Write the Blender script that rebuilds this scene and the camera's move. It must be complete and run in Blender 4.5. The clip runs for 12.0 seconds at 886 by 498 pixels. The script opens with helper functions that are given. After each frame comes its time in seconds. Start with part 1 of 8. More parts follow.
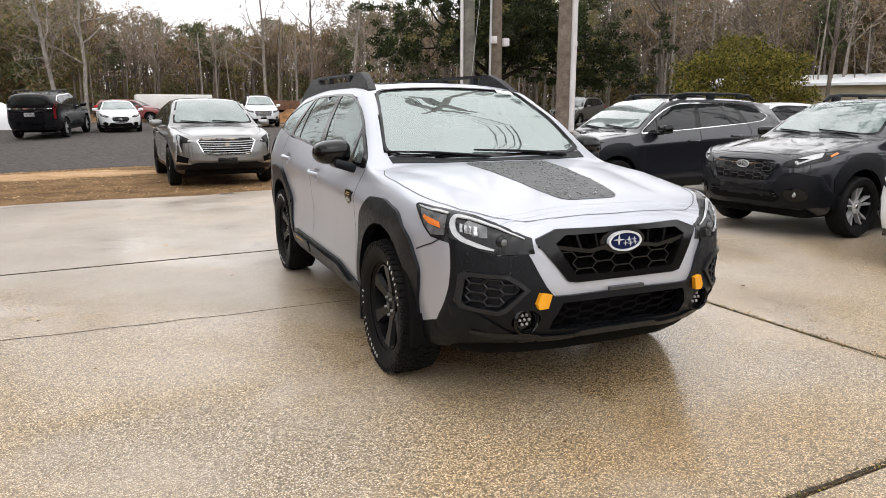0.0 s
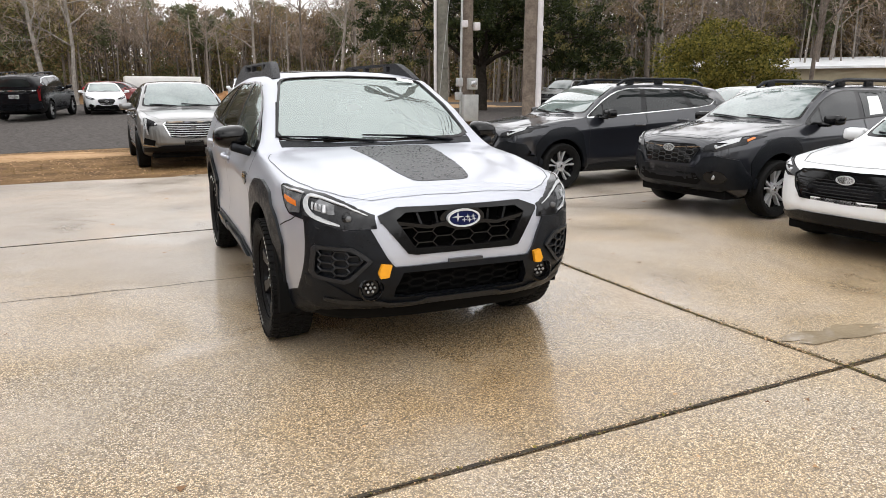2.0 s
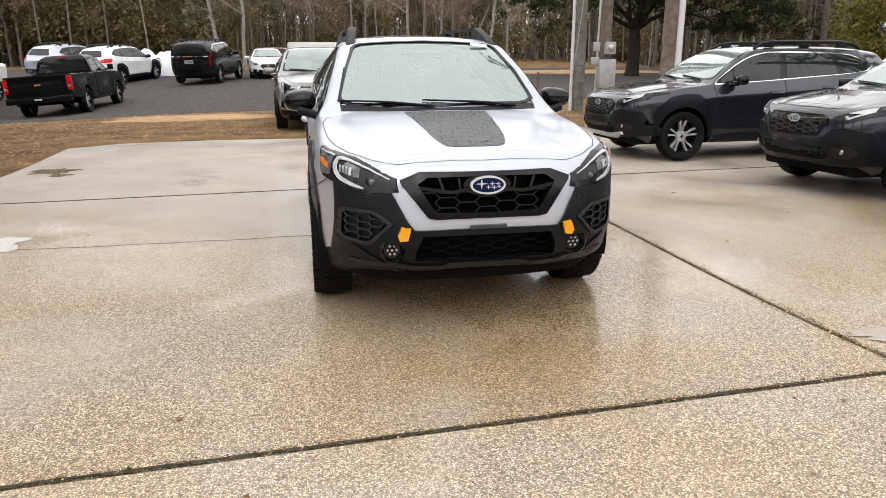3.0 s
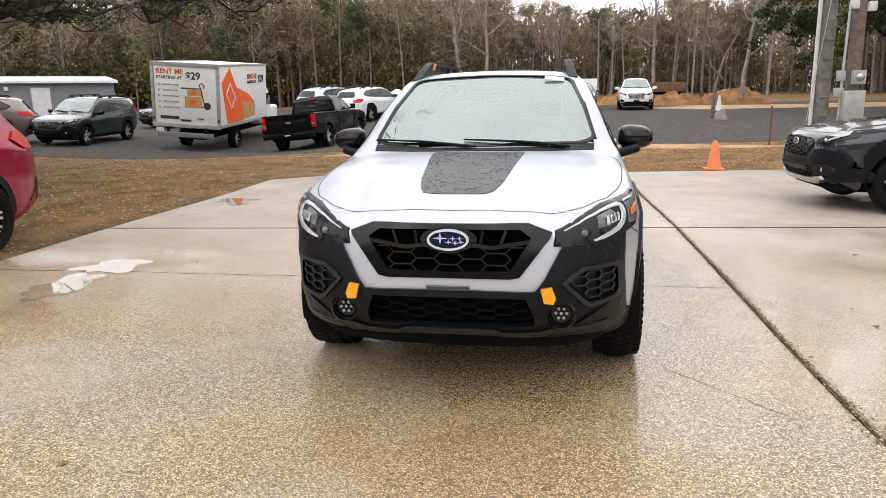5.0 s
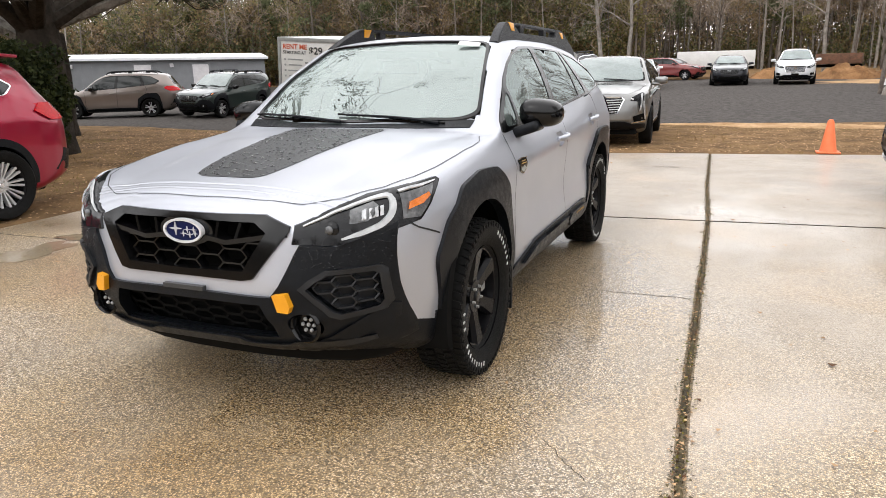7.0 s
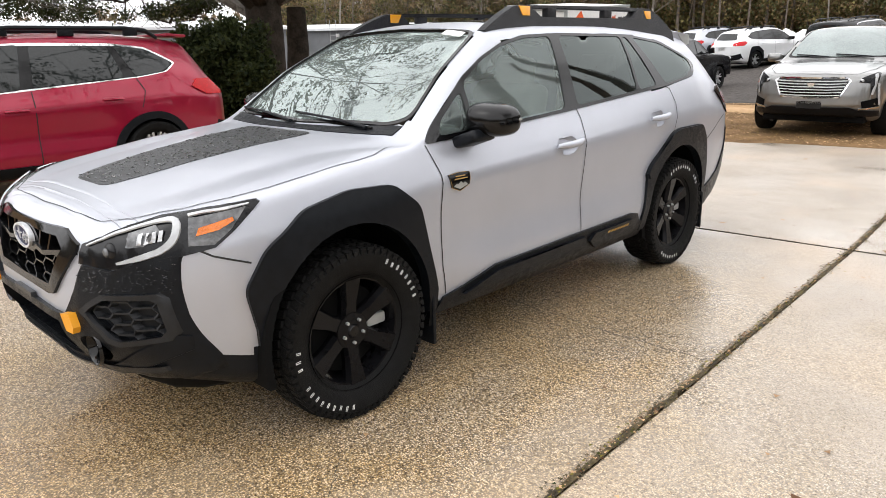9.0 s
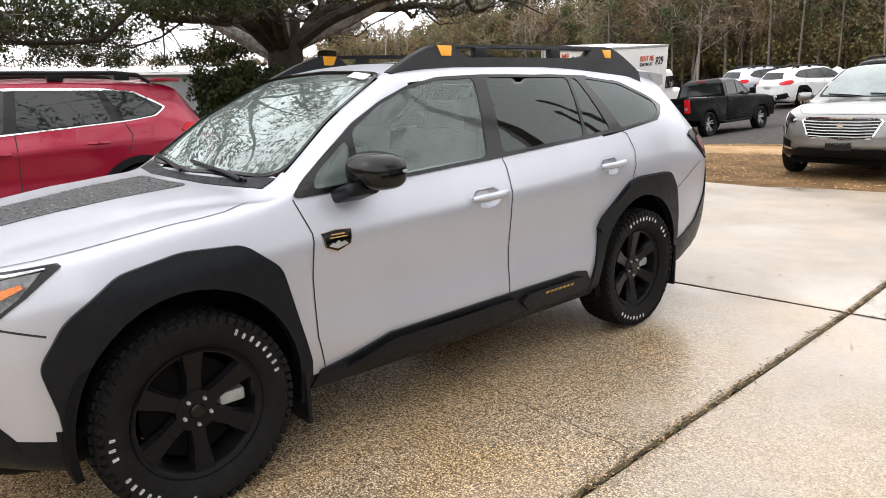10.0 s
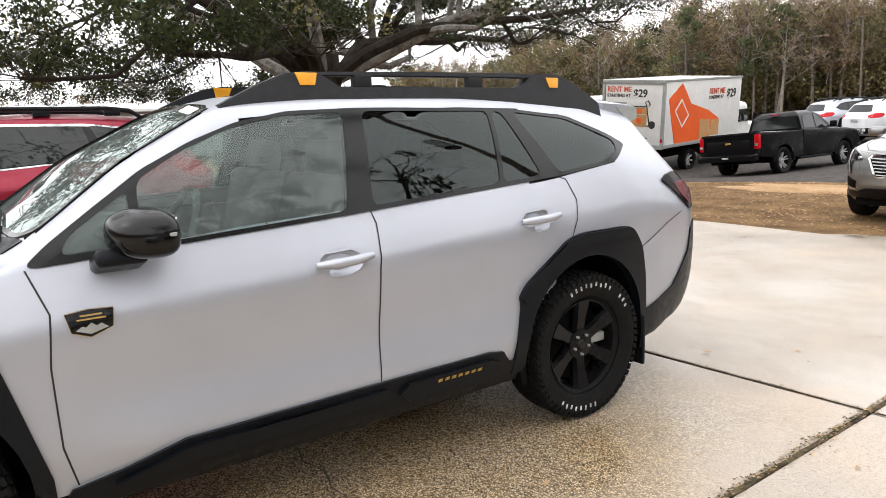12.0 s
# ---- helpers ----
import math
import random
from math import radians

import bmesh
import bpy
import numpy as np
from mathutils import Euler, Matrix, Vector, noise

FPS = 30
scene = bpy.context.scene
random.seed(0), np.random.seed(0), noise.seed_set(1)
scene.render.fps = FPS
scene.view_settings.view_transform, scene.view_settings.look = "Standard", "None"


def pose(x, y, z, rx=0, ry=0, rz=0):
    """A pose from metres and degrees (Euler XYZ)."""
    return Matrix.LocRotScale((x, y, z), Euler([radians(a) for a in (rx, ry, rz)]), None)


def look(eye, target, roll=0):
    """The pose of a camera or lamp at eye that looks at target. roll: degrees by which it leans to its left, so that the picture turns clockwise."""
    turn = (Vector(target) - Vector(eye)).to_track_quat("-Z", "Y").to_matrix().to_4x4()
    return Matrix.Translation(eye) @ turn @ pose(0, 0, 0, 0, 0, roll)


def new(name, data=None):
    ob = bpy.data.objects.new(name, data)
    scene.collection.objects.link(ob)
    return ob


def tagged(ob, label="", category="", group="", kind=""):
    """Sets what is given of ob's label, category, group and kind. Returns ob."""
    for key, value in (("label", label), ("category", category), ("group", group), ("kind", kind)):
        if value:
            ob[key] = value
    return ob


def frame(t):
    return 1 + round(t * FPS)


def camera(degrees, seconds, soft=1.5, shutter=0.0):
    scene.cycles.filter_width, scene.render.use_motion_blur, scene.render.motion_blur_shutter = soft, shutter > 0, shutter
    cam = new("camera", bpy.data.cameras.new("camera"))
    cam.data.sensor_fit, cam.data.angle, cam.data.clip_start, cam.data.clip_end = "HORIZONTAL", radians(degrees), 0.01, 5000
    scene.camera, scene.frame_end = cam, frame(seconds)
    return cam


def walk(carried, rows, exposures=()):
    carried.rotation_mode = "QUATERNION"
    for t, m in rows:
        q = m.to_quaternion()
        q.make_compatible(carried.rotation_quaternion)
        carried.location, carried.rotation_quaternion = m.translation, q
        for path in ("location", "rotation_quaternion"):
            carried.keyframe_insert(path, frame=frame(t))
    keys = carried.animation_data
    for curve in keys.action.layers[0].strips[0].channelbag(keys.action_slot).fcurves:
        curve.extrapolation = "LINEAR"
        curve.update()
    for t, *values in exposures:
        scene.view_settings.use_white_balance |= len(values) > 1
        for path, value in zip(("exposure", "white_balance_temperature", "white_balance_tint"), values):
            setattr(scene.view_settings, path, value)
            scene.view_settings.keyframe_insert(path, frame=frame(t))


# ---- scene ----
cam = camera(65.2, 12.0, 0.8)
PATH = [
    (0, (-2.015, -3.431, 1.39), (-1.234, -1.632, 1.001), -0.1),
    (0.5, (-2.044, -3.55, 1.396), (-1.229, -1.761, 1.029), -0.1),
    (1, (-1.902, -3.835, 1.391), (-1.067, -2.054, 1.033), -0.1),
    (1.5, (-1.728, -3.981, 1.405), (-0.902, -2.197, 1.036), -0.1),
    (2, (-1.497, -4.061, 1.428), (-0.718, -2.272, 0.99), -0.0),
    (2.5, (-1.222, -4.209, 1.413), (-0.593, -2.381, 0.902), 0.1),
    (3, (-0.883, -4.273, 1.427), (-0.52, -2.379, 0.897), -0.1),
    (3.2, (-0.754, -4.248, 1.417), (-0.49, -2.338, 0.887), -0.2),
    (5, (0.489, -3.799, 1.409), (0.151, -1.874, 0.983), -1.1),
    (5.5, (0.87, -3.654, 1.396), (0.407, -1.754, 0.975), -1.1),
    (6, (1.205, -3.394, 1.348), (0.619, -1.53, 0.922), -1.3),
    (6.5, (1.553, -3.13, 1.338), (0.881, -1.301, 0.888), -1.3),
    (7, (1.887, -2.854, 1.346), (1.131, -1.067, 0.862), -1.3),
    (7.2, (1.991, -2.711, 1.326), (1.186, -0.95, 0.825), -1.3),
    (8.8, (2.844, -1.753, 1.451), (1.551, -0.334, 0.89), -1.3),
    (9, (2.921, -1.613, 1.456), (1.584, -0.234, 0.898), -1.2),
    (9.5, (3.111, -1.255, 1.477), (1.703, 0.072, 0.968), -1.4),
    (10, (3.135, -0.851, 1.45), (1.679, 0.445, 1.003), -1.6),
    (10.5, (3.194, -0.484, 1.421), (1.709, 0.793, 1.014), -1.8),
    (11, (3.243, -0.163, 1.437), (1.75, 1.114, 1.059), -1.9),
    (11.5, (3.184, 0.133, 1.444), (1.666, 1.383, 1.08), -1.7),
    (12, (3.135, 0.313, 1.438), (1.525, 1.447, 1.089), -1.7),
]
walk(cam, [(t, look(eye, target, roll)) for t, eye, target, roll in PATH], [(0, .09), (3, .11), (5, .16), (7, .20), (9, .28), (10.5, .38), (12, .34)])

# ---- world and light: bright overcast ----
world = bpy.data.worlds.new("overcast_sky")
scene.world = world
world.use_nodes = True
wt = world.node_tree
wt.nodes.clear()
w_out = wt.nodes.new("ShaderNodeOutputWorld")
w_bg = wt.nodes.new("ShaderNodeBackground")
w_sky = wt.nodes.new("ShaderNodeTexSky")
w_sky.sky_type = 'NISHITA'
w_sky.sun_disc = False
w_sky.sun_elevation = radians(48)
w_sky.sun_rotation = radians(200)
w_sky.dust_density = 6.0
w_bw = wt.nodes.new("ShaderNodeHueSaturation")
w_bw.inputs["Saturation"].default_value = 0.12
w_mix = wt.nodes.new("ShaderNodeMixRGB")
w_mix.inputs[0].default_value = 0.8
w_mix.inputs[2].default_value = (9.75, 9.7, 9.9, 1)
wt.links.new(w_sky.outputs[0], w_bw.inputs["Color"])
wt.links.new(w_bw.outputs[0], w_mix.inputs[1])
wt.links.new(w_mix.outputs[0], w_bg.inputs[0])
w_bg.inputs[1].default_value = 0.20
wt.links.new(w_bg.outputs[0], w_out.inputs[0])
sun = new("sun", bpy.data.lights.new("sun", 'SUN'))
sun.data.energy = 0.5
sun.data.angle = radians(110)
sun.data.color = (1.0, 0.96, 0.9)
sun.matrix_world = look((3, 2, 16), (0, 0, 0))
scene.view_settings.exposure = 0.0


# ---- materials ----
def nodes_of(m):
    m.use_nodes = True
    nt = m.node_tree
    return nt, nt.nodes["Principled BSDF"]


def surf(name, c1, c2=None, scale=8.0, rough=0.5, metal=0.0, bump=0.0, bump_scale=40.0, coat=0.0, rough2=None, spec=0.5):
    """Two-tone surface with broad and fine variation, relief and uneven gloss."""
    m = bpy.data.materials.new(name)
    nt, b = nodes_of(m)
    c2 = c2 or tuple(v * 0.8 for v in c1)
    tc = nt.nodes.new("ShaderNodeTexCoord")
    n1 = nt.nodes.new("ShaderNodeTexNoise")
    n1.inputs["Scale"].default_value = scale
    n1.inputs["Detail"].default_value = 6
    n2 = nt.nodes.new("ShaderNodeTexNoise")
    n2.inputs["Scale"].default_value = bump_scale
    n2.inputs["Detail"].default_value = 4
    for n in (n1, n2):
        nt.links.new(tc.outputs["Object"], n.inputs["Vector"])
    add = nt.nodes.new("ShaderNodeMath")
    add.operation = 'MULTIPLY_ADD'
    add.inputs[1].default_value = 0.35
    nt.links.new(n2.outputs[0], add.inputs[0])
    sc = nt.nodes.new("ShaderNodeMath")
    sc.operation = 'MULTIPLY'
    sc.inputs[1].default_value = 0.65
    nt.links.new(n1.outputs[0], sc.inputs[0])
    nt.links.new(sc.outputs[0], add.inputs[2])
    ramp = nt.nodes.new("ShaderNodeValToRGB")
    ramp.color_ramp.elements[0].position = 0.36
    ramp.color_ramp.elements[1].position = 0.64
    ramp.color_ramp.elements[0].color = (*c2, 1)
    ramp.color_ramp.elements[1].color = (*c1, 1)
    nt.links.new(add.outputs[0], ramp.inputs[0])
    nt.links.new(ramp.outputs[0], b.inputs["Base Color"])
    b.inputs["Roughness"].default_value = rough
    if rough2 is not None:
        mr = nt.nodes.new("ShaderNodeMapRange")
        mr.inputs[1].default_value, mr.inputs[2].default_value = 0.35, 0.65
        mr.inputs[3].default_value, mr.inputs[4].default_value = rough, rough2
        nt.links.new(n1.outputs[0], mr.inputs[0])
        nt.links.new(mr.outputs[0], b.inputs["Roughness"])
    b.inputs["Metallic"].default_value = metal
    b.inputs["Specular IOR Level"].default_value = spec
    b.inputs["Coat Weight"].default_value = coat
    b.inputs["Coat Roughness"].default_value = 0.04
    if bump:
        bp = nt.nodes.new("ShaderNodeBump")
        bp.inputs["Strength"].default_value = bump
        bp.inputs["Distance"].default_value = 0.02
        nt.links.new(n2.outputs[0], bp.inputs["Height"])
        nt.links.new(bp.outputs[0], b.inputs["Normal"])
    return m


def varied(name, c1, c2, rough=0.8, translucent=False):
    """Foliage and litter: each island takes its own tone between two colours."""
    m = bpy.data.materials.new(name)
    nt, b = nodes_of(m)
    g = nt.nodes.new("ShaderNodeNewGeometry")
    ramp = nt.nodes.new("ShaderNodeValToRGB")
    ramp.color_ramp.elements[0].color = (*c1, 1)
    ramp.color_ramp.elements[1].color = (*c2, 1)
    nt.links.new(g.outputs["Random Per Island"], ramp.inputs[0])
    nt.links.new(ramp.outputs[0], b.inputs["Base Color"])
    b.inputs["Roughness"].default_value = rough
    b.inputs["Specular IOR Level"].default_value = 0.12
    if translucent:
        tr = nt.nodes.new("ShaderNodeBsdfTranslucent")
        nt.links.new(ramp.outputs[0], tr.inputs[0])
        mx = nt.nodes.new("ShaderNodeMixShader")
        mx.inputs[0].default_value = 0.3
        nt.links.new(b.outputs[0], mx.inputs[1])
        nt.links.new(tr.outputs[0], mx.inputs[2])
        nt.links.new(mx.outputs[0], nt.nodes["Material Output"].inputs[0])
    return m


def glass(name, tint, ior=1.6, sky_veil=0.0):
    m = bpy.data.materials.new(name)
    m.use_nodes = True
    nt = m.node_tree
    nt.nodes.clear()
    out = nt.nodes.new("ShaderNodeOutputMaterial")
    t = nt.nodes.new("ShaderNodeBsdfTransparent")
    t.inputs[0].default_value = (*tint, 1)
    g = nt.nodes.new("ShaderNodeBsdfGlossy")
    g.inputs["Roughness"].default_value = 0.01
    g.inputs[0].default_value = (0.88, 0.97, 0.945, 1)
    f = nt.nodes.new("ShaderNodeFresnel")
    f.inputs[0].default_value = ior
    mx = nt.nodes.new("ShaderNodeMixShader")
    body = t.outputs[0]
    if sky_veil:
        # pale diffuse film that stands in for sky mirrored in the glass
        df = nt.nodes.new("ShaderNodeBsdfDiffuse")
        df.inputs[0].default_value = (0.80, 0.92, 0.885, 1)
        tl = nt.nodes.new("ShaderNodeBsdfTranslucent")
        tl.inputs[0].default_value = (0.80, 0.92, 0.885, 1)
        m1 = nt.nodes.new("ShaderNodeMixShader")
        nt.links.new(df.outputs[0], m1.inputs[1])
        nt.links.new(tl.outputs[0], m1.inputs[2])
        tc = nt.nodes.new("ShaderNodeTexCoord")
        nz = nt.nodes.new("ShaderNodeTexNoise")
        nz.inputs["Scale"].default_value = 2.2
        nt.links.new(tc.outputs["Object"], nz.inputs["Vector"])
        mr = nt.nodes.new("ShaderNodeMapRange")
        mr.inputs[1].default_value, mr.inputs[2].default_value = 0.3, 0.7
        mr.inputs[3].default_value, mr.inputs[4].default_value = sky_veil * 0.8, sky_veil * 1.15
        nt.links.new(nz.outputs[0], mr.inputs[0])
        m2 = nt.nodes.new("ShaderNodeMixShader")
        nt.links.new(mr.outputs[0], m2.inputs[0])
        nt.links.new(t.outputs[0], m2.inputs[1])
        nt.links.new(m1.outputs[0], m2.inputs[2])
        body = m2.outputs[0]
    nt.links.new(f.outputs[0], mx.inputs[0])
    nt.links.new(body, mx.inputs[1])
    nt.links.new(g.outputs[0], mx.inputs[2])
    nt.links.new(mx.outputs[0], out.inputs[0])
    return m


def concrete_material():
    """Wet exposed-aggregate slab: pale cement, brown pebbly worn patches, damp sheen in places."""
    m = bpy.data.materials.new("wet_concrete")
    nt, b = nodes_of(m)
    L = nt.links
    tc = nt.nodes.new("ShaderNodeTexCoord")

    def noise(scale, detail=5.0, dist=0.0):
        n = nt.nodes.new("ShaderNodeTexNoise")
        n.inputs["Scale"].default_value = scale
        n.inputs["Detail"].default_value = detail
        n.inputs["Distortion"].default_value = dist
        L.new(tc.outputs["Object"], n.inputs["Vector"])
        return n

    def rng(src, a, c, lo=0.0, hi=1.0):
        r = nt.nodes.new("ShaderNodeMapRange")
        r.inputs[1].default_value, r.inputs[2].default_value = a, c
        r.inputs[3].default_value, r.inputs[4].default_value = lo, hi
        L.new(src, r.inputs[0])
        return r.outputs[0]

    def mixc(fac, c1, c2, mode='MIX'):
        x = nt.nodes.new("ShaderNodeMixRGB")
        x.blend_type = mode
        for i, v in ((0, fac), (1, c1), (2, c2)):
            if isinstance(v, tuple):
                x.inputs[i].default_value = (*v, 1)
            elif isinstance(v, float):
                x.inputs[i].default_value = v
            else:
                L.new(v, x.inputs[i])
        return x.outputs[0]

    broad = noise(0.32, 4, 0.4)
    mid = noise(1.3, 6, 0.3)
    grime = noise(5.0, 6)
    fine = noise(130.0, 4)
    peb = nt.nodes.new("ShaderNodeTexVoronoi")
    peb.inputs["Scale"].default_value = 155.0
    L.new(tc.outputs["Object"], peb.inputs["Vector"])
    # worn area round the place where cars stand
    sep = nt.nodes.new("ShaderNodeSeparateXYZ")
    L.new(tc.outputs["Object"], sep.inputs[0])
    far = rng(sep.outputs["Y"], 0.5, 4.5, 0.0, 1.0)
    wornsum = nt.nodes.new("ShaderNodeMath")
    wornsum.operation = 'MULTIPLY_ADD'
    wornsum.inputs[1].default_value = -0.30
    L.new(far, wornsum.inputs[0])
    mm = nt.nodes.new("ShaderNodeMath")
    mm.operation = 'ADD'
    L.new(broad.outputs[0], mm.inputs[0])
    half = nt.nodes.new("ShaderNodeMath")
    half.operation = 'MULTIPLY'
    half.inputs[1].default_value = 0.35
    L.new(mid.outputs[0], half.inputs[0])
    L.new(half.outputs[0], mm.inputs[1])
    L.new(mm.outputs[0], wornsum.inputs[2])
    # wet stain with the car's soft shade painted in; paler later pour in front
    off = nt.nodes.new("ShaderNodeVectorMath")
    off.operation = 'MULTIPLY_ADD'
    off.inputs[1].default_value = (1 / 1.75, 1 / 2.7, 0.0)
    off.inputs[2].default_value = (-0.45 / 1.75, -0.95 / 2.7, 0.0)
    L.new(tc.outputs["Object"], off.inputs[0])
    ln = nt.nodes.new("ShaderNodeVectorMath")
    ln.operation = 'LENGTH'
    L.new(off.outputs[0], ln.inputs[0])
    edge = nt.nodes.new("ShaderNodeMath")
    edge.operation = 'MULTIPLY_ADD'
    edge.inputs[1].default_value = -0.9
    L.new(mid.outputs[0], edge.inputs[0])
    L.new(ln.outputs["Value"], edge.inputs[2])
    wet_shade = rng(edge.outputs[0], 0.15, 0.72, 0.95, 0.0)
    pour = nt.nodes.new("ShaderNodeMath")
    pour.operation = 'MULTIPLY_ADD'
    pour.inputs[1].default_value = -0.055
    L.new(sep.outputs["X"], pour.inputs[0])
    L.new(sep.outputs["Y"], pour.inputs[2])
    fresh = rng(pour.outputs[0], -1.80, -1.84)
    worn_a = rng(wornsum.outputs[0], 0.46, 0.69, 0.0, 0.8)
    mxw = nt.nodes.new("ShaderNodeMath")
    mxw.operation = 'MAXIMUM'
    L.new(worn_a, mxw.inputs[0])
    L.new(wet_shade, mxw.inputs[1])
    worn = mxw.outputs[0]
    cement = mixc(rng(mid.outputs[0], 0.3, 0.7), (0.40, 0.335, 0.265), (0.49, 0.425, 0.35))
    cement = mixc(rng(grime.outputs[0], 0.45, 0.75, 0.0, 0.5), cement, (0.35, 0.295, 0.22))
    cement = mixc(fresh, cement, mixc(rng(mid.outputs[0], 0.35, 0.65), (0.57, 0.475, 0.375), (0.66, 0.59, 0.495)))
    rust = noise(0.9, 5, 0.5)
    cement = mixc(rng(rust.outputs[0], 0.52, 0.70, 0.0, 0.45), cement, (0.58, 0.435, 0.305))
    pebble = nt.nodes.new("ShaderNodeValToRGB")
    cr = pebble.color_ramp
    cr.elements[0].color, cr.elements[1].color = (0.055, 0.043, 0.028, 1), (0.66, 0.575, 0.45, 1)
    cr.elements[0].position, cr.elements[1].position = 0.08, 0.92
    e = cr.elements.new(0.55)
    e.color = (0.46, 0.35, 0.195, 1)
    e2 = cr.elements.new(0.32)
    e2.color = (0.25, 0.19, 0.108, 1)
    sepc = nt.nodes.new("ShaderNodeSeparateColor")
    L.new(peb.outputs["Color"], sepc.inputs[0])
    L.new(sepc.outputs[0], pebble.inputs[0])
    aggr = mixc(rng(peb.outputs["Distance"], 0.36, 0.60, 0.0, 0.8), pebble.outputs[0], (0.085, 0.064, 0.038))
    tone = noise(0.8, 3, 0.8)
    # browner ellipse just before the nose
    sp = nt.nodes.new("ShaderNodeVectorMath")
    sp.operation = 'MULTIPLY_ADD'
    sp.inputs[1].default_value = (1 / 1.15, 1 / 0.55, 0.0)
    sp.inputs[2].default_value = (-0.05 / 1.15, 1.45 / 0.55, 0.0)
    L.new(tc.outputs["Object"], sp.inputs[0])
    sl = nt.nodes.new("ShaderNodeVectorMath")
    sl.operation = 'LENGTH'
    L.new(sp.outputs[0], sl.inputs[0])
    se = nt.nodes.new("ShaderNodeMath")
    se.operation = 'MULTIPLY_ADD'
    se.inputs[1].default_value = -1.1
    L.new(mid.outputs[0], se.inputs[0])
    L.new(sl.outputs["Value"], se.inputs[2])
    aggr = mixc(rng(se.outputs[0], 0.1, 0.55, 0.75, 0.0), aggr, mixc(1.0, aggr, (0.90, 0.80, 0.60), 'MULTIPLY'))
    aggr = mixc(rng(tone.outputs[0], 0.40, 0.54), aggr, mixc(1.0, aggr, (0.97, 0.92, 0.80), 'MULTIPLY'))
    aggr = mixc(rng(tone.outputs[0], 0.46, 0.36), aggr, mixc(1.0, aggr, (0.90, 0.92, 0.97), 'MULTIPLY'))
    aggr = mixc(1.0, aggr, (1.45, 1.38, 1.32), 'MULTIPLY')
    light_speck = mixc(0.6, cement, pebble.outputs[0])
    base = mixc(rng(fine.outputs[0], 0.52, 0.60, 0.0, 0.45), cement, light_speck)
    pits = noise(210.0, 3)
    base = mixc(rng(pits.outputs[0], 0.57, 0.66, 0.0, 0.85), base, (0.10, 0.075, 0.05))
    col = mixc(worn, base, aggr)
    blot = noise(46.0, 9, 0.2)
    dark = mixc(1.0, col, (0.42, 0.36, 0.28), 'MULTIPLY')
    spots = nt.nodes.new("ShaderNodeMath")
    spots.operation = 'MULTIPLY'
    L.new(rng(blot.outputs[0], 0.50, 0.64, 0.0, 0.62), spots.inputs[0])
    L.new(rng(worn, 0.0, 1.0, 0.10, 1.0), spots.inputs[1])
    col = mixc(spots.outputs[0], col, dark)
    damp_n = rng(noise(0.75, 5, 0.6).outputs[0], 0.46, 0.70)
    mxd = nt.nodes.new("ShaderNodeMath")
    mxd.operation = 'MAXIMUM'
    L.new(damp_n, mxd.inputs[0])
    L.new(wet_shade, mxd.inputs[1])
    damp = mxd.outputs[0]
    # damp patches and the painted shade round the car darken the colour
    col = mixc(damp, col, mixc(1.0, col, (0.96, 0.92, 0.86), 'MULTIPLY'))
    col = mixc(1.0, col, (0.972, 1.0, 1.06), 'MULTIPLY')
    L.new(col, b.inputs["Base Color"])
    rgh = mixc(damp, (0.50, 0.50, 0.50), (0.13, 0.13, 0.13))
    rg2 = mixc(rng(fine.outputs[0], 0.3, 0.7, 0.0, 0.35), rgh, (0.75, 0.75, 0.75))
    L.new(rg2, b.inputs["Roughness"])
    L.new(rng(damp, 0.0, 1.0, 0.22, 0.45), b.inputs["Specular IOR Level"])
    L.new(rng(damp, 0.0, 1.0, 0.08, 0.75), b.inputs["Coat Weight"])
    L.new(rng(mid.outputs[0], 0.35, 0.65, 0.07, 0.20), b.inputs["Coat Roughness"])
    b.inputs["Coat IOR"].default_value = 1.42
    hsum = nt.nodes.new("ShaderNodeMath")
    hsum.operation = 'MULTIPLY_ADD'
    L.new(peb.outputs["Distance"], hsum.inputs[0])
    hs = nt.nodes.new("ShaderNodeMath")
    hs.operation = 'MULTIPLY'
    hs.inputs[1].default_value = -0.8
    L.new(worn, hs.inputs[0])
    L.new(hs.outputs[0], hsum.inputs[1])
    L.new(fine.outputs[0], hsum.inputs[2])
    bp = nt.nodes.new("ShaderNodeBump")
    bp.inputs["Strength"].default_value = 0.35
    bp.inputs["Distance"].default_value = 0.005
    L.new(hsum.outputs[0], bp.inputs["Height"])
    L.new(bp.outputs[0], b.inputs["Normal"])
    return m


def paint(name, col, metal=0.5, rough=0.3, flake=0.05, coat=1.0, spec=0.5):
    m = surf(name, col, tuple(v * 0.93 for v in col), 3.0, rough, metal, 0.0, 900.0, coat, None, spec)
    m.node_tree.nodes["Principled BSDF"].inputs["Coat Roughness"].default_value = flake
    return m


M = {}
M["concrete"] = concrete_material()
M["joint"] = surf("joint_dirt_and_moss", (0.14, 0.105, 0.05), (0.03, 0.025, 0.016), 11.0, 0.9, 0, 0.8, 60)
M["crack"] = surf("crack_dirt", (0.07, 0.055, 0.035), (0.03, 0.025, 0.02), 14.0, 0.95)
M["water"] = surf("puddle_water", (0.33, 0.265, 0.18), (0.22, 0.175, 0.115), 2.0, 0.015, 0, 0, 40, 0, None, 0.55)
M["grass"] = surf("dead_grass_and_leaf_ground", (0.27, 0.165, 0.08), (0.10, 0.062, 0.031), 1.6, 0.95, 0, 1.0, 34, 0, None, 0.1)
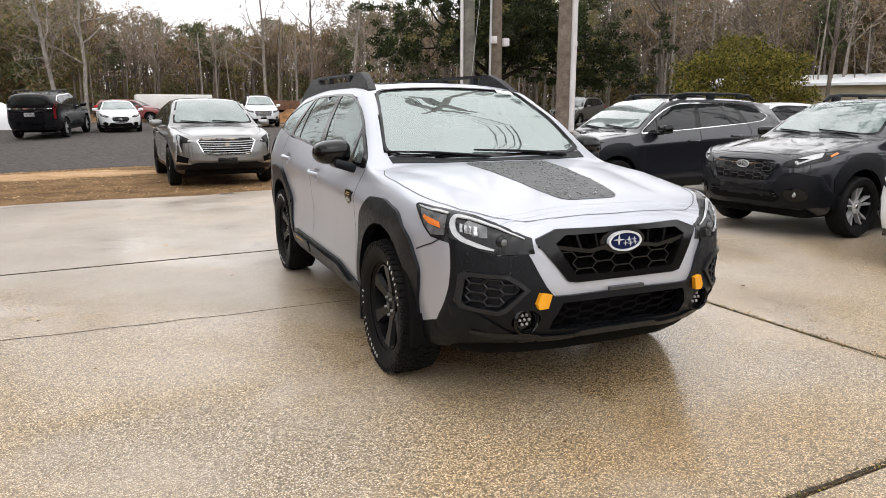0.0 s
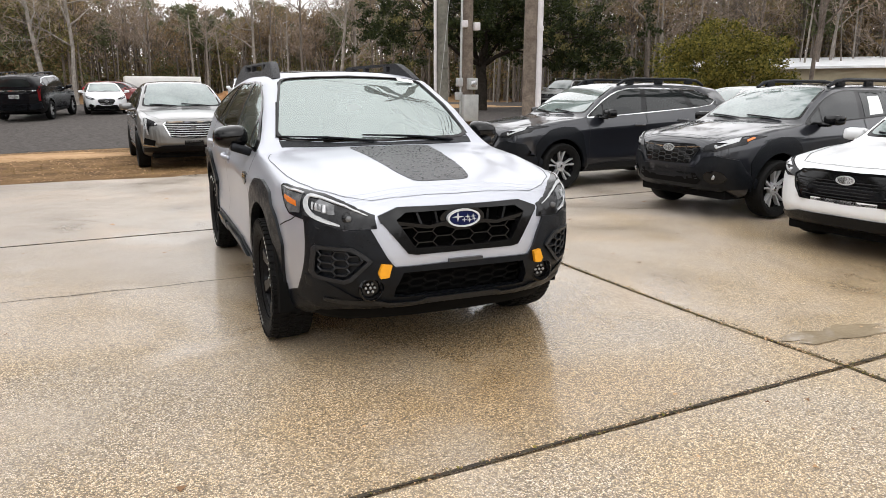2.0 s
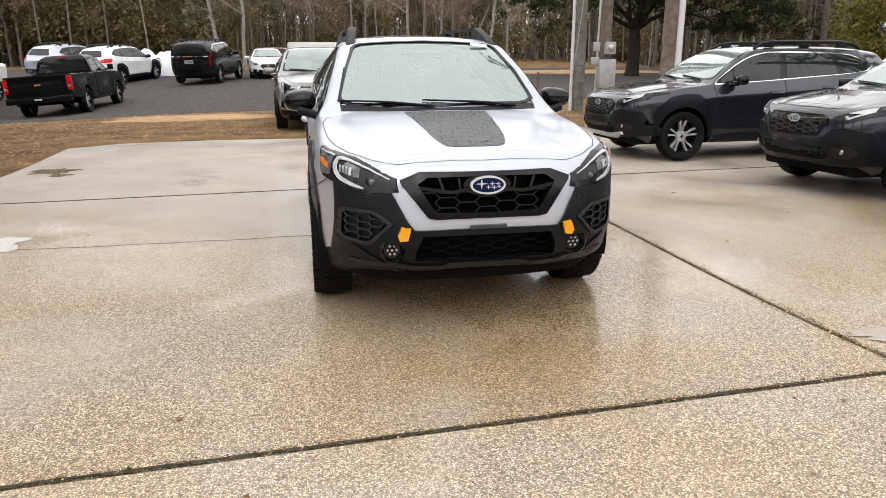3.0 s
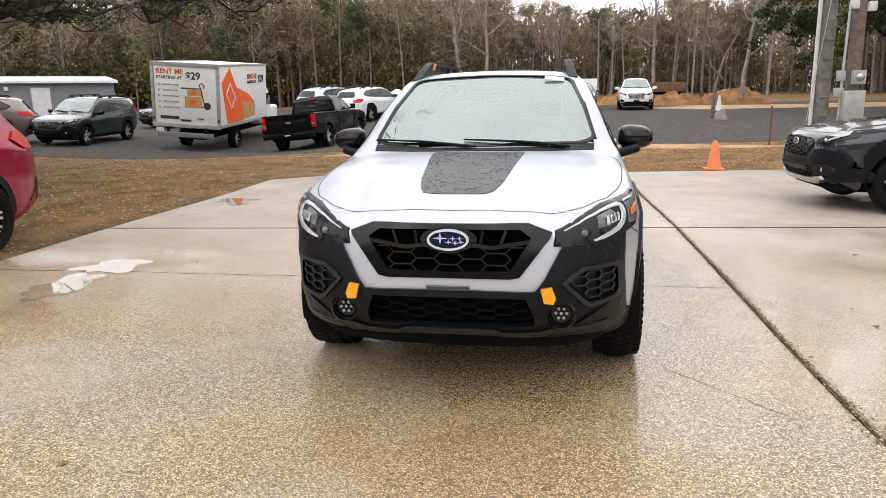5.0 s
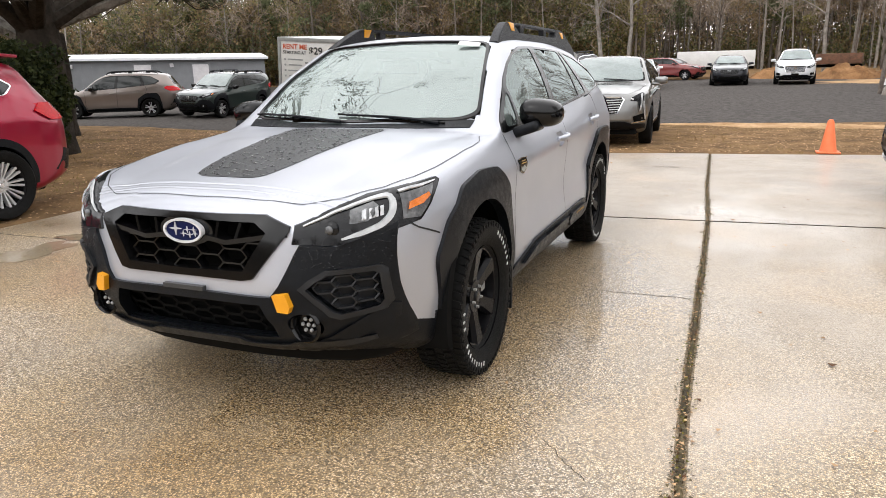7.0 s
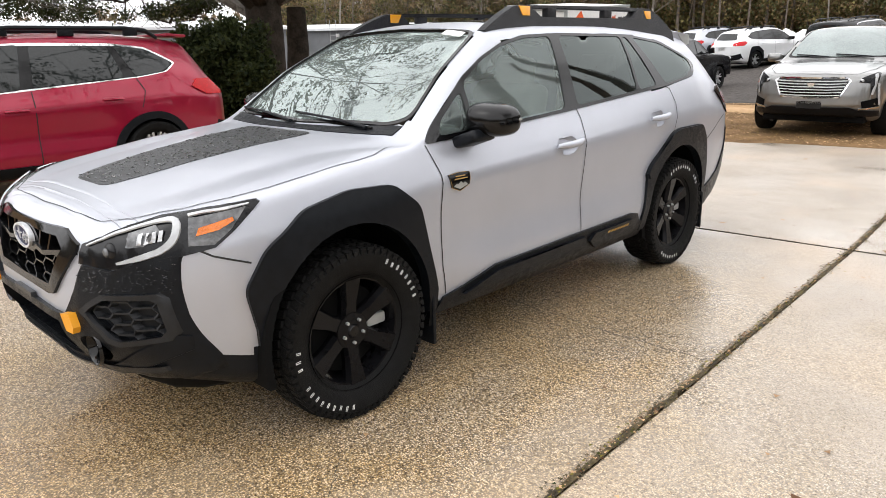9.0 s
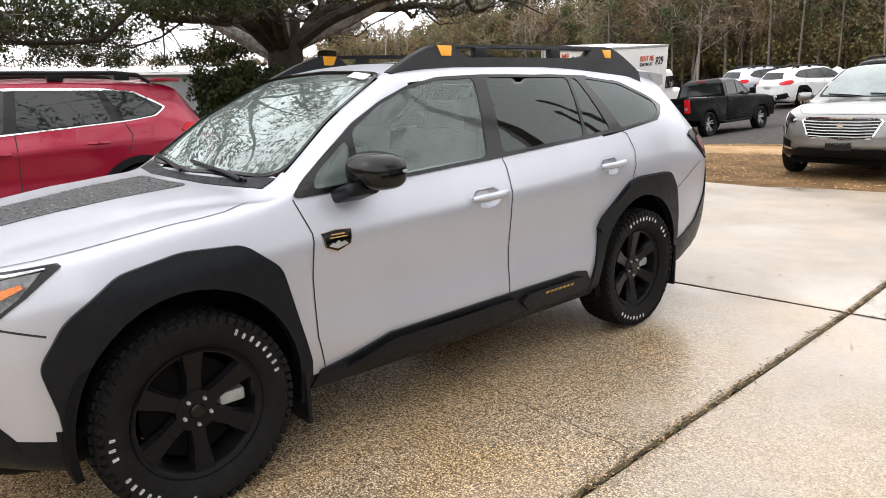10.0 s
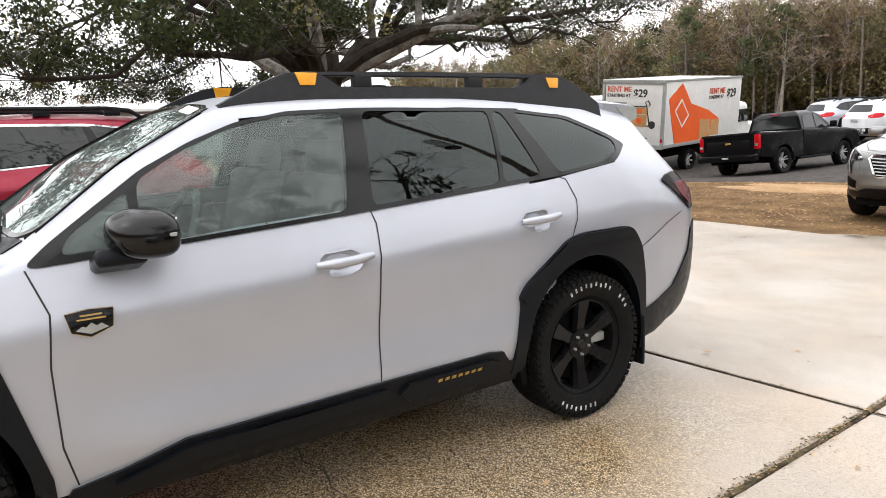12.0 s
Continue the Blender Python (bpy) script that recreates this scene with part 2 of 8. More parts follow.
M["gravel"] = surf("dark_gravel", (0.110, 0.099, 0.092), (0.046, 0.041, 0.038), 7.0, 0.95, 0, 1.0, 26, 0, None, 0.1)
M["sand"] = surf("pale_orange_sand", (0.52, 0.35, 0.20), (0.30, 0.18, 0.09), 1.6, 0.95, 0, 1.0, 14, 0, None, 0.1)
M["soil"] = surf("orange_brown_soil", (0.33, 0.18, 0.085), (0.15, 0.078, 0.036), 1.6, 0.95, 0, 1.0, 14, 0, None, 0.1)
M["litter"] = varied("dead_leaves", (0.075, 0.034, 0.018), (0.62, 0.40, 0.22), 0.85)
M["blade"] = varied("winter_grass_blades", (0.14, 0.105, 0.038), (0.42, 0.28, 0.12), 0.85)
M["greenblade"] = varied("green_winter_grass", (0.09, 0.10, 0.025), (0.26, 0.23, 0.07), 0.85)
M["silver"] = paint("silver_metallic_paint", (0.475, 0.490, 0.540), 0.55, 0.40, 0.10, 0.42)
M["darkgrey"] = paint("dark_grey_metallic_paint", (0.013, 0.0145, 0.020), 0.4, 0.28, 0.02, 1.0)
M["white"] = paint("white_paint", (0.74, 0.75, 0.76), 0.0, 0.3, 0.05, 0.5)
M["red"] = paint("crimson_pearl_paint", (0.30, 0.002, 0.028), 0.45, 0.28, 0.05, 0.6)
M["pewter"] = paint("pewter_metallic_paint", (0.22, 0.22, 0.215), 0.7, 0.30)
M["blackpaint"] = paint("black_paint", (0.004, 0.004, 0.005), 0.0, 0.25, 0.05, 0.10, 0.18)
M["green"] = paint("dark_green_paint", (0.025, 0.04, 0.036), 0.4, 0.28)
M["taupe"] = paint("taupe_metallic_paint", (0.20, 0.165, 0.145), 0.55, 0.3)
M["oldred"] = paint("faded_red_paint", (0.20, 0.024, 0.022), 0.0, 0.5)
M["cladding"] = surf("textured_black_plastic", (0.0066, 0.0079, 0.0104), (0.004, 0.0048, 0.0063), 30, 0.28, 0, 0.12, 700, 0, 0.46, 0.18)
# paler than the cladding, for raised frames, lips and slats
M["ridge"] = surf("grey_black_plastic", (0.017, 0.0178, 0.0195), (0.011, 0.0115, 0.013), 30, 0.34, 0, 0.12, 700, 0, 0.5, 0.30)
M["gloss"] = surf("gloss_black", (0.003, 0.003, 0.0035), (0.004, 0.004, 0.004), 6, 0.12, 0, 0, 40, 0.0, None, 0.32)
M["railgrey"] = surf("dark_grey_rail_plastic", (0.018, 0.018, 0.020), (0.011, 0.011, 0.013), 18, 0.5, 0, 0.3, 400, 0, None, 0.25)
M["decal"] = surf("matte_anthracite_decal", (0.040, 0.041, 0.043), (0.030, 0.031, 0.033), 12, 0.38, 0.1, 0.1, 500)
M["rubber"] = surf("tyre_rubber", (0.010, 0.0098, 0.0095), (0.006, 0.006, 0.006), 20, 0.6, 0, 0.3, 200, 0, None, 0.10)
M["rimblack"] = surf("satin_black_alloy", (0.006, 0.006, 0.007), (0.004, 0.004, 0.0045), 10, 0.20, 0.0, 0, 40, 0, None, 0.15)
M["alloy"] = surf("machined_alloy", (0.58, 0.58, 0.59), (0.46, 0.46, 0.47), 12, 0.30, 0.45)
M["chrome"] = surf("chrome", (0.78, 0.78, 0.79), (0.70, 0.70, 0.71), 6, 0.08, 1.0)
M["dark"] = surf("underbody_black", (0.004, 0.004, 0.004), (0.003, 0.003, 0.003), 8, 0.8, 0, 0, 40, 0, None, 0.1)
M["seam"] = surf("panel_gap_black", (0.012, 0.012, 0.012), (0.008, 0.008, 0.008), 8, 0.6)
M["orange"] = surf("anodised_orange_yellow_trim", (0.80, 0.36, 0.015), (0.72, 0.30, 0.01), 9, 0.35, 0.1)
M["gilt"] = surf("dull_gold_print", (0.42, 0.25, 0.06), (0.34, 0.19, 0.04), 30, 0.45)
M["amber"] = surf("amber_reflector", (0.75, 0.20, 0.02), (0.60, 0.14, 0.01), 40, 0.12, 0, 0.3, 160, 0.6)
M["redlens"] = surf("red_tail_lens", (0.55, 0.006, 0.012), (0.40, 0.004, 0.008), 30, 0.12, 0, 0.2, 160, 0.0, None, 0.25)
M["smokedred"] = surf("smoked_red_lens", (0.16, 0.008, 0.010), (0.08, 0.005, 0.006), 30, 0.08, 0, 0.2, 160, 0.0, None, 0.2)
M["darklens"] = surf("smoked_lens", (0.012, 0.006, 0.007), (0.008, 0.005, 0.005), 20, 0.10, 0, 0, 40, 0.0, None, 0.05)
M["lampdark"] = surf("headlamp_interior_dark", (0.012, 0.0125, 0.014), (0.005, 0.005, 0.006), 9, 0.12, 0.0, 0, 40, 0.0, None, 0.3)
M["lampwhite"] = surf("frosted_light_guide", (0.46, 0.47, 0.48), (0.36, 0.37, 0.38), 20, 0.15, 0.1, 0, 40, 1.0)
M["lampmid"] = surf("headlamp_inner_grey", (0.16, 0.163, 0.168), (0.05, 0.052, 0.055), 22, 0.18, 0.2, 0.3, 60, 0.3)
M["lampclear"] = surf("reflector_bowl", (0.55, 0.56, 0.57), (0.30, 0.305, 0.31), 26, 0.16, 0.6, 0.3, 60, 0.5)
M["led"] = surf("led_lens_white", (0.42, 0.42, 0.42), (0.30, 0.30, 0.30), 60, 0.2)
M["blue"] = surf("emblem_blue", (0.003, 0.008, 0.055), (0.002, 0.006, 0.038), 10, 0.35, 0.0, 0, 40, 0.0, None, 0.15)
M["silverprint"] = surf("bright_emblem_metal", (0.66, 0.67, 0.69), (0.55, 0.56, 0.58), 20, 0.3, 0.2)
M["whiteletter"] = surf("raised_white_rubber", (0.72, 0.72, 0.70), (0.55, 0.55, 0.53), 40, 0.7)
# last value: strength of the pale film painted for mirrored sky
M["glass_clear"] = glass("windscreen_glass", (0.55, 0.69, 0.66), 2.9, 0.26)
M["glass_side"] = glass("side_window_glass", (0.62, 0.71, 0.68), 1.5, 0.13)
M["glass_tint"] = glass("privacy_glass", (0.09, 0.095, 0.10), 1.52)
M["glass_dark"] = surf("dark_car_glass", (0.018, 0.021, 0.021), (0.010, 0.012, 0.012), 1.5, 0.03, 0, 0, 40, 0.0, None, 0.45)
# pale base colour imitates bright sky reflected in parked windscreens
M["glass_sky_pale"] = surf("sky_pale_windscreen", (0.20, 0.25, 0.24), (0.10, 0.13, 0.125), 1.6, 0.03, 0, 0, 40, 0.8, None, 0.8)
M["seat"] = surf("grey_seat_fabric", (0.30, 0.30, 0.29), (0.22, 0.22, 0.215), 14, 0.85, 0, 0.4, 300)
M["dash"] = surf("dashboard_plastic", (0.20, 0.21, 0.205), (0.13, 0.135, 0.13), 10, 0.6, 0, 0.3, 300)
M["liner"] = surf("pale_headliner", (0.48, 0.47, 0.45), (0.40, 0.39, 0.38), 10, 0.9)
M["plate"] = surf("number_plate_pale", (0.62, 0.63, 0.62), (0.5, 0.5, 0.5), 20, 0.4)
M["bark"] = surf("grey_brown_bark", (0.17, 0.14, 0.115), (0.07, 0.055, 0.045), 6, 0.9, 0, 1.0, 30)
M["palebark"] = surf("pale_lichened_bark", (0.30, 0.27, 0.235), (0.15, 0.13, 0.11), 5, 0.9, 0, 0.8, 24)
M["oakbark"] = surf("live_oak_bark", (0.045, 0.037, 0.03), (0.018, 0.015, 0.012), 5, 0.95, 0, 1.0, 18, 0, None, 0.1)
M["lichenbark"] = surf("grey_lichened_oak_bark", (0.25, 0.235, 0.21), (0.06, 0.052, 0.045), 7, 0.95, 0, 1.0, 26)
M["twig"] = varied("bare_twigs", (0.16, 0.125, 0.10), (0.36, 0.29, 0.23), 0.9)
M["pine"] = varied("pine_needles", (0.055, 0.068, 0.034), (0.15, 0.16, 0.080), 0.8, True)
M["brownleaf"] = varied("winter_brown_leaves", (0.12, 0.085, 0.05), (0.32, 0.23, 0.12), 0.8, True)
M["oakleaf"] = varied("live_oak_leaves", (0.010, 0.017, 0.007), (0.055, 0.066, 0.022), 0.6, True)
M["olive"] = varied("olive_brown_leaves", (0.085, 0.085, 0.036), (0.27, 0.23, 0.095), 0.8, True)
M["gold"] = varied("yellow_green_leaves", (0.022, 0.036, 0.009), (0.27, 0.225, 0.05), 0.7, True)
M["polewood"] = surf("weathered_pole_wood", (0.19, 0.155, 0.125), (0.085, 0.065, 0.05), 5, 0.9, 0, 0.8, 22)
M["polewhite"] = surf("white_painted_steel", (0.62, 0.60, 0.61), (0.52, 0.50, 0.51), 4, 0.5, 0, 0.1, 30)
M["polegrey"] = surf("grey_green_treated_pole", (0.20, 0.195, 0.165), (0.10, 0.10, 0.085), 4, 0.9, 0, 0.9, 14)
M["boxgrey"] = surf("galvanised_box", (0.42, 0.43, 0.42), (0.32, 0.33, 0.32), 6, 0.45, 0.3)
M["yellow"] = surf("yellow_guy_guard", (0.65, 0.52, 0.04), (0.55, 0.42, 0.03), 6, 0.5)
M["cone"] = surf("faded_orange_cone_plastic", (0.83, 0.20, 0.07), (0.72, 0.16, 0.05), 9, 0.55, 0, 0.2, 60)
M["metalgrey"] = surf("grey_metal_siding", (0.22, 0.225, 0.235), (0.18, 0.185, 0.195), 2, 0.5, 0.2)
M["roofwhite"] = surf("white_metal_roof", (0.72, 0.73, 0.74), (0.60, 0.61, 0.62), 2, 0.5)
M["tan"] = surf("tan_metal_siding", (0.36, 0.31, 0.215), (0.29, 0.25, 0.17), 2, 0.6)
M["truckwhite"] = surf("white_box_panel", (0.76, 0.75, 0.72), (0.68, 0.67, 0.64), 3, 0.45, 0, 0.1, 12)
M["truckorange"] = surf("orange_truck_graphic", (0.86, 0.13, 0.02), (0.80, 0.11, 0.015), 3, 0.4)
M["ink"] = surf("black_lettering", (0.02, 0.02, 0.02), (0.03, 0.03, 0.03), 9, 0.5)
M["inkred"] = surf("orange_red_lettering", (0.62, 0.10, 0.03), (0.55, 0.09, 0.03), 9, 0.5)
M["boxtan"] = surf("printed_cardboard_tan", (0.55, 0.30, 0.12), (0.45, 0.24, 0.09), 5, 0.6)
M["tarpblue"] = surf("blue_tarpaulin", (0.03, 0.12, 0.42), (0.02, 0.09, 0.34), 4, 0.4)
M["tarpwhite"] = surf("white_sheeting", (0.74, 0.73, 0.72), (0.62, 0.61, 0.60), 2, 0.55)
M["paper"] = surf("white_paper", (0.82, 0.82, 0.80), (0.76, 0.76, 0.74), 20, 0.7)
M["drop"] = surf("rain_drop", (0.02, 0.021, 0.023), (0.012, 0.012, 0.013), 40, 0.03, 0, 0, 40, 1.0)
M["rust"] = surf("rusty_scrap", (0.20, 0.10, 0.06), (0.10, 0.055, 0.035), 6, 0.9, 0.2, 0.6, 20)


# ---- building helpers ----
def smooth_mesh(me, angle=40):
    for p in me.polygons:
        p.use_smooth = True
    if angle < 180:
        me.set_sharp_from_angle(angle=radians(angle))


def part(name, bm, material, parent=None, label="", smooth=True, warp=None, angle=40):
    """Links a bmesh as one mesh object under a thing or a part."""
    if warp:
        for v in bm.verts:
            v.co = warp(v.co)
    me = bpy.data.meshes.new(name)
    bm.to_mesh(me)
    bm.free()
    if material:
        me.materials.append(material)
    if smooth:
        smooth_mesh(me, angle)
    ob = new(name, me)
    ob.parent = parent
    if label:
        ob["label"] = label
    return ob


def from_arrays(name, verts, faces, materials, parent=None, slots=None, smooth=False):
    me = bpy.data.meshes.new(name)
    me.from_pydata([tuple(v) for v in verts], [], faces)
    for mt in materials:
        me.materials.append(mt)
    if slots is not None:
        me.polygons.foreach_set("material_index", np.asarray(slots, dtype=np.int32))
    if smooth:
        smooth_mesh(me)
    ob = new(name, me)
    ob.parent = parent
    return ob


def tri_soup(name, tris, slots, materials, parent=None):
    """One mesh out of many loose triangles: tris is (n, 3, 3)."""
    n = len(tris)
    me = bpy.data.meshes.new(name)
    me.vertices.add(n * 3)
    me.vertices.foreach_set("co", np.asarray(tris, dtype=np.float32).ravel())
    me.loops.add(n * 3)
    me.loops.foreach_set("vertex_index", np.arange(n * 3, dtype=np.int32))
    me.polygons.add(n)
    me.polygons.foreach_set("loop_start", np.arange(0, n * 3, 3, dtype=np.int32))
    me.polygons.foreach_set("loop_total", np.full(n, 3, dtype=np.int32))
    me.polygons.foreach_set("material_index", np.asarray(slots, dtype=np.int32))
    for mt in materials:
        me.materials.append(mt)
    me.update(calc_edges=True)
    me.validate()
    ob = new(name, me)
    ob.parent = parent
    return ob


def empty(name, m=None):
    ob = new(name)
    if m is not None:
        ob.matrix_world = m
    return ob


def add_box(bm, c, s, bevel=0.0, rot=None, seg=2):
    m = Matrix.Translation(c) @ (rot.to_4x4() if rot else Matrix.Identity(4)) @ Matrix.Diagonal((*s, 1))
    r = bmesh.ops.create_cube(bm, size=1.0, matrix=m)
    if bevel:
        es = list({e for v in r["verts"] for e in v.link_edges})
        bmesh.ops.bevel(bm, geom=es, offset=bevel, segments=seg, affect='EDGES', profile=0.6)
    return r["verts"]


def box(name, c, s, material, parent=None, bevel=0.0, label="", rot=None, warp=None):
    bm = bmesh.new()
    add_box(bm, c, s, bevel, rot)
    return part(name, bm, material, parent, label, True, warp)


def add_tube(bm, pts, rad, sides=8, cap=True):
    """A tube through pts; rad is one radius or one for each point."""
    pts = [Vector(p) for p in pts]
    rads = rad if isinstance(rad, (list, tuple)) else [rad] * len(pts)
    rings = []
    for i, p in enumerate(pts):
        d = (pts[min(i + 1, len(pts) - 1)] - pts[max(i - 1, 0)]).normalized()
        a = d.orthogonal().normalized() if i == 0 else (last - d * last.dot(d)).normalized()
        last = a
        b = d.cross(a)
        rings.append([bm.verts.new(p + (a * math.cos(k * 2 * math.pi / sides) + b * math.sin(k * 2 * math.pi / sides)) * rads[i]) for k in range(sides)])
    for r0, r1 in zip(rings, rings[1:]):
        for k in range(sides):
            bm.faces.new((r0[k], r0[(k + 1) % sides], r1[(k + 1) % sides], r1[k]))
    if cap:
        bm.faces.new(rings[0][::-1])
        bm.faces.new(rings[-1])


def add_lathe(bm, profile, axis_m, n=48, closed=False):
    """Turns (radius, along) points round the x axis of axis_m."""
    rings = []
    for k in range(n):
        a = 2 * math.pi * k / n
        rings.append([bm.verts.new(axis_m @ Vector((al, r * math.cos(a), r * math.sin(a)))) for r, al in profile])
    cnt = len(profile)
    for k in range(n):
        r0, r1 = rings[k], rings[(k + 1) % n]
        for i in range(cnt if closed else cnt - 1):
            j = (i + 1) % cnt
            bm.faces.new((r0[i], r0[j], r1[j], r1[i]))


def inside(poly, x, y):
    hit = False
    j = len(poly) - 1
    for i in range(len(poly)):
        xi, yi = poly[i]
        xj, yj = poly[j]
        if (yi > y) != (yj > y) and x < (xj - xi) * (y - yi) / (yj - yi) + xi:
            hit = not hit
        j = i
    return hit


def resample(poly, step, closed=True):
    out = []
    n = len(poly)
    for i in range(n if closed else n - 1):
        a, b = poly[i], poly[(i + 1) % n]
        k = max(1, int(math.hypot(b[0] - a[0], b[1] - a[1]) / step))
        out += [(a[0] + (b[0] - a[0]) * q / k, a[1] + (b[1] - a[1]) * q / k) for q in range(k)]
    if not closed:
        out.append(poly[-1])
    return out


def rounded(poly, r, n=4):
    """The polygon with its corners cut round at r."""
    out = []
    for i in range(len(poly)):
        p, a, b = Vector(poly[i]), Vector(poly[i - 1]), Vector(poly[(i + 1) % len(poly)])
        da, db = (a - p), (b - p)
        ra, rb = min(r, da.length * 0.45), min(r, db.length * 0.45)
        s, e = p + da.normalized() * ra, p + db.normalized() * rb
        for k in range(n + 1):
            t = k / n
            q = s * (1 - t) ** 2 + p * 2 * t * (1 - t) + e * t ** 2
            out.append((q.x, q.y))
    return out


def mirrored(half):
    """A closed outline symmetric about x = 0 from its right half, top to bottom."""
    return half + [(-x, z) for x, z in reversed(half) if x > 1e-6]


# ---- vehicle kit ----
from mathutils.bvhtree import BVHTree
from mathutils.geometry import delaunay_2d_cdt

RAYS = {"L": ((1, 0, 0), lambda a, b: Vector((3, a, b))), "R": ((-1, 0, 0), lambda a, b: Vector((-3, a, b))),
        "F": ((0, -1, 0), lambda a, b: Vector((a, -4, b))), "B": ((0, 1, 0), lambda a, b: Vector((a, 8, b))),
        "T": ((0, 0, 1), lambda a, b: Vector((a, b, 4))), "f": ((0, -1, 0), lambda a, b: Vector((a, -4, b))),
        "P": ((.7071, -.7071, 0), lambda a, b: Vector((.7071 * a + 2.8284, .7071 * a - 2.8284, b))),
        "Q": ((-.7071, -.7071, 0), lambda a, b: Vector((-.7071 * a - 2.8284, .7071 * a - 2.8284, b)))}


def on_skin(bvh, view, a, b, off=0.0):
    """The place on the skin seen along a view at (a, b), lifted by off towards the viewer."""
    d, start = RAYS[view]
    d = Vector(d)
    hit = bvh.ray_cast(start(a, b), -d)
    if hit[0] is None:
        p = start(a, b) - d * (3.9 if view in "FBf" else 2.2 if view in "LR" else 3.2)
        hit = bvh.find_nearest(p)
    if view in "PQf" and hit[1] is not None:
        n = hit[1] if hit[1].dot(d) > 0 else -hit[1]
        return hit[0] + (n + d * .3) * off
    return hit[0] + d * off


def patch_bm(bvh, outer, view, off=0.004, depth=0.02, holes=(), step=0.035):
    """A sheet with a turned-back rim that follows the skin inside an outline."""
    loops = [resample(outer, step)] + [resample(h, step) for h in holes]
    pts, edges = [], []
    for lp in loops:
        s = len(pts)
        pts += lp
        edges += [(s + i, s + (i + 1) % len(lp)) for i in range(len(lp))]
    xs, ys = [p[0] for p in outer], [p[1] for p in outer]

    def ok(x, y):
        return inside(loops[0], x, y) and not any(inside(h, x, y) for h in loops[1:])
    x = min(xs) + step / 2
    while x < max(xs):
        y = min(ys) + step / 2
        while y < max(ys):
            if ok(x, y) and all((p[0] - x) ** 2 + (p[1] - y) ** 2 > (0.45 * step) ** 2 for p in pts):
                pts.append((x, y))
            y += step
        x += step
    vs, es, fs = delaunay_2d_cdt([Vector(p) for p in pts], edges, [], 0, 1e-5)[:3]
    bm = bmesh.new()
    d = Vector(RAYS[view][0])
    verts = [bm.verts.new(on_skin(bvh, view, v[0], v[1], off)) for v in vs]
    for f in fs:
        c = sum((vs[i] for i in f), Vector((0, 0))) / 3
        if ok(c[0], c[1]):
            try:
                face = bm.faces.new([verts[i] for i in f])
                face.normal_update()
                if face.normal.dot(d) < 0:
                    face.normal_flip()
            except ValueError:
                pass
    for v in [v for v in bm.verts if not v.link_faces]:
        bm.verts.remove(v)
    if depth:
        rim = [e for e in bm.edges if len(e.link_faces) == 1]
        r = bmesh.ops.extrude_edge_only(bm, edges=rim)
        for v in [g for g in r["geom"] if isinstance(g, bmesh.types.BMVert)]:
            v.co -= d * depth
    bmesh.ops.recalc_face_normals(bm, faces=bm.faces)
    return bm


def line_bm(bvh, pts, view, width=0.006, off=0.002, step=0.03, closed=False):
    """A thin strip along a line on the skin."""
    pts = resample(pts, step, closed)
    bm = bmesh.new()
    d = Vector(RAYS[view][0])
    sp = [on_skin(bvh, view, a, b, off) for a, b in pts]
    prev = None
    n = len(sp)
    rows = []
    for i, p in enumerate(sp):
        t = (sp[min(i + 1, n - 1)] - sp[max(i - 1, 0)])
        s = t.cross(d)
        s = s.normalized() * width / 2 if s.length > 1e-6 else Vector((0, 0, width / 2))
        rows.append((bm.verts.new(p + s), bm.verts.new(p - s)))
    if closed:
        rows.append(rows[0])
    for a, b in zip(rows, rows[1:]):
        f = bm.faces.new((a[0], a[1], b[1], b[0]))
        f.normal_update()
        if f.normal.dot(d) < 0:
            f.normal_flip()
    return bm


def ribbon_bm(bvh, pts, view, widths, off=0.01, thick=0.006, step=0.012):
    """A smooth band along a line on the skin, its width given at each point of the line."""
    line, wd = [], []
    for (a, wa), (b, wb) in zip(list(zip(pts, widths)), list(zip(pts, widths))[1:]):
        k = max(2, int(math.hypot(b[0] - a[0], b[1] - a[1]) / step))
        for q in range(k):
            line.append(on_skin(bvh, view, a[0] + (b[0] - a[0]) * q / k, a[1] + (b[1] - a[1]) * q / k))
            wd.append(wa + (wb - wa) * q / k)
    line.append(on_skin(bvh, view, *pts[-1]))
    wd.append(widths[-1])
    for _ in range(2):
        line = [line[0]] + [line[i] * .5 + (line[i - 1] + line[i + 1]) * .25 for i in range(1, len(line) - 1)] + [line[-1]]
    nrm = [bvh.find_nearest(p)[1] for p in line]
    d = Vector(RAYS[view][0])
    nrm = [(n if n.dot(d) > 0 else -n) for n in nrm]
    for _ in range(4):
        nrm = [(nrm[max(i - 1, 0)] + nrm[i] * 2 + nrm[min(i + 1, len(nrm) - 1)]).normalized() for i in range(len(nrm))]
    bm = bmesh.new()
    rows = []
    for i, p in enumerate(line):
        t = (line[min(i + 1, len(line) - 1)] - line[max(i - 1, 0)]).normalized()
        u = t.cross(nrm[i]).normalized() * wd[i] / 2
        n = nrm[i]
        rows.append([bm.verts.new(p + v) for v in (u + n * (off - thick), u * .8 + n * off, u * -.8 + n * off, u * -1 + n * (off - thick))])
    for a, b in zip(rows, rows[1:]):
        for k in range(3):
            bm.faces.new((a[k], a[k + 1], b[k + 1], b[k]))
    bm.faces.new(rows[0])
    bm.faces.new(rows[-1])
    bmesh.ops.recalc_face_normals(bm, faces=bm.faces)
    return bm


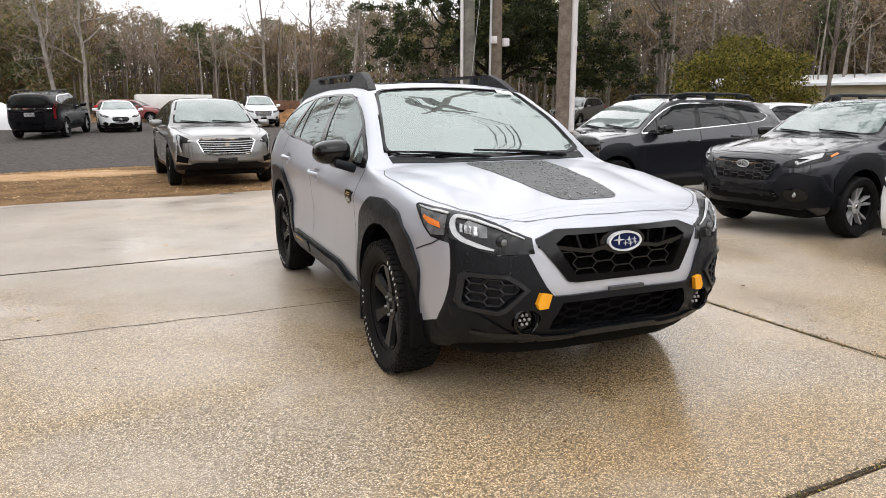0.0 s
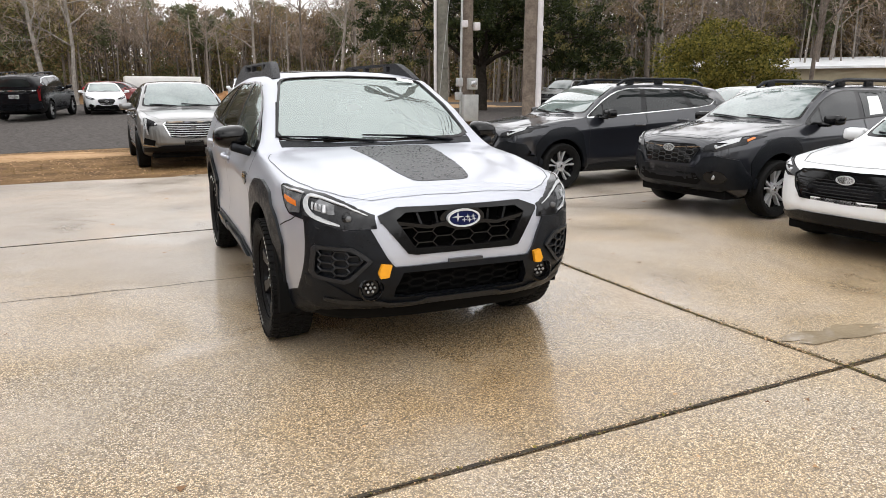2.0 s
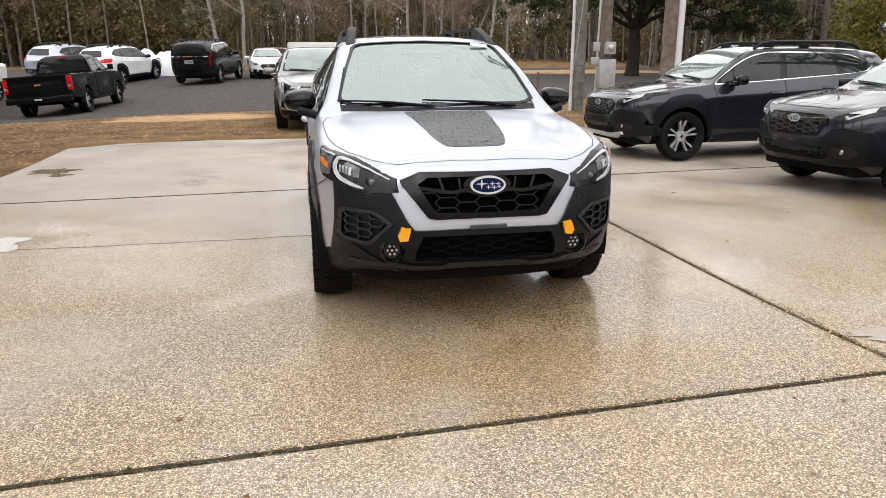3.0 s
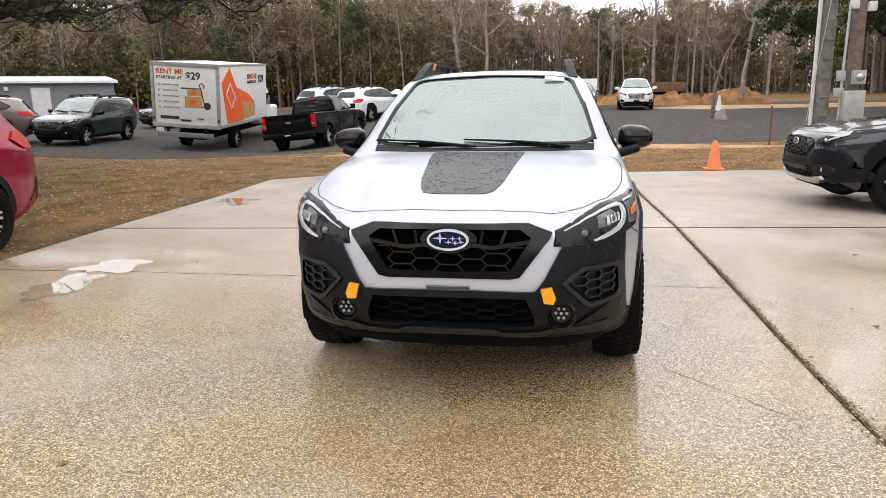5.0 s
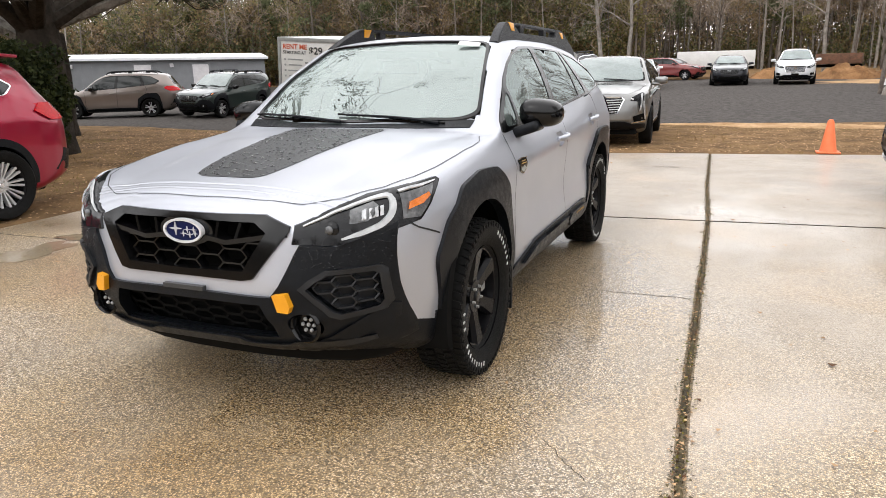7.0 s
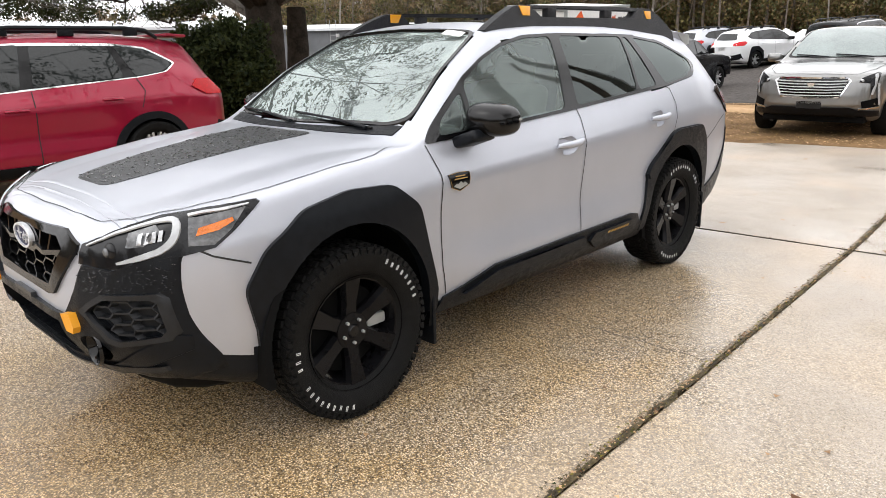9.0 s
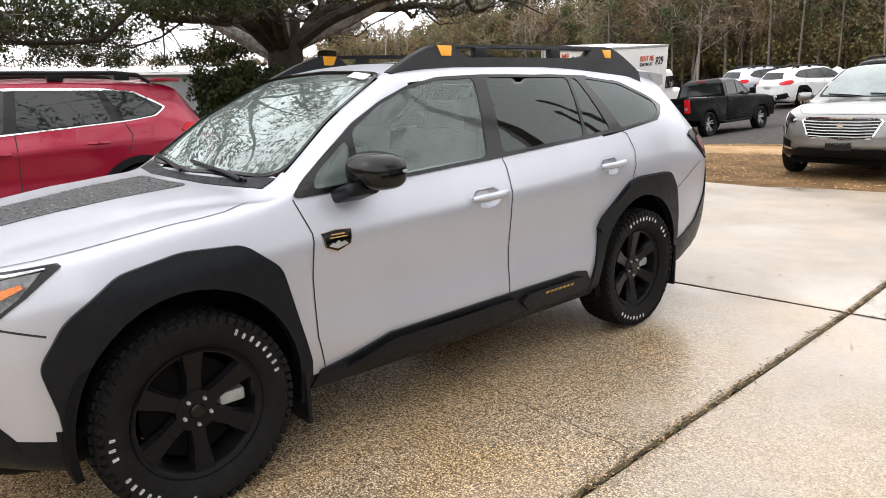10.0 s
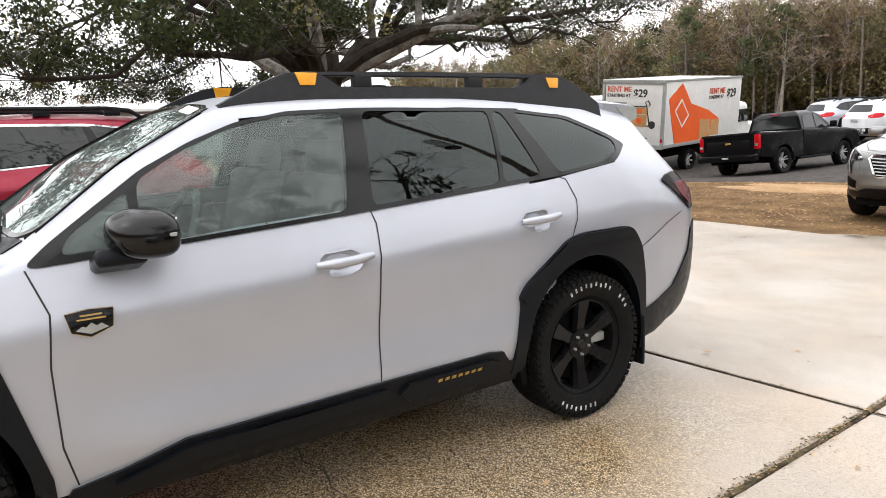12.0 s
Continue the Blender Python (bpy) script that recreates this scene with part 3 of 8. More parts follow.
def beam_bm(bvh, segs, view, width=0.014, front=0.005, back=0.05, bm=None):
    """Bars of a grille: each 2D segment becomes a beam that follows the skin."""
    bm = bm or bmesh.new()
    d = Vector(RAYS[view][0])
    for a, b in segs:
        pa, pb = on_skin(bvh, view, *a), on_skin(bvh, view, *b)
        t = (pb - pa).normalized()
        s = t.cross(d).normalized() * width / 2
        vs = []
        for p in (pa, pb):
            vs += [bm.verts.new(p + s * 0.6 + d * front), bm.verts.new(p - s * 0.6 + d * front), bm.verts.new(p - s - d * back), bm.verts.new(p + s - d * back)]
        for q in ((0, 1, 5, 4), (1, 2, 6, 5), (2, 3, 7, 6), (3, 0, 4, 7), (3, 2, 1, 0), (4, 5, 6, 7)):
            bm.faces.new([vs[i] for i in q])
    bmesh.ops.recalc_face_normals(bm, faces=bm.faces)
    return bm


def hexmesh(poly, cw, ch):
    """Segments of a wide flat-topped honeycomb inside an outline."""
    segs = []
    x0, x1 = min(p[0] for p in poly), max(p[0] for p in poly)
    z0, z1 = min(p[1] for p in poly), max(p[1] for p in poly)
    xm = (x0 + x1) / 2
    a, b = cw * .30, cw * .5
    cols, rows = int((x1 - x0) / (a + b) / 2) + 2, int((z1 - z0) / ch) + 2
    for c in range(-cols, cols + 1):
        for r in range(-1, rows + 1):
            x, z = xm + c * (a + b), z0 + r * ch + (ch / 2 if c % 2 else 0)
            for p, q in (((x - a, z + ch / 2), (x + a, z + ch / 2)), ((x + a, z + ch / 2), (x + b, z)), ((x + b, z), (x + a, z - ch / 2))):
                if inside(poly, (p[0] + q[0]) / 2, (p[1] + q[1]) / 2) and (inside(poly, *p) or inside(poly, *q)):
                    segs.append((p, q))
    return segs


def knots(y, *pairs):
    return float(np.interp(y, [p[0] for p in pairs], [p[1] for p in pairs]))


Y0, Y1 = -0.905, 3.93


def section(y):
    """Half section of a wagon body, from the floor's middle to the roof's middle."""
    w = knots(y, (-.905, .30), (-.89, .40), (-.865, .50), (-.82, .605), (-.75, .70), (-.64, .785), (-.5, .84), (-.3, .872), (0, .885), (1.5, .888), (2.5, .893), (2.95, .893), (3.3, .875), (3.5, .845), (3.62, .815), (3.75, .75), (3.86, .63), (3.93, .48))
    top = knots(y, (-.905, .875), (-.89, .893), (-.86, .912), (-.8, .937), (-.63, .972), (-.3, 1.03), (0, 1.07), (.3, 1.095), (.385, 1.10), (.462, 1.15), (.77, 1.362), (1.13, 1.552), (1.30, 1.592), (1.9, 1.618), (2.6, 1.612), (3.2, 1.572), (3.42, 1.545), (3.48, 1.50), (3.72, 1.19), (3.84, 1.06), (3.93, .98))
    zsh = knots(y, (-.905, .80), (-.8, .862), (-.65, .922), (-.5, .953), (-.33, .976), (0, 1.028), (.35, 1.05), (.5, 1.055), (1.6, 1.10), (2.55, 1.18), (3.05, 1.25), (3.4, 1.17), (3.93, 1.0))
    xsh = w * knots(y, (-.905, .97), (-.5, .95), (0, .93), (.4, .93), (1.0, .925), (2.5, .925), (3.2, .90), (3.6, .93), (3.93, .97))
    xr = knots(y, (-.905, .62 * w), (-.3, .60 * w), (.1, .575), (.385, .775), (.452, .768), (.77, .69), (1.13, .618), (1.5, .595), (2.5, .585), (3.0, .565), (3.42, .53), (3.6, .56), (3.93, .62 * w))
    zr = knots(y, (-.905, top - .02), (-.3, top - .03), (.1, top - .03), (.385, 1.06), (.452, 1.095), (.77, 1.338), (1.13, 1.522), (1.5, 1.552), (2.2, 1.555), (3.0, 1.525), (3.42, 1.47), (3.72, 1.16), (3.93, .96))
    lift = knots(y, (-.905, .12), (-.75, .09), (-.55, .05), (-.42, 0), (3.3, 0), (3.93, .16))
    zb = .235 + lift
    door = knots(y, (.25, 0), (.75, 1), (2.2, 1), (2.6, 0))
    tuck = knots(y, (-.905, .93), (-.5, .955), (0, .955), (2.7, .955), (3.93, .93))
    return [(0, zb), (w * .82, zb), (w * tuck, zb + .06), (w * (.985 + .018 * door), .50 - .03 * door + lift * .5), (w * (1.0 - .029 * door), .70 - .05 * door + lift * .3), (w * (.994 + .010 * door), knots(y, (-.905, .76), (-.4, .84), (.4, .895), (2.5, 1.0), (3.2, 1.02), (3.93, .9))), (xsh, zsh),
            ((xsh + xr) / 2 + .012, (zsh + zr) / 2 + .008), (xr, zr), (xr * .82, zr + (top - zr) * (.5 if y < .3 else .55)), (xr * .45, zr + (top - zr) * (.97 if y < .3 else .9)), (0, top)]


def skin(ny=110, sub=4):
    """Vertices on a grid (stations along, points round) of the whole body."""
    u = np.linspace(0, 1, ny)
    ys = Y0 + (Y1 - Y0) * (u + 0.055 * np.sin(2 * np.pi * u) * -1)
    ys = np.sort(np.concatenate([ys, np.linspace(-.9, -.72, 8), np.linspace(3.8, 3.92, 4)]))
    raw = np.array([section(y) for y in ys])
    rows = []
    for s in raw:
        p = []
        for a, b in zip(s, s[1:]):
            p += [a + (b - a) * k / sub for k in range(sub)]
        p.append(s[-1])
        p = np.array(p)
        for _ in range(3):
            q = p.copy()
            q[1:-1] = p[1:-1] * 0.5 + (p[:-2] + p[2:]) * 0.25
            p = q
        k5 = 5 * sub
        if 0 < len(rows):
            p[k5] = p[k5] * .4 + s[5] * .6
        rows.append(p)
    g = np.array(rows)
    for _ in range(2):
        q = g.copy()
        q[1:-1] = g[1:-1] * 0.5 + (g[:-2] + g[2:]) * 0.25
        g = q
    return ys, g


SKIN = {}


def body_skin(fine):
    """The shell as a bmesh and a tree to cast rays on it; built once for each fineness."""
    if fine not in SKIN:
        ys, g = skin(190 if fine else 64, 6 if fine else 3)
        verts, faces = [], []
        n = g.shape[1]
        full = 2 * n - 2
        for y, r in zip(ys, g):
            nose = max(0.0, (-.55 - y) / .35)
            for i in range(full):
                x, z = (r[i] if i < n else r[full - i])
                x = x if i < n else -x
                lean = nose * (max(0, .50 - z) * .55 + max(0, z - .62) * .16)
                verts.append((x, y + lean, z))
        for j in range(len(ys) - 1):
            for i in range(full):
                k = (i + 1) % full
                faces.append((j * full + i, j * full + k, (j + 1) * full + k, (j + 1) * full + i))
        c0 = len(verts)
        ends = ((0, 1), (len(ys) - 1, -1))
        for j, s in ends:
            ring = [verts[j * full + i] for i in range(full)]
            for q in range(n - 1):
                a, b = q, q + 1
                c, d = (full - b) % full, (full - a) % full
                idx = [j * full + a, j * full + b, j * full + c, j * full + d]
                idx = list(dict.fromkeys(idx))
                if len(idx) > 2:
                    faces.append(tuple(idx[::s]))
        bvh = BVHTree.FromPolygons(verts, faces)
        SKIN[fine] = (verts, faces, bvh)
    return SKIN[fine]


def shell(fine, drop, name, material, parent, label="", warp=None):
    """The painted shell with holes where drop(centre) holds; its shading stays that of the whole."""
    verts, faces, bvh = body_skin(fine)
    bm = bmesh.new()
    vs = [bm.verts.new(v) for v in verts]
    for f in faces:
        c = sum((Vector(verts[i]) for i in f), Vector()) / len(f)
        if not drop(c):
            try:
                bm.faces.new([vs[i] for i in f])
            except ValueError:
                pass
    for v in [v for v in bm.verts if not v.link_faces]:
        bm.verts.remove(v)
    bmesh.ops.recalc_face_normals(bm, faces=bm.faces)
    return part(name, bm, material, parent, label, True, warp, 50)


def make_warp(fo=.905, wb=2.745, ro=1.185, width=1.786, height=1.6, belt=1.08, gc=.235, hood=0.0, rear=0.0, flank=0.0):
    """Maps the base body to another car's overhangs, wheelbase, width, height, waist and clearance."""
    yk, yv = (-.905, 0, 2.745, 3.93), (-fo, 0, wb, wb + ro)
    zk, zv = (0, .235, 1.08, 1.618), (0, gc, belt, height)
    sx = width / 1.786

    def f(p):
        y = float(np.interp(p[1], yk, yv)) + rear * min(1.3, max(0, (p[2] - .98) / .55)) * min(1, max(0, (p[1] - 2.3) / 1.2))
        z = float(np.interp(p[2], zk, zv)) if p[2] < 1.618 else height + (p[2] - 1.618)
        if p[1] < .4:
            z += hood * min(1, max(0, (p[2] - .5) / .4))
        return Vector((p[0] * sx * (1 + flank * max(0, (p[2] - 1.08) / .5)), y, z))
    return f


def make_tyre(parent, radius, width, rim_r, blocks=True):
    bm = bmesh.new()
    h = width / 2
    prof = [(rim_r - .012, -h * .62), (rim_r + .012, -h * .80), (rim_r + .05, -h * .98), (radius * .90, -h * 1.0), (radius - .022, -h * .90), (radius - .012, -h * .72),
            (radius - .008, 0), (radius - .012, h * .72), (radius - .022, h * .90), (radius * .90, h * 1.0), (rim_r + .05, h * .98), (rim_r + .012, h * .80), (rim_r - .012, h * .62)]
    add_lathe(bm, prof, Matrix.Identity(4), 56 if blocks else 36)
    if blocks:
        tb = bmesh.new()
        n = 60
        for k in range(n):
            for row, (al, wd) in enumerate(((-h * .80, .040), (-h * .36, .040), (h * .02, .034), (h * .40, .040), (h * .80, .040))):
                a = 2 * math.pi * (k + 0.5 * (row % 2)) / n
                r = radius - .007 - (0.009 if row in (0, 4) else 0)
                rot = Euler((a, 0, 0)).to_matrix() @ Euler((0, 0, radians(14 if row % 2 else -12))).to_matrix()
                add_box(tb, Vector((al, -r * math.sin(a), r * math.cos(a))), (wd, .026, .014), 0, rot)
            for sgn in (-1, 1):
                a = 2 * math.pi * (k + .25) / n
                r = radius - .026
                add_box(tb, Vector((sgn * h * .965, -r * math.sin(a), r * math.cos(a))), (.012, .018, .026 if k % 2 else .016), 0, Euler((a, 0, 0)).to_matrix())
        part("tread", tb, M["rubber"], parent, "blocky all-terrain tread", True, None, 35)["kind"] = "stuff"
    return part("tyre", bm, M["rubber"], parent, "black rubber tyre with blocky tread", True, None, 35)


def make_wheel(parent, side, y, x, radius, width, rim_r, style, blocks=False, letters=False):
    """One wheel; side is +1 for the car's left. The outer face looks along +x before it is turned."""
    w = new("wheel")
    w.parent = parent
    w.matrix_basis = pose(side * x, y, radius, 0, 0, 0 if side > 0 else 180)
    make_tyre(w, radius, width, rim_r, blocks)
    mat = M["rimblack"] if style == "six" else M["alloy"]
    bm = bmesh.new()
    h = width / 2
    add_lathe(bm, [(rim_r + .004, h * .80), (rim_r + .004, h * .66), (rim_r - .018, h * .60), (rim_r - .03, h * .1), (rim_r - .045, -h * .75), (rim_r - .008, -h * .8)], Matrix.Identity(4), 56)
    part("rim_barrel", bm, M["rimblack"], w, "", True)
    n = {"six": 6, "ten": 10, "five": 5, "seven": 7}[style]
    hub = .075
    face = h * .52
    for k in range(n):
        bm = bmesh.new()
        a = 2 * math.pi * k / n
        rot = Matrix.Rotation(a, 4, 'X')
        pairs = ((0, 1.0),) if style in ("six", "seven") else ((-.030, .45), (.030, .45))
        for sh, wd in pairs:
            w0 = .037 * wd if style == "six" else .030 * wd if style == "seven" else .026 * wd
            w1 = .052 * wd if style == "six" else .034 * wd if style == "seven" else .040 * wd
            pr = [(hub * .7, w0, face - .012), (hub + .05, w0 * .92, face - .002), (rim_r * .70, w1 * .8, face + .006), (rim_r - .012, w1, face + .016)]
            rows = []
            for i, (r, hw, al) in enumerate(pr):
                cx = sh * (.4 + 1.1 * i / 3)
                rows.append([bm.verts.new(rot @ Vector(q)) for q in ((al, cx - hw * .72, r), (al, cx + hw * .72, r), (al - .022, cx + hw, r), (al - .05, cx + hw * .9, r), (al - .05, cx - hw * .9, r), (al - .022, cx - hw, r))])
            for r0, r1 in zip(rows, rows[1:]):
                for i in range(6):
                    bm.faces.new((r0[i], r0[(i + 1) % 6], r1[(i + 1) % 6], r1[i]))
            bm.faces.new(rows[-1])
        bmesh.ops.recalc_face_normals(bm, faces=bm.faces)
        part("spoke", bm, mat, w, "", True, None, 30)
    bm = bmesh.new()
    add_lathe(bm, [(0, face + .004), (.026, face + .004), (.030, face - .002), (hub, face - .006), (hub + .006, face - .05), (0, face - .05)], Matrix.Identity(4), 30)
    part("hub", bm, mat, w, "", True)
    bm = bmesh.new()
    add_lathe(bm, [(0, face + .008), (.022, face + .007), (.026, face + .002)], Matrix.Identity(4), 24)
    part("centre_cap", bm, M["chrome"] if style != "six" else M["gloss"], w, "small round centre cap")
    for k in range(5):
        a = 2 * math.pi * (k + .5) / 5
        bm = bmesh.new()
        bmesh.ops.create_cone(bm, cap_ends=True, segments=6, radius1=.0075, radius2=.0065, depth=.026, matrix=Matrix.Translation((face - .004, .05 * math.sin(a), .05 * math.cos(a))) @ Matrix.Rotation(radians(90), 4, 'Y'))
        part("lug_nut", bm, M["boxgrey"] if style == "six" else M["chrome"], w, "steel lug nut")
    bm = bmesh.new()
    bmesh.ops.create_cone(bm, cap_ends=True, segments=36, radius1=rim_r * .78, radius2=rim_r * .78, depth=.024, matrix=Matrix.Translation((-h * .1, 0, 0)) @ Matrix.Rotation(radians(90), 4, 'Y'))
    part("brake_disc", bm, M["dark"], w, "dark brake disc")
    if style == "six":
        a = radians(-90)
        bm = bmesh.new()
        add_box(bm, (h * .02, -rim_r * .62 * math.sin(a), rim_r * .62 * math.cos(a)), (.06, .05, .10), .012, Euler((a, 0, 0)).to_matrix())
        part("brake_caliper", bm, M["boxgrey"], w, "pale cast brake caliper")
    if letters:
        # raised white sidewall marks as plain bars
        def arc(a0, count, pitch):
            bm = bmesh.new()
            for k in range(count):
                a = a0 + pitch * k
                for q, hh in ((-.004, .030), (.004, .030)):
                    r = radius * .845
                    rot = Euler((a + q * 2, 0, 0)).to_matrix()
                    add_box(bm, Vector((h * 1.002, -r * math.sin(a + q * 2.6), r * math.cos(a + q * 2.6))), (.0025, .0022, .018 if k % 3 else .015), 0, rot)
                add_box(bm, Vector((h * 1.002, -(r + (.011 if k % 2 else -.010)) * math.sin(a), (r + (.011 if k % 2 else -.010)) * math.cos(a))), (.0025, .009, .0022), 0, Euler((a, 0, 0)).to_matrix())
            part("sidewall_mark", bm, M["whiteletter"], w, "raised white sidewall bars")["kind"] = "stuff"
        turn = letters if isinstance(letters, float) else 0.0
        arc(turn + radians(-82), 8, radians(6.4))
        arc(turn + radians(108), 9, radians(6.4))
        arc(turn + radians(78), 3, radians(6.4))
    return w


def lamp_ball(name, c, r, material, parent, squash=1.0, label="", warp=None):
    bm = bmesh.new()
    bmesh.ops.create_uvsphere(bm, u_segments=16, v_segments=10, radius=r, matrix=Matrix.Translation(c) @ Matrix.Diagonal((1, squash, 1, 1)))
    return part(name, bm, material, parent, label, True, warp, 180)


SIDE_WINDOWS = {
    "front_quarter_window": [(.548, 1.088), (.746, 1.097), (.770, 1.268), (.578, 1.142)],
    "front_door_window": [(.780, 1.099), (.91, 1.100), (1.516, 1.135), (1.612, 1.506), (1.361, 1.496), (1.147, 1.456), (.976, 1.392), (.800, 1.294)],
    "rear_door_window": [(1.628, 1.144), (1.73, 1.151), (2.265, 1.187), (2.345, 1.502), (1.694, 1.508)],
    "fixed_rear_pane": [(2.289, 1.190), (2.512, 1.207), (2.425, 1.496), (2.368, 1.500)],
    "rear_quarter_window": [(2.618, 1.217), (2.655, 1.212), (2.936, 1.246), (3.066, 1.296), (3.078, 1.345), (2.822, 1.458), (2.492, 1.496)],
}
DLO = [(.455, 1.072), (.485, 1.064), (.91, 1.086), (1.52, 1.120), (2.64, 1.198), (3.01, 1.242), (3.17, 1.322), (3.07, 1.372), (2.843, 1.472), (2.48, 1.511), (1.88, 1.521), (1.68, 1.522), (1.376, 1.512), (1.167, 1.474), (1.0, 1.414), (.818, 1.326), (.52, 1.124)]
ARCH = {0: [(-.415, .33), (-.43, .50), (-.465, .66), (-.38, .79), (-.21, .905), (0, .945), (.22, .935), (.35, .83), (.385, .70), (.455, .43), (.46, .33)],
        1: [(2.262, .33), (2.28, .45), (2.318, .645), (2.306, .678), (2.345, .735), (2.60, .912), (2.70, .93), (3.0, .93), (3.06, .91), (3.125, .82), (3.16, .65), (3.19, .45), (3.18, .36)]}


def arch_ring(i, r=.40, zc=.37, up=None):
    yc = 0 if i == 0 else 2.745
    arc = [(yc + r * math.cos(a), zc + (up if up and math.sin(a) > 0 else r) * math.sin(a)) for a in np.linspace(-.10, math.pi + .10, 22)]
    edge = [ARCH[i][0], ARCH[i][1]] + rounded(ARCH[i], .035, 4)[10:-10] + [ARCH[i][-2], ARCH[i][-1]]
    return edge + arc


def bowl_bm(bvh, cy, cz, ry, rz, view, depth):
    """A shallow finger recess with a thin rim."""
    bm = bmesh.new()
    rows = []
    for r, g, off in ((1, .045, .0007), (1, .030, .0009), (1, .015, .0009), (1, .003, .0008), (1, 0, .0003), (.96, 0, -depth * .15), (.85, 0, -depth * .55), (.6, 0, -depth), (.25, 0, -depth * 1.05)):
        rows.append([bm.verts.new(on_skin(bvh, view, cy + (ry * r + g) * math.cos(a), cz + (rz * r + g) * math.sin(a), off)) for a in np.linspace(0, 2 * math.pi, 25)[:-1]])
    for p, q in zip(rows, rows[1:]):
        for k in range(24):
            bm.faces.new((p[k], p[(k + 1) % 24], q[(k + 1) % 24], q[k]))
    bm.faces.new(rows[-1])
    bmesh.ops.recalc_face_normals(bm, faces=bm.faces)
    return bm


def hero_car():
    """Silver crossover wagon with black cladding and orange-yellow accents."""
    car = tagged(empty("crossover_wagon"), "wet silver crossover wagon with black cladding and orange accents", "car")
    verts, faces, bvh = body_skin(True)
    grille_o = mirrored([(0, .876), (.345, .876), (.448, .838), (.443, .818), (.312, .648), (.27, .640), (0, .640)])
    grille_cut = [(x * .95, .755 + (z - .755) * .88) for x, z in grille_o]
    ws = [(-.685, .505), (-.60, .45), (0, .40), (.60, .45), (.685, .505), (.54, 1.10), (.48, 1.128), (0, 1.150), (-.48, 1.128), (-.54, 1.10)]
    win = {k: rounded(v, .035, 3) for k, v in SIDE_WINDOWS.items()}

    clad_half = [(0, .588), (.38, .585), (.415, .63), (.49, .777), (.61, .768), (.70, .80), (.776, .838), (.772, .79), (.772, .70), (.776, .61), (.788, .50), (.797, .43), (.797, .385), (.70, .345), (.44, .335), (.40, .355), (.22, .352), (.18, .335), (0, .335)]
    clad = mirrored(clad_half)
    clad_in = mirrored([(0, .56), (.39, .56), (.44, .62), (.51, .75), (.61, .745), (.70, .775), (.75, .79), (.75, .70), (.752, .61), (.762, .50), (.77, .42), (.77, .30), (0, .30)])
    dlo_in = [(1.75 + (y - 1.75) * .985, 1.29 + (z - 1.29) * .97) for y, z in DLO]

    def drop(c):
        ax = abs(c.x)
        for yc in (0, 2.745):
            if ax > .5 and ((c.y - yc) / .42) ** 2 + ((c.z - .37) / .48) ** 2 < 1:
                return True
        if c.z > 1.06 and ax > .5 and inside(dlo_in, c.y, c.z):
            return True
        if c.z > 1.1 and c.y < 1.25 and inside(ws, c.x, c.y):
            return True
        if ax > .8 and any(((c.y - hy) / .092) ** 2 + ((c.z - hz) / .052) ** 2 < 1 for hy, hz in ((1.445, .955), (2.425, 1.012))):
            return True
        if c.y < -.7 and inside(grille_cut, c.x, c.z):
            return True
        if c.y < -.40 and inside(clad_in, c.x, c.z):
            return True
        return c.z < .345 or (c.y < -.38 and c.z < .42)
    shell(True, drop, "body", M["silver"], car, "silver metallic painted body shell")

    def keep_low(c):
        arch = abs(c.x) > .5 and min((c.y - yc) ** 2 for yc in (0, 2.745)) / .42 ** 2 + ((c.z - .37) / .48) ** 2 < 1
        return arch or not (c.z < .345 or (c.y < -.38 and c.z < .42))
    shell(True, keep_low, "lower_shell", M["cladding"], car, "black lower body panels")

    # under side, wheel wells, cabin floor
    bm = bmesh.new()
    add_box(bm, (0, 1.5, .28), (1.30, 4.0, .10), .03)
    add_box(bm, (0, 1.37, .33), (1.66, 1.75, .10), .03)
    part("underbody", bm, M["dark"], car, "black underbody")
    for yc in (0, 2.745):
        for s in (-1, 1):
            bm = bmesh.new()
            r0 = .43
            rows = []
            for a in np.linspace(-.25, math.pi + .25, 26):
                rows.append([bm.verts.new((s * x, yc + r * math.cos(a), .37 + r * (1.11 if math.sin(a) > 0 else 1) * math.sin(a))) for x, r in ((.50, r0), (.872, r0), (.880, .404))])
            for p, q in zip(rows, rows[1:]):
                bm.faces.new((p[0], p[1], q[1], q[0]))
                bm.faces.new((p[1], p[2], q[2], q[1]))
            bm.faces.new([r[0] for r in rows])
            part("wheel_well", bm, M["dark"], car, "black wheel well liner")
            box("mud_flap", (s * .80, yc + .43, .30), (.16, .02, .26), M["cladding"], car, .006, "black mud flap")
    # valance added to deepen the underside; its near-black paints the shadow below the lip
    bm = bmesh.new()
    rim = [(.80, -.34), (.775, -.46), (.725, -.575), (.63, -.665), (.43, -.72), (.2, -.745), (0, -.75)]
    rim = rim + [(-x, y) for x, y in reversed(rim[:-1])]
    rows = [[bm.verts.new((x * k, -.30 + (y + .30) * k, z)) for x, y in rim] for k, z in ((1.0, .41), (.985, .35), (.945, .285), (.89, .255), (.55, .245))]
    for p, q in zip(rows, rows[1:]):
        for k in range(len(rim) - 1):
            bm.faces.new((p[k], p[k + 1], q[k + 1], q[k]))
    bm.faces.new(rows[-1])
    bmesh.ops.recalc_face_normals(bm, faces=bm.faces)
    part("front_undertray", bm, M["dark"], car, "lower valance and undertray, near-black for the shade below the lip")
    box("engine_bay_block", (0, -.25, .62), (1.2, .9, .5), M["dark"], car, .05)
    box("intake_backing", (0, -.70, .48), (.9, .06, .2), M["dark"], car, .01)
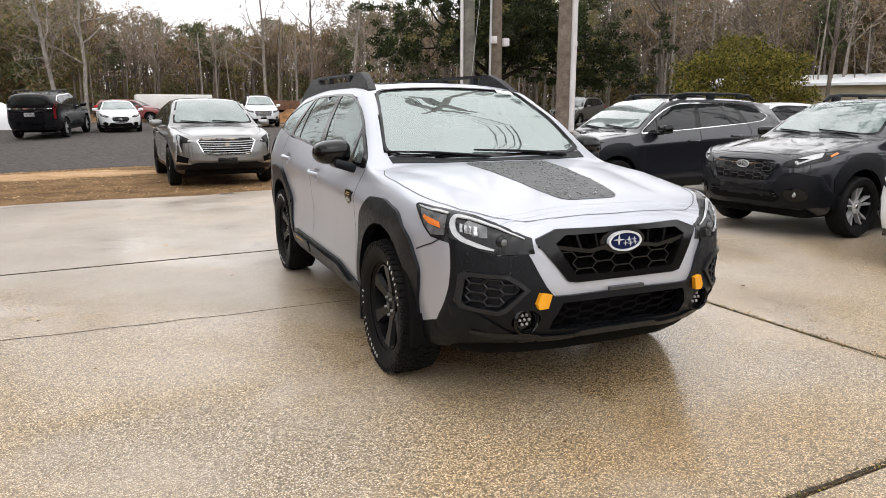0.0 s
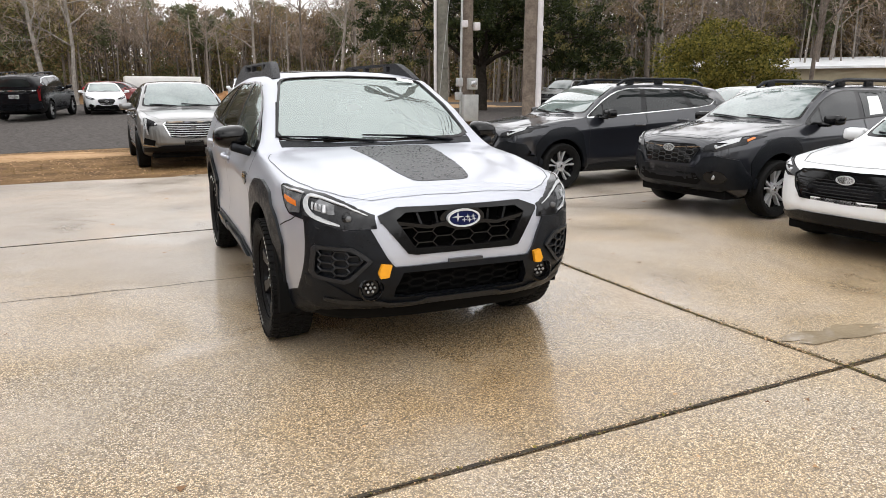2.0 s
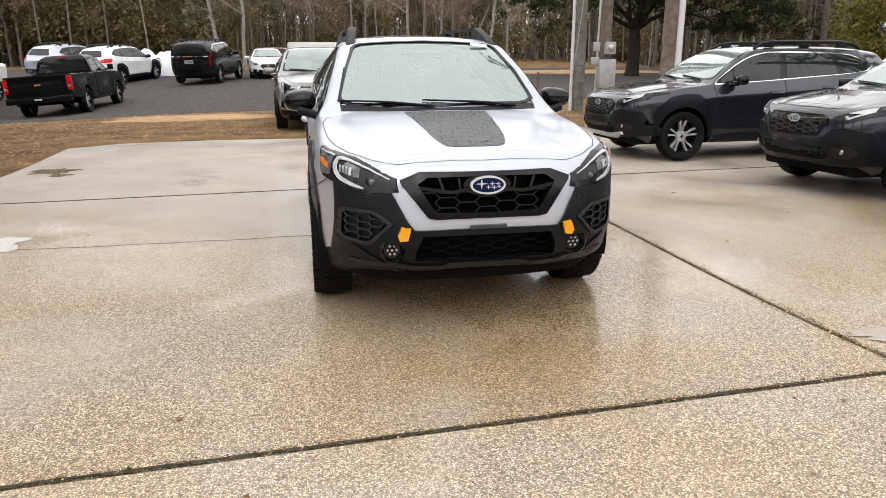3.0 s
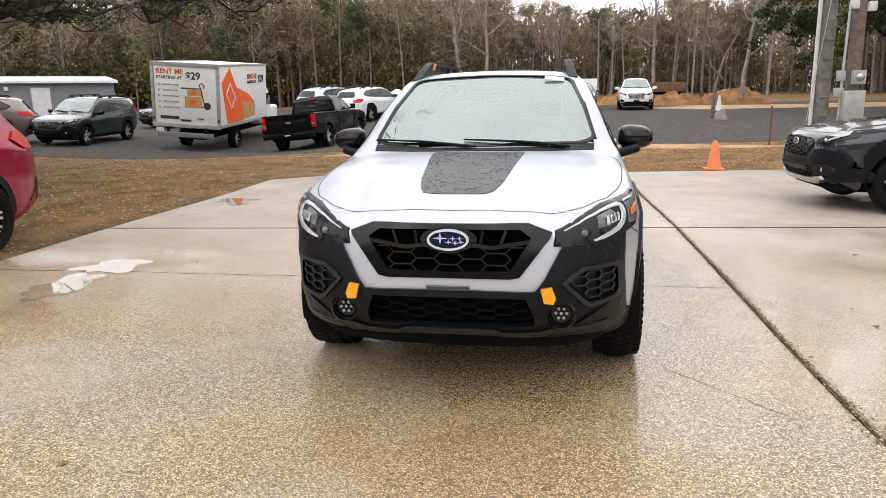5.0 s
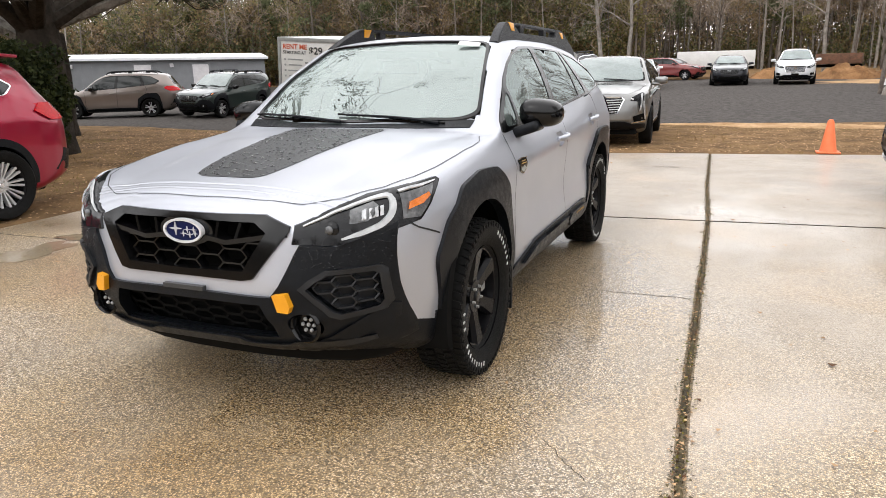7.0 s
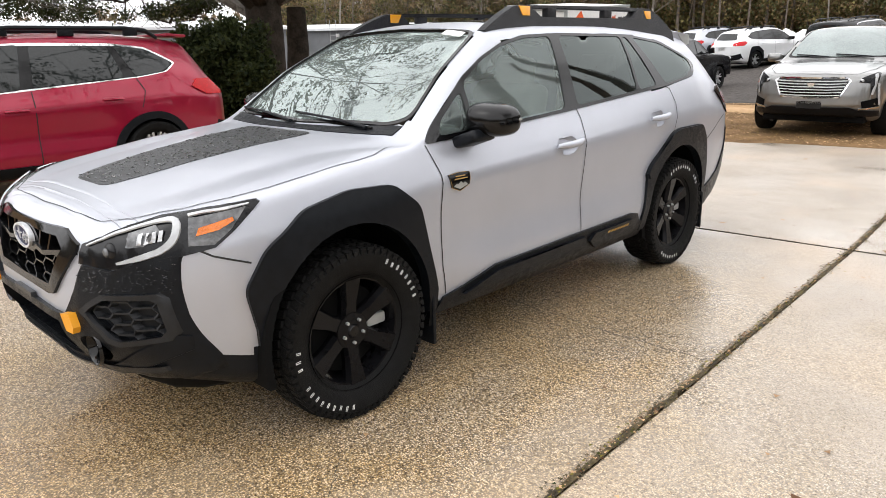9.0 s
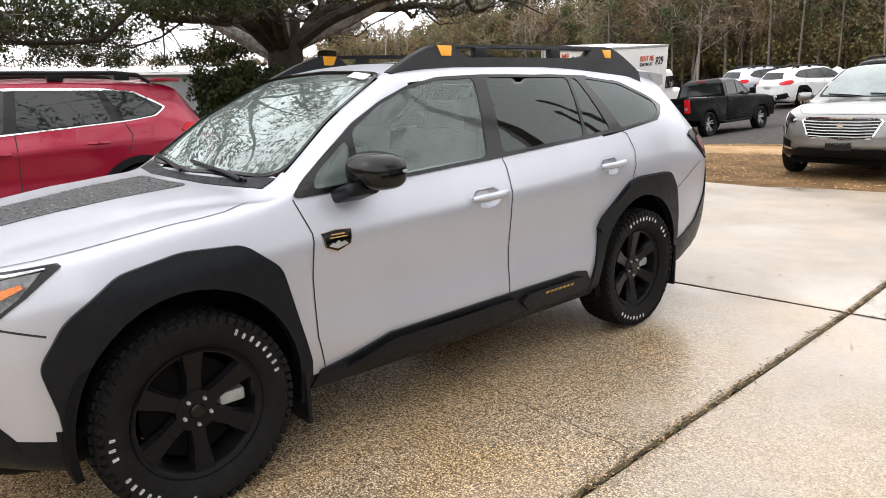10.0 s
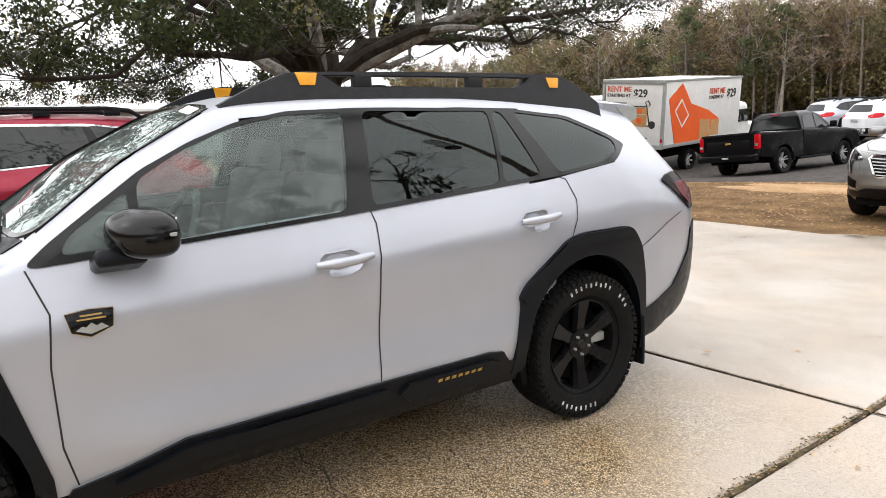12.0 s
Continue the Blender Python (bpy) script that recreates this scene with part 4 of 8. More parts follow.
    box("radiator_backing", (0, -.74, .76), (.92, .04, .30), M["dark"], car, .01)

    # sides
    for view, s in (("L", 1), ("R", -1)):
        P = lambda n, o, mt, lb="", off=.004, dp=.02, holes=(), st=.04, par=car: part(n, patch_bm(bvh, o, view, off, dp, holes, st), mt, par, lb)
        P("window_frame", rounded(DLO, .03, 3), M["gloss"], "gloss black window surround", .007, .03, [win[k] for k in win], .03)
        for k, o in win.items():
            g = M["glass_side"] if "front" in k else M["glass_tint"]
            ob = P(k, o, g, "clear green-tinted side glass" if "front" in k else "dark privacy glass", .0025, 0, (), .07)
            ob.visible_shadow = False
        for i in (0, 1):
            P("wheel_arch_trim", arch_ring(i, .405, .37, .445), M["cladding"], "black plastic wheel arch moulding", .016, .05, (), .03)
        P("arch_band", [(2.309, .680), (2.347, .733), (2.602, .907), (2.70, .925), (2.99, .925), (3.04, .90), (3.06, .86), (2.95, .875), (2.72, .872), (2.62, .85), (2.43, .725), (2.385, .655), (2.33, .65)], M["cladding"], "raised outer band of the wheel arch", .027, .03, (), .03)
        P("sill_cladding", [(.455, .30), (.50, .375), (.64, .40), (.84, .452), (1.56, .462), (2.12, .468), (2.20, .455), (2.24, .40), (2.31, .395), (2.31, .29), (1.3, .27)], M["cladding"], "black plastic sill moulding", .014, .05, (), .05)
        P("sill_step", [(.62, .36), (.84, .425), (1.60, .432), (1.62, .385), (.95, .37)], M["cladding"], "raised edge of the black sill", .034, .04, (), .05)
        P("sill_step", [(1.66, .395), (1.70, .432), (2.10, .440), (2.17, .42), (2.14, .345), (1.72, .345)], M["cladding"], "raised black sill plate with orange mark", .034, .04, (), .05)
        # orange mark on the sill, plain bars
        for k in range(7):
            a = 1.835 + k * .034
            P("sill_mark", [(a, .407), (a + .020, .408), (a + .023, .420), (a + .003, .419)], M["gilt"], "orange bar of the sill mark", .037, .004, (), .05)
        # rear bumper corner
        P("rear_bumper_cladding", [(3.19, .31), (3.20, .46), (3.44, .55), (3.60, .72), (3.65, .84), (3.74, .88), (3.90, .80), (3.91, .42), (3.70, .33), (3.4, .30)], M["cladding"], "black lower rear bumper", .010, .05, (), .04)
        # door, hood and fuel panel gaps
        gaps = [[(.455, 1.06), (.50, .93), (.485, .77), (.49, .52), (.52, .385)],
                [(1.70, 1.518), (1.612, 1.13), (1.624, 1.08), (1.605, .92), (1.603, .80), (1.585, .465)],
                [(2.60, 1.195), (2.65, 1.178), (2.686, 1.083), (2.668, 1.0), (2.632, .915)],
                [(3.13, .80), (3.35, .90), (3.52, .95)]]
        for g in gaps:
            part("panel_gap", line_bm(bvh, g, view, .0055), M["seam"], car)
        # handles
        for hy, hz in ((1.455, .955), (2.435, 1.012)):
            h = new("door_handle")
            h.parent = car
            h["label"] = "silver painted pull handle"
            part("handle_cup", bowl_bm(bvh, hy - .01, hz, .090, .050, view, .030), M["silver"], h, "shaded finger recess")
            bm = bmesh.new()
            pts = [on_skin(bvh, view, hy - .115 + .23 * t, hz + .004 + .012 * t, .012 + .030 * math.sin(math.pi * min(1, max(0, t)))) for t in np.linspace(0, 1, 9)]
            add_tube(bm, pts, [.012, .016, .018, .018, .018, .018, .018, .016, .013], 10)
            part("handle_bar", bm, M["silver"], h)
        # shield badge on the front door
        bd = new("door_badge")
        bd.parent = car
        bd["label"] = "black shield badge with orange lines and pale peaks"
        sh = [(.535, .925), (.60, .932), (.668, .928), (.662, .872), (.60, .848), (.548, .868)]
        part("badge_plate", patch_bm(bvh, sh, view, .006, .006, (), .02), M["gloss"], bd)
        part("badge_rim", line_bm(bvh, sh, view, .0016, .008, .02, True), M["gilt"], bd)
        for zz, a0, a1 in ((.915, .575, .635), (.904, .565, .645)):
            part("badge_bar", patch_bm(bvh, [(a0, zz - .0022), (a1, zz - .0022), (a1, zz + .0022), (a0, zz + .0022)], view, .008, .002, (), .03), M["gilt"], bd)
        part("badge_mountain", patch_bm(bvh, [(.56, .872), (.578, .884), (.588, .879), (.604, .892), (.618, .880), (.630, .887), (.650, .872), (.60, .858)], view, .008, .002, (), .02), M["boxgrey"], bd)
        # tail lamp
        tl = new("tail_lamp")
        tl.parent = car
        tl["label"] = "smoked red wrap-round tail lamp"
        tp = [(3.373, 1.127), (3.43, 1.150), (3.52, 1.160), (3.68, 1.155), (3.735, 1.12), (3.73, 1.02), (3.69, .955), (3.62, .955), (3.49, 1.050)]
        part("lamp_lens", patch_bm(bvh, tp, view, .012, .03, (), .03), M["darklens"], tl)
        part("lamp_reflector", patch_bm(bvh, [(3.48, 1.105), (3.64, 1.110), (3.68, 1.05), (3.66, .985), (3.62, .985), (3.52, 1.055)], view, .0145, .003, (), .03), M["smokedred"], tl)
        # mirror
        mr = new("door_mirror")
        mr.parent = car
        mr["label"] = "gloss black door mirror with indicator strip"
        bm = bmesh.new()
        bmesh.ops.create_uvsphere(bm, u_segments=28, v_segments=18, radius=1.0)
        for v in bm.verts:
            p = v.co
            q = Vector((math.copysign(abs(p.x) ** .72, p.x), math.copysign(abs(p.y) ** .8, p.y), math.copysign(abs(p.z) ** .74, p.z)))
            k = (q.x * s + 1) / 2
            yy = q.y * .105 if q.y < 0 else q.y * .055
            v.co = Vector((s * .935 + q.x * .110, .768 + yy * 1.15 + .040 * k, 1.152 + q.z * (.082 - .014 * k) - .010 * k))
        part("mirror_housing", bm, M["gloss"], mr, "gloss black rounded housing", True, None, 180)
        bm = bmesh.new()
        add_box(bm, (s * .870, .70, 1.066), (.17, .15, .055), .024, Euler((0, radians(-18 * s), 0)).to_matrix(), 3)
        part("mirror_arm", bm, M["cladding"], mr)
        box("mirror_glass", (s * .94, .858, 1.150), (.13, .006, .09), M["chrome"], mr, .002, "mirror glass", Euler((0, 0, radians(-10 * s))).to_matrix())
        box("turn_strip", (s * 1.032, .80, 1.150), (.016, .075, .012), M["boxgrey"], mr, .004, "grey indicator strip", Euler((0, 0, radians(-14 * s))).to_matrix())
        # roof rail
        rl = new("roof_rail")
        rl.parent = car
        rl["label"] = "raised black roof rail with orange tie-down caps"
        bx = s * .545
        def prism(rows, th):
            # rows of (y, lower z, upper z), leaning inwards with height
            bm = bmesh.new()
            lay = [[bm.verts.new((bx + s * (d * th / 2 - (z - 1.53) * .30), y, z)) for y, lo, hi in rows for z in (lo, hi)] for d in (1, -1)]
            n = len(rows)
            for k in range(n - 1):
                a, c = 2 * k, 2 * k + 2
                o, q = lay
                bm.faces.new((o[a], o[c], o[c + 1], o[a + 1]))
                bm.faces.new((q[a], q[a + 1], q[c + 1], q[c]))
                bm.faces.new((o[a + 1], o[c + 1], q[c + 1], q[a + 1]))
                bm.faces.new((o[a], q[a], q[c], o[c]))
            for k in (0, n - 1):
                bm.faces.new((lay[0][2 * k], lay[0][2 * k + 1], lay[1][2 * k + 1], lay[1][2 * k]))
            bmesh.ops.recalc_face_normals(bm, faces=bm.faces)
            bmesh.ops.bevel(bm, geom=list(bm.edges), offset=.006, segments=2, affect='EDGES', clamp_overlap=True)
            return bm
        foot = [(1.14, 1.49, 1.535), (1.20, 1.49, 1.565), (1.30, 1.49, 1.612), (1.42, 1.49, 1.658), (1.50, 1.49, 1.668), (1.555, 1.49, 1.668), (1.60, 1.49, 1.640), (1.65, 1.49, 1.606), (2.0, 1.50, 1.609), (2.60, 1.49, 1.611), (2.66, 1.49, 1.634), (2.72, 1.49, 1.676), (2.78, 1.49, 1.682), (2.90, 1.48, 1.676), (2.98, 1.47, 1.645), (3.08, 1.46, 1.585), (3.15, 1.45, 1.535)]
        part("rail_base", prism(foot, .062), M["railgrey"], rl, "dark grey rail base with raised end blocks", True, None, 35)
        bar = [(1.535, 1.646, 1.6665), (1.62, 1.650, 1.669), (2.0, 1.653, 1.676), (2.5, 1.655, 1.680), (2.73, 1.655, 1.681)]
        part("rail", prism(bar, .046), M["railgrey"], rl, "dark grey upper rail", True, None, 35)
        for y in (1.765, 2.36):
            box("rail_foot", (bx - s * .030, y, 1.63), (.042, .085, .058), M["railgrey"], rl, .01)
        for y0, y1, zt in ((1.46, 1.553, 1.672), (2.80, 2.885, 1.672)):
            bm = bmesh.new()
            add_box(bm, (bx + .030, (y0 + y1) / 2, 1.637), (.010, y1 - y0, .050), .003)
            for v in bm.verts:
                v.co.x -= s * (v.co.z - 1.53) * .30
                if v.co.z < 1.64:
                    v.co.y += .012 if v.co.y < (y0 + y1) / 2 else -.016
            part("tie_down_cap", bm, M["orange"], rl, "orange-yellow tie-down cap")

    # windscreen
    ws_r = rounded(ws, .05, 3)
    wsh = part("windscreen", patch_bm(bvh, ws_r, "T", -.004, 0, (), .08), M["glass_clear"], car, "clear windscreen with faint green tint")
    wsh.visible_shadow = False
    inner = [(x * .972, .78 + (y - .78) * .955) for x, y in ws_r]
    part("windscreen_border", patch_bm(bvh, ws_r, "T", .007, .02, [inner], .03), M["gloss"], car, "black windscreen border")
    box("windscreen_sticker", (.42, 1.075, 1.526), (.13, .045, .002), M["paper"], car, 0, "white paper sticker inside the glass", Euler((radians(28), radians(7), 0)).to_matrix())
    part("cowl", patch_bm(bvh, [(-.67, .47), (-.3, .40), (0, .385), (.3, .40), (.67, .47), (.665, .41), (.3, .335), (0, .325), (-.3, .335), (-.665, .41)], "T", .004, .02, (), .05), M["cladding"], car, "black plastic cowl")
    for a, b, k in (((.50, .405), (-.06, .445), 0), ((-.06, .385), (-.62, .478), 1)):
        wp = new("wiper")
        wp.parent = car
        wp["label"] = "black windscreen wiper"
        bm = bmesh.new()
        pts = [on_skin(bvh, "T", a[0] + (b[0] - a[0]) * t, a[1] + (b[1] - a[1]) * t, .016 + .006 * math.sin(math.pi * t)) for t in np.linspace(0, 1, 12)]
        add_tube(bm, pts, [.009 - .004 * k / 11 for k in range(12)], 6)
        part("wiper_arm", bm, M["cladding"], wp)
        bm = bmesh.new()
        pts = [on_skin(bvh, "T", a[0] + (b[0] - a[0]) * t, a[1] + .012 + (b[1] - a[1]) * t, .010) for t in np.linspace(-.05, 1.1, 12)]
        add_tube(bm, pts, .0055, 6)
        part("wiper_blade", bm, M["rubber"], wp)

    # hood details
    dec = rounded([(-.165, -.625), (.165, -.625), (.205, -.45), (.275, .29), (0, .275), (-.275, .29), (-.205, -.45)], .07, 4)
    part("hood_decal", patch_bm(bvh, dec, "T", .0025, .002, (), .05), M["decal"], car, "matte anthracite anti-glare hood decal")
    hh = [(.30, -.785), (.46, -.765), (.58, -.69), (.69, -.57), (.745, -.43), (.775, -.28), (.79, -.08), (.795, .10), (.79, .20), (.75, .31)]
    hc = [(-x, y) for x, y in reversed(hh)] + [(0, -.80)] + hh
    part("hood_gap", line_bm(bvh, hc, "T", .0048, .0015), M["seam"], car)
    part("roof_opening", patch_bm(bvh, rounded([(-.40, 1.36), (.40, 1.36), (.40, 2.05), (-.40, 2.05)], .06), "T", .003, .004, (), .08), M["gloss"], car, "dark glass sunroof")

    # rear spoiler over the tailgate glass
    sp = new("rear_spoiler")
    sp.parent = car
    sp["label"] = "silver roof spoiler with dark end pieces"
    bm = bmesh.new()
    rows = []
    for x in np.linspace(-.53, .53, 15):
        dz, dy = -.05 * (abs(x) / .53) ** 2.5, -.05 * (abs(x) / .53) ** 2
        rows.append([bm.verts.new((x, y + dy * k, z + dz)) for y, z, k in ((3.22, 1.585, 0), (3.40, 1.578, .6), (3.555, 1.562, 1), (3.560, 1.545, 1), (3.42, 1.522, .6), (3.25, 1.515, 0))])
    for p, q in zip(rows, rows[1:]):
        for k in range(6):
            bm.faces.new((p[k], q[k], q[(k + 1) % 6], p[(k + 1) % 6]))
    bm.faces.new(rows[0])
    bm.faces.new(rows[-1])
    bmesh.ops.recalc_face_normals(bm, faces=bm.faces)
    part("spoiler_blade", bm, M["silver"], sp, "", True, None, 50)
    for s in (1, -1):
        bm = bmesh.new()
        vs = [bm.verts.new((s * x, y, z)) for x in (.50, .535) for y, z in ((3.33, 1.515), (3.50, 1.512), (3.505, 1.45), (3.44, 1.43))]
        for f in ((0, 1, 2, 3), (7, 6, 5, 4), (0, 4, 5, 1), (1, 5, 6, 2), (2, 6, 7, 3), (3, 7, 4, 0)):
            bm.faces.new([vs[k] for k in f])
        bmesh.ops.recalc_face_normals(bm, faces=bm.faces)
        part("spoiler_end", bm, M["boxgrey"], sp, "grey end fin of the spoiler", False)

    # front: grille
    gr = new("grille")
    gr.parent = car
    gr["label"] = "gloss black grille with honeycomb bars"
    g_in = mirrored([(0, .852), (.310, .850), (.362, .815), (.270, .674), (0, .667)])
    part("grille_surround", patch_bm(bvh, grille_o, "F", .012, .06, [g_in], .03), M["gloss"], gr)
    low = mirrored([(0, .775), (.34, .775), (.28, .675), (0, .668)])
    part("grille_mesh", beam_bm(bvh, hexmesh(low, .13, .052), "F", .011, -.010, .05), M["gloss"], gr)
    ups = [((s * a, .845), (s * b, .782)) for s in (-1, 1) for a, b in ((.150, .140), (.250, .228))]
    for u in ups:
        part("grille_bar", beam_bm(bvh, [u], "F", .020, .002, .05), M["gloss"], gr)
    part("grille_wing", beam_bm(bvh, [((s * .10, .785), (s * .19, .772)) for s in (-1, 1)] + [((s * .19, .772), (s * .36, .80)) for s in (-1, 1)] + [((s * .36, .80), (s * .375, .825)) for s in (-1, 1)] + [((-.10, .785), (.10, .785))], "F", .030, .008, .05), M["gloss"], gr)
    em = new("emblem")
    em.parent = car
    em["label"] = "oval blue emblem with chrome rim and pale shapes"
    yb = on_skin(bvh, "F", 0, .806).y - .012
    oval = lambda a, b, k=36: [(a * math.cos(t), .806 + b * math.sin(t)) for t in np.linspace(0, 2 * math.pi, k + 1)[:-1]]

    def flat(name, outline, y, mt, par, dep=.008, label="", hole=None):
        bm = bmesh.new()
        vs = [bm.verts.new((x, y, z)) for x, z in outline]
        if hole:
            hs = [bm.verts.new((x, y, z)) for x, z in hole]
            n = len(vs)
            for i in range(n):
                bm.faces.new((vs[i], vs[(i + 1) % n], hs[(i + 1) % n], hs[i]))
        else:
            bm.faces.new(vs)
        r = bmesh.ops.extrude_face_region(bm, geom=list(bm.faces))
        for v in [g for g in r["geom"] if isinstance(g, bmesh.types.BMVert)]:
            v.co.y += dep
        bmesh.ops.recalc_face_normals(bm, faces=bm.faces)
        return part(name, bm, mt, par, label)
    flat("emblem_backing", oval(.125, .058), yb + .012, M["gloss"], em, .03)
    flat("emblem_plate", oval(.088, .043), yb - .004, M["blue"], em, .02)
    flat("emblem_rim", oval(.092, .047), yb - .010, M["silverprint"], em, .02, "chrome rim", oval(.082, .038))
    star = lambda cx, cz, r: [(cx + r * (1 if k % 2 == 0 else .22) * math.sin(k * math.pi / 4) * 1.25, cz + r * (1 if k % 2 == 0 else .22) * math.cos(k * math.pi / 4)) for k in range(8)]
    for cx, cz, r in ((-.034, .813, .026), (.022, .812, .013), (.052, .812, .012), (.002, .796, .012), (.032, .793, .013), (.058, .797, .011)):
        flat("emblem_shape", star(cx, cz, r), yb - .008, M["silverprint"], em, .004)

    # front: lower cladding with openings
    lower = mirrored([(0, .555), (.34, .555), (.375, .47), (.375, .415), (0, .410)])
    cheek = [[(s * x, z) for x, z in ((.517, .618), (.545, .642), (.592, .670), (.722, .674), (.736, .66), (.744, .56), (.730, .538), (.625, .522), (.60, .535))] for s in (1, -1)]
    pod = [[(s * .492 + .062 * math.cos(a), .473 + .052 * math.sin(a)) for a in np.linspace(0, 2 * math.pi, 20)[:-1]] for s in (1, -1)]
    part("front_cladding", patch_bm(bvh, clad, "F", .016, .06, [lower] + cheek + pod, .03), M["cladding"], car, "rain-spotted textured black front bumper cladding")
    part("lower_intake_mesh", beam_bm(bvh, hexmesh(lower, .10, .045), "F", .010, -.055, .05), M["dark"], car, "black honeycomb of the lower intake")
    for c in cheek:
        part("cheek_backing", patch_bm(bvh, c, "F", -.012, 0, (), .04), M["cladding"], car, "recessed black cheek panel")
        cx, cz = sum(p[0] for p in c) / len(c), sum(p[1] for p in c) / len(c)
        part("cheek_frame", patch_bm(bvh, [(cx + (x - cx) * 1.20, cz + (z - cz) * 1.26) for x, z in c], "F", .030, .03, [c], .03), M["ridge"], car, "raised grey-black frame of the cheek")
        part("cheek_mesh", beam_bm(bvh, hexmesh(c, .074, .040), "F", .011, .012, .03), M["ridge"], car, "grey-black honeycomb relief")
    lip = mirrored([(0, .398), (.20, .398), (.24, .382), (.40, .384), (.44, .40), (.62, .408), (.70, .415), (.70, .395), (.62, .380), (.44, .368), (.40, .350), (.25, .350), (.20, .365), (0, .365)])
    part("skid_lip", patch_bm(bvh, lip, "F", .030, .05, (), .03), M["ridge"], car, "raised black lower lip of the bumper")
    part("bumper_plate_bar", patch_bm(bvh, mirrored([(0, .605), (.095, .605), (.095, .588), (0, .588)]), "F", .022, .02, (), .03), M["decal"], car, "grey plate mount strip")
    for s in (1, -1):
        rg = [(s * x, z) for x, z in ((.742, .545), (.778, .530), (.770, .475), (.66, .415), (.57, .372), (.48, .345), (.42, .347), (.425, .384), (.49, .390), (.575, .428), (.70, .508))]
        part("bumper_ridge", patch_bm(bvh, rg, "F", .026, .04, (), .025), M["cladding"], car, "raised grey-black ridge below the fog lamp")
    for s, p in zip((1, -1), pod):
        fl = new("fog_lamp")
        fl.parent = car
        fl["label"] = "round six-LED fog lamp in a black pod"
        c0 = on_skin(bvh, "F", s * .492, .473)
        bm = bmesh.new()
        ax = Matrix.Translation(c0) @ Matrix.Rotation(radians(-90), 4, 'Z')
        add_lathe(bm, [(.066, .016), (.058, .026), (.048, .012), (.044, -.012), (0, -.016)], ax, 28)
        part("fog_pod", bm, M["gloss"], fl)
        bm = bmesh.new()
        for k in range(7):
            a = k * math.pi / 3
            r = 0 if k == 6 else .024
            bmesh.ops.create_uvsphere(bm, u_segments=10, v_segments=6, radius=.0078, matrix=Matrix.Translation(c0 + Vector((r * math.cos(a), .004, r * math.sin(a)))))
        part("led_cluster", bm, M["led"], fl, "six white LED lenses")
        cl = [(s * x, z) for x, z in ((.403, .600), (.450, .606), (.468, .558), (.458, .534), (.418, .538))]
        part("recovery_cover", patch_bm(bvh, cl, "F", .040, .035, (), .03), M["orange"], car, "orange-yellow tow hook cover")

    # head lamps
    for s in (1, -1):
        hl = new("headlamp")
        hl.parent = car
        hl["label"] = "dark LED headlamp with C-shaped light guide and amber marker"
        view = "P" if s > 0 else "Q"
        L = lambda n, pts, off, dp, mt, lb="", st=.02: part(n, patch_bm(bvh, pts, view, off, dp, (), st), mt, hl, lb)
        L("lamp_housing", [(-.278, .775), (-.262, .838), (-.12, .893), (.014, .930), (.17, .950), (.312, .962), (.325, .952), (.254, .875), (.198, .828), (.09, .810), (-.02, .788), (-.126, .770)], .006, .04, M["lampdark"])
        part("light_guide", ribbon_bm(bvh, [(-.232, .836), (-.12, .879), (.014, .914), (.083, .926), (.087, .895), (.070, .858), (.03, .830), (-.05, .806), (-.115, .790)], view, [.006, .012, .018, .026, .030, .028, .024, .020, .010], .016), M["lampwhite"], hl, "frosted pale C-shaped light guide")
        part("lamp_top_trim", ribbon_bm(bvh, [(.115, .931), (.17, .939), (.24, .945), (.292, .950)], view, [.014, .014, .012, .006], .014), M["lampclear"], hl, "pale upper strip")
        for k in range(4):
            L("reflector_rib", [(-.040 + .022 * k, .850 + .004 * k), (-.026 + .022 * k, .853 + .004 * k), (-.020 + .022 * k, .884 + .004 * k), (-.034 + .022 * k, .881 + .004 * k)], .014, .003, M["lampclear"], "bright reflector facet", .01)
        L("outer_reflector", [(.118, .842), (.118, .926), (.17, .932), (.285, .944), (.243, .880), (.195, .838)], .008, .003, M["lampmid"], "grey facets behind the marker")
        L("reflector", [(-.075, .882), (.015, .908), (.030, .895), (.018, .868), (-.02, .848), (-.085, .842)], .009, .003, M["lampmid"])
        c0 = on_skin(bvh, view, -.150, .826)
        lamp_ball("projector_lens", c0 + Vector((0, .008, 0)), .032, M["lampdark"], hl, .6, "dark projector lens")
        lamp_ball("projector_core", c0 + Vector((0, -.010, 0)), .017, M["lampmid"], hl, .6, "clear projector core")
        L("side_marker", [(.140, .872), (.150, .896), (.245, .918), (.250, .906), (.208, .884)], .013, .004, M["amber"], "amber side marker")
    part("bumper_seam", line_bm(bvh, [(-.62, .845), (-.55, .80), (-.43, .755)], "L", .007), M["seam"], car)
    part("bumper_seam", line_bm(bvh, [(-.62, .845), (-.55, .80), (-.43, .755)], "R", .007), M["seam"], car)

    # cabin
    cab = new("cabin")
    cab.parent = car
    cab["label"] = "grey fabric cabin with two seat rows"
    bm = bmesh.new()
    add_box(bm, (0, .78, .98), (1.42, .42, .18), .06)
    add_box(bm, (0, .62, 1.03), (1.36, .40, .07), .03)
    part("dashboard", bm, M["dash"], cab)
    bm = bmesh.new()
    add_box(bm, (.36, .80, 1.07), (.36, .12, .07), .03)
    part("instrument_hood", bm, M["dash"], cab)
    bm = bmesh.new()
    ctr = Matrix.Translation((.36, 1.0, 1.05)) @ Matrix.Rotation(radians(65), 4, 'X')
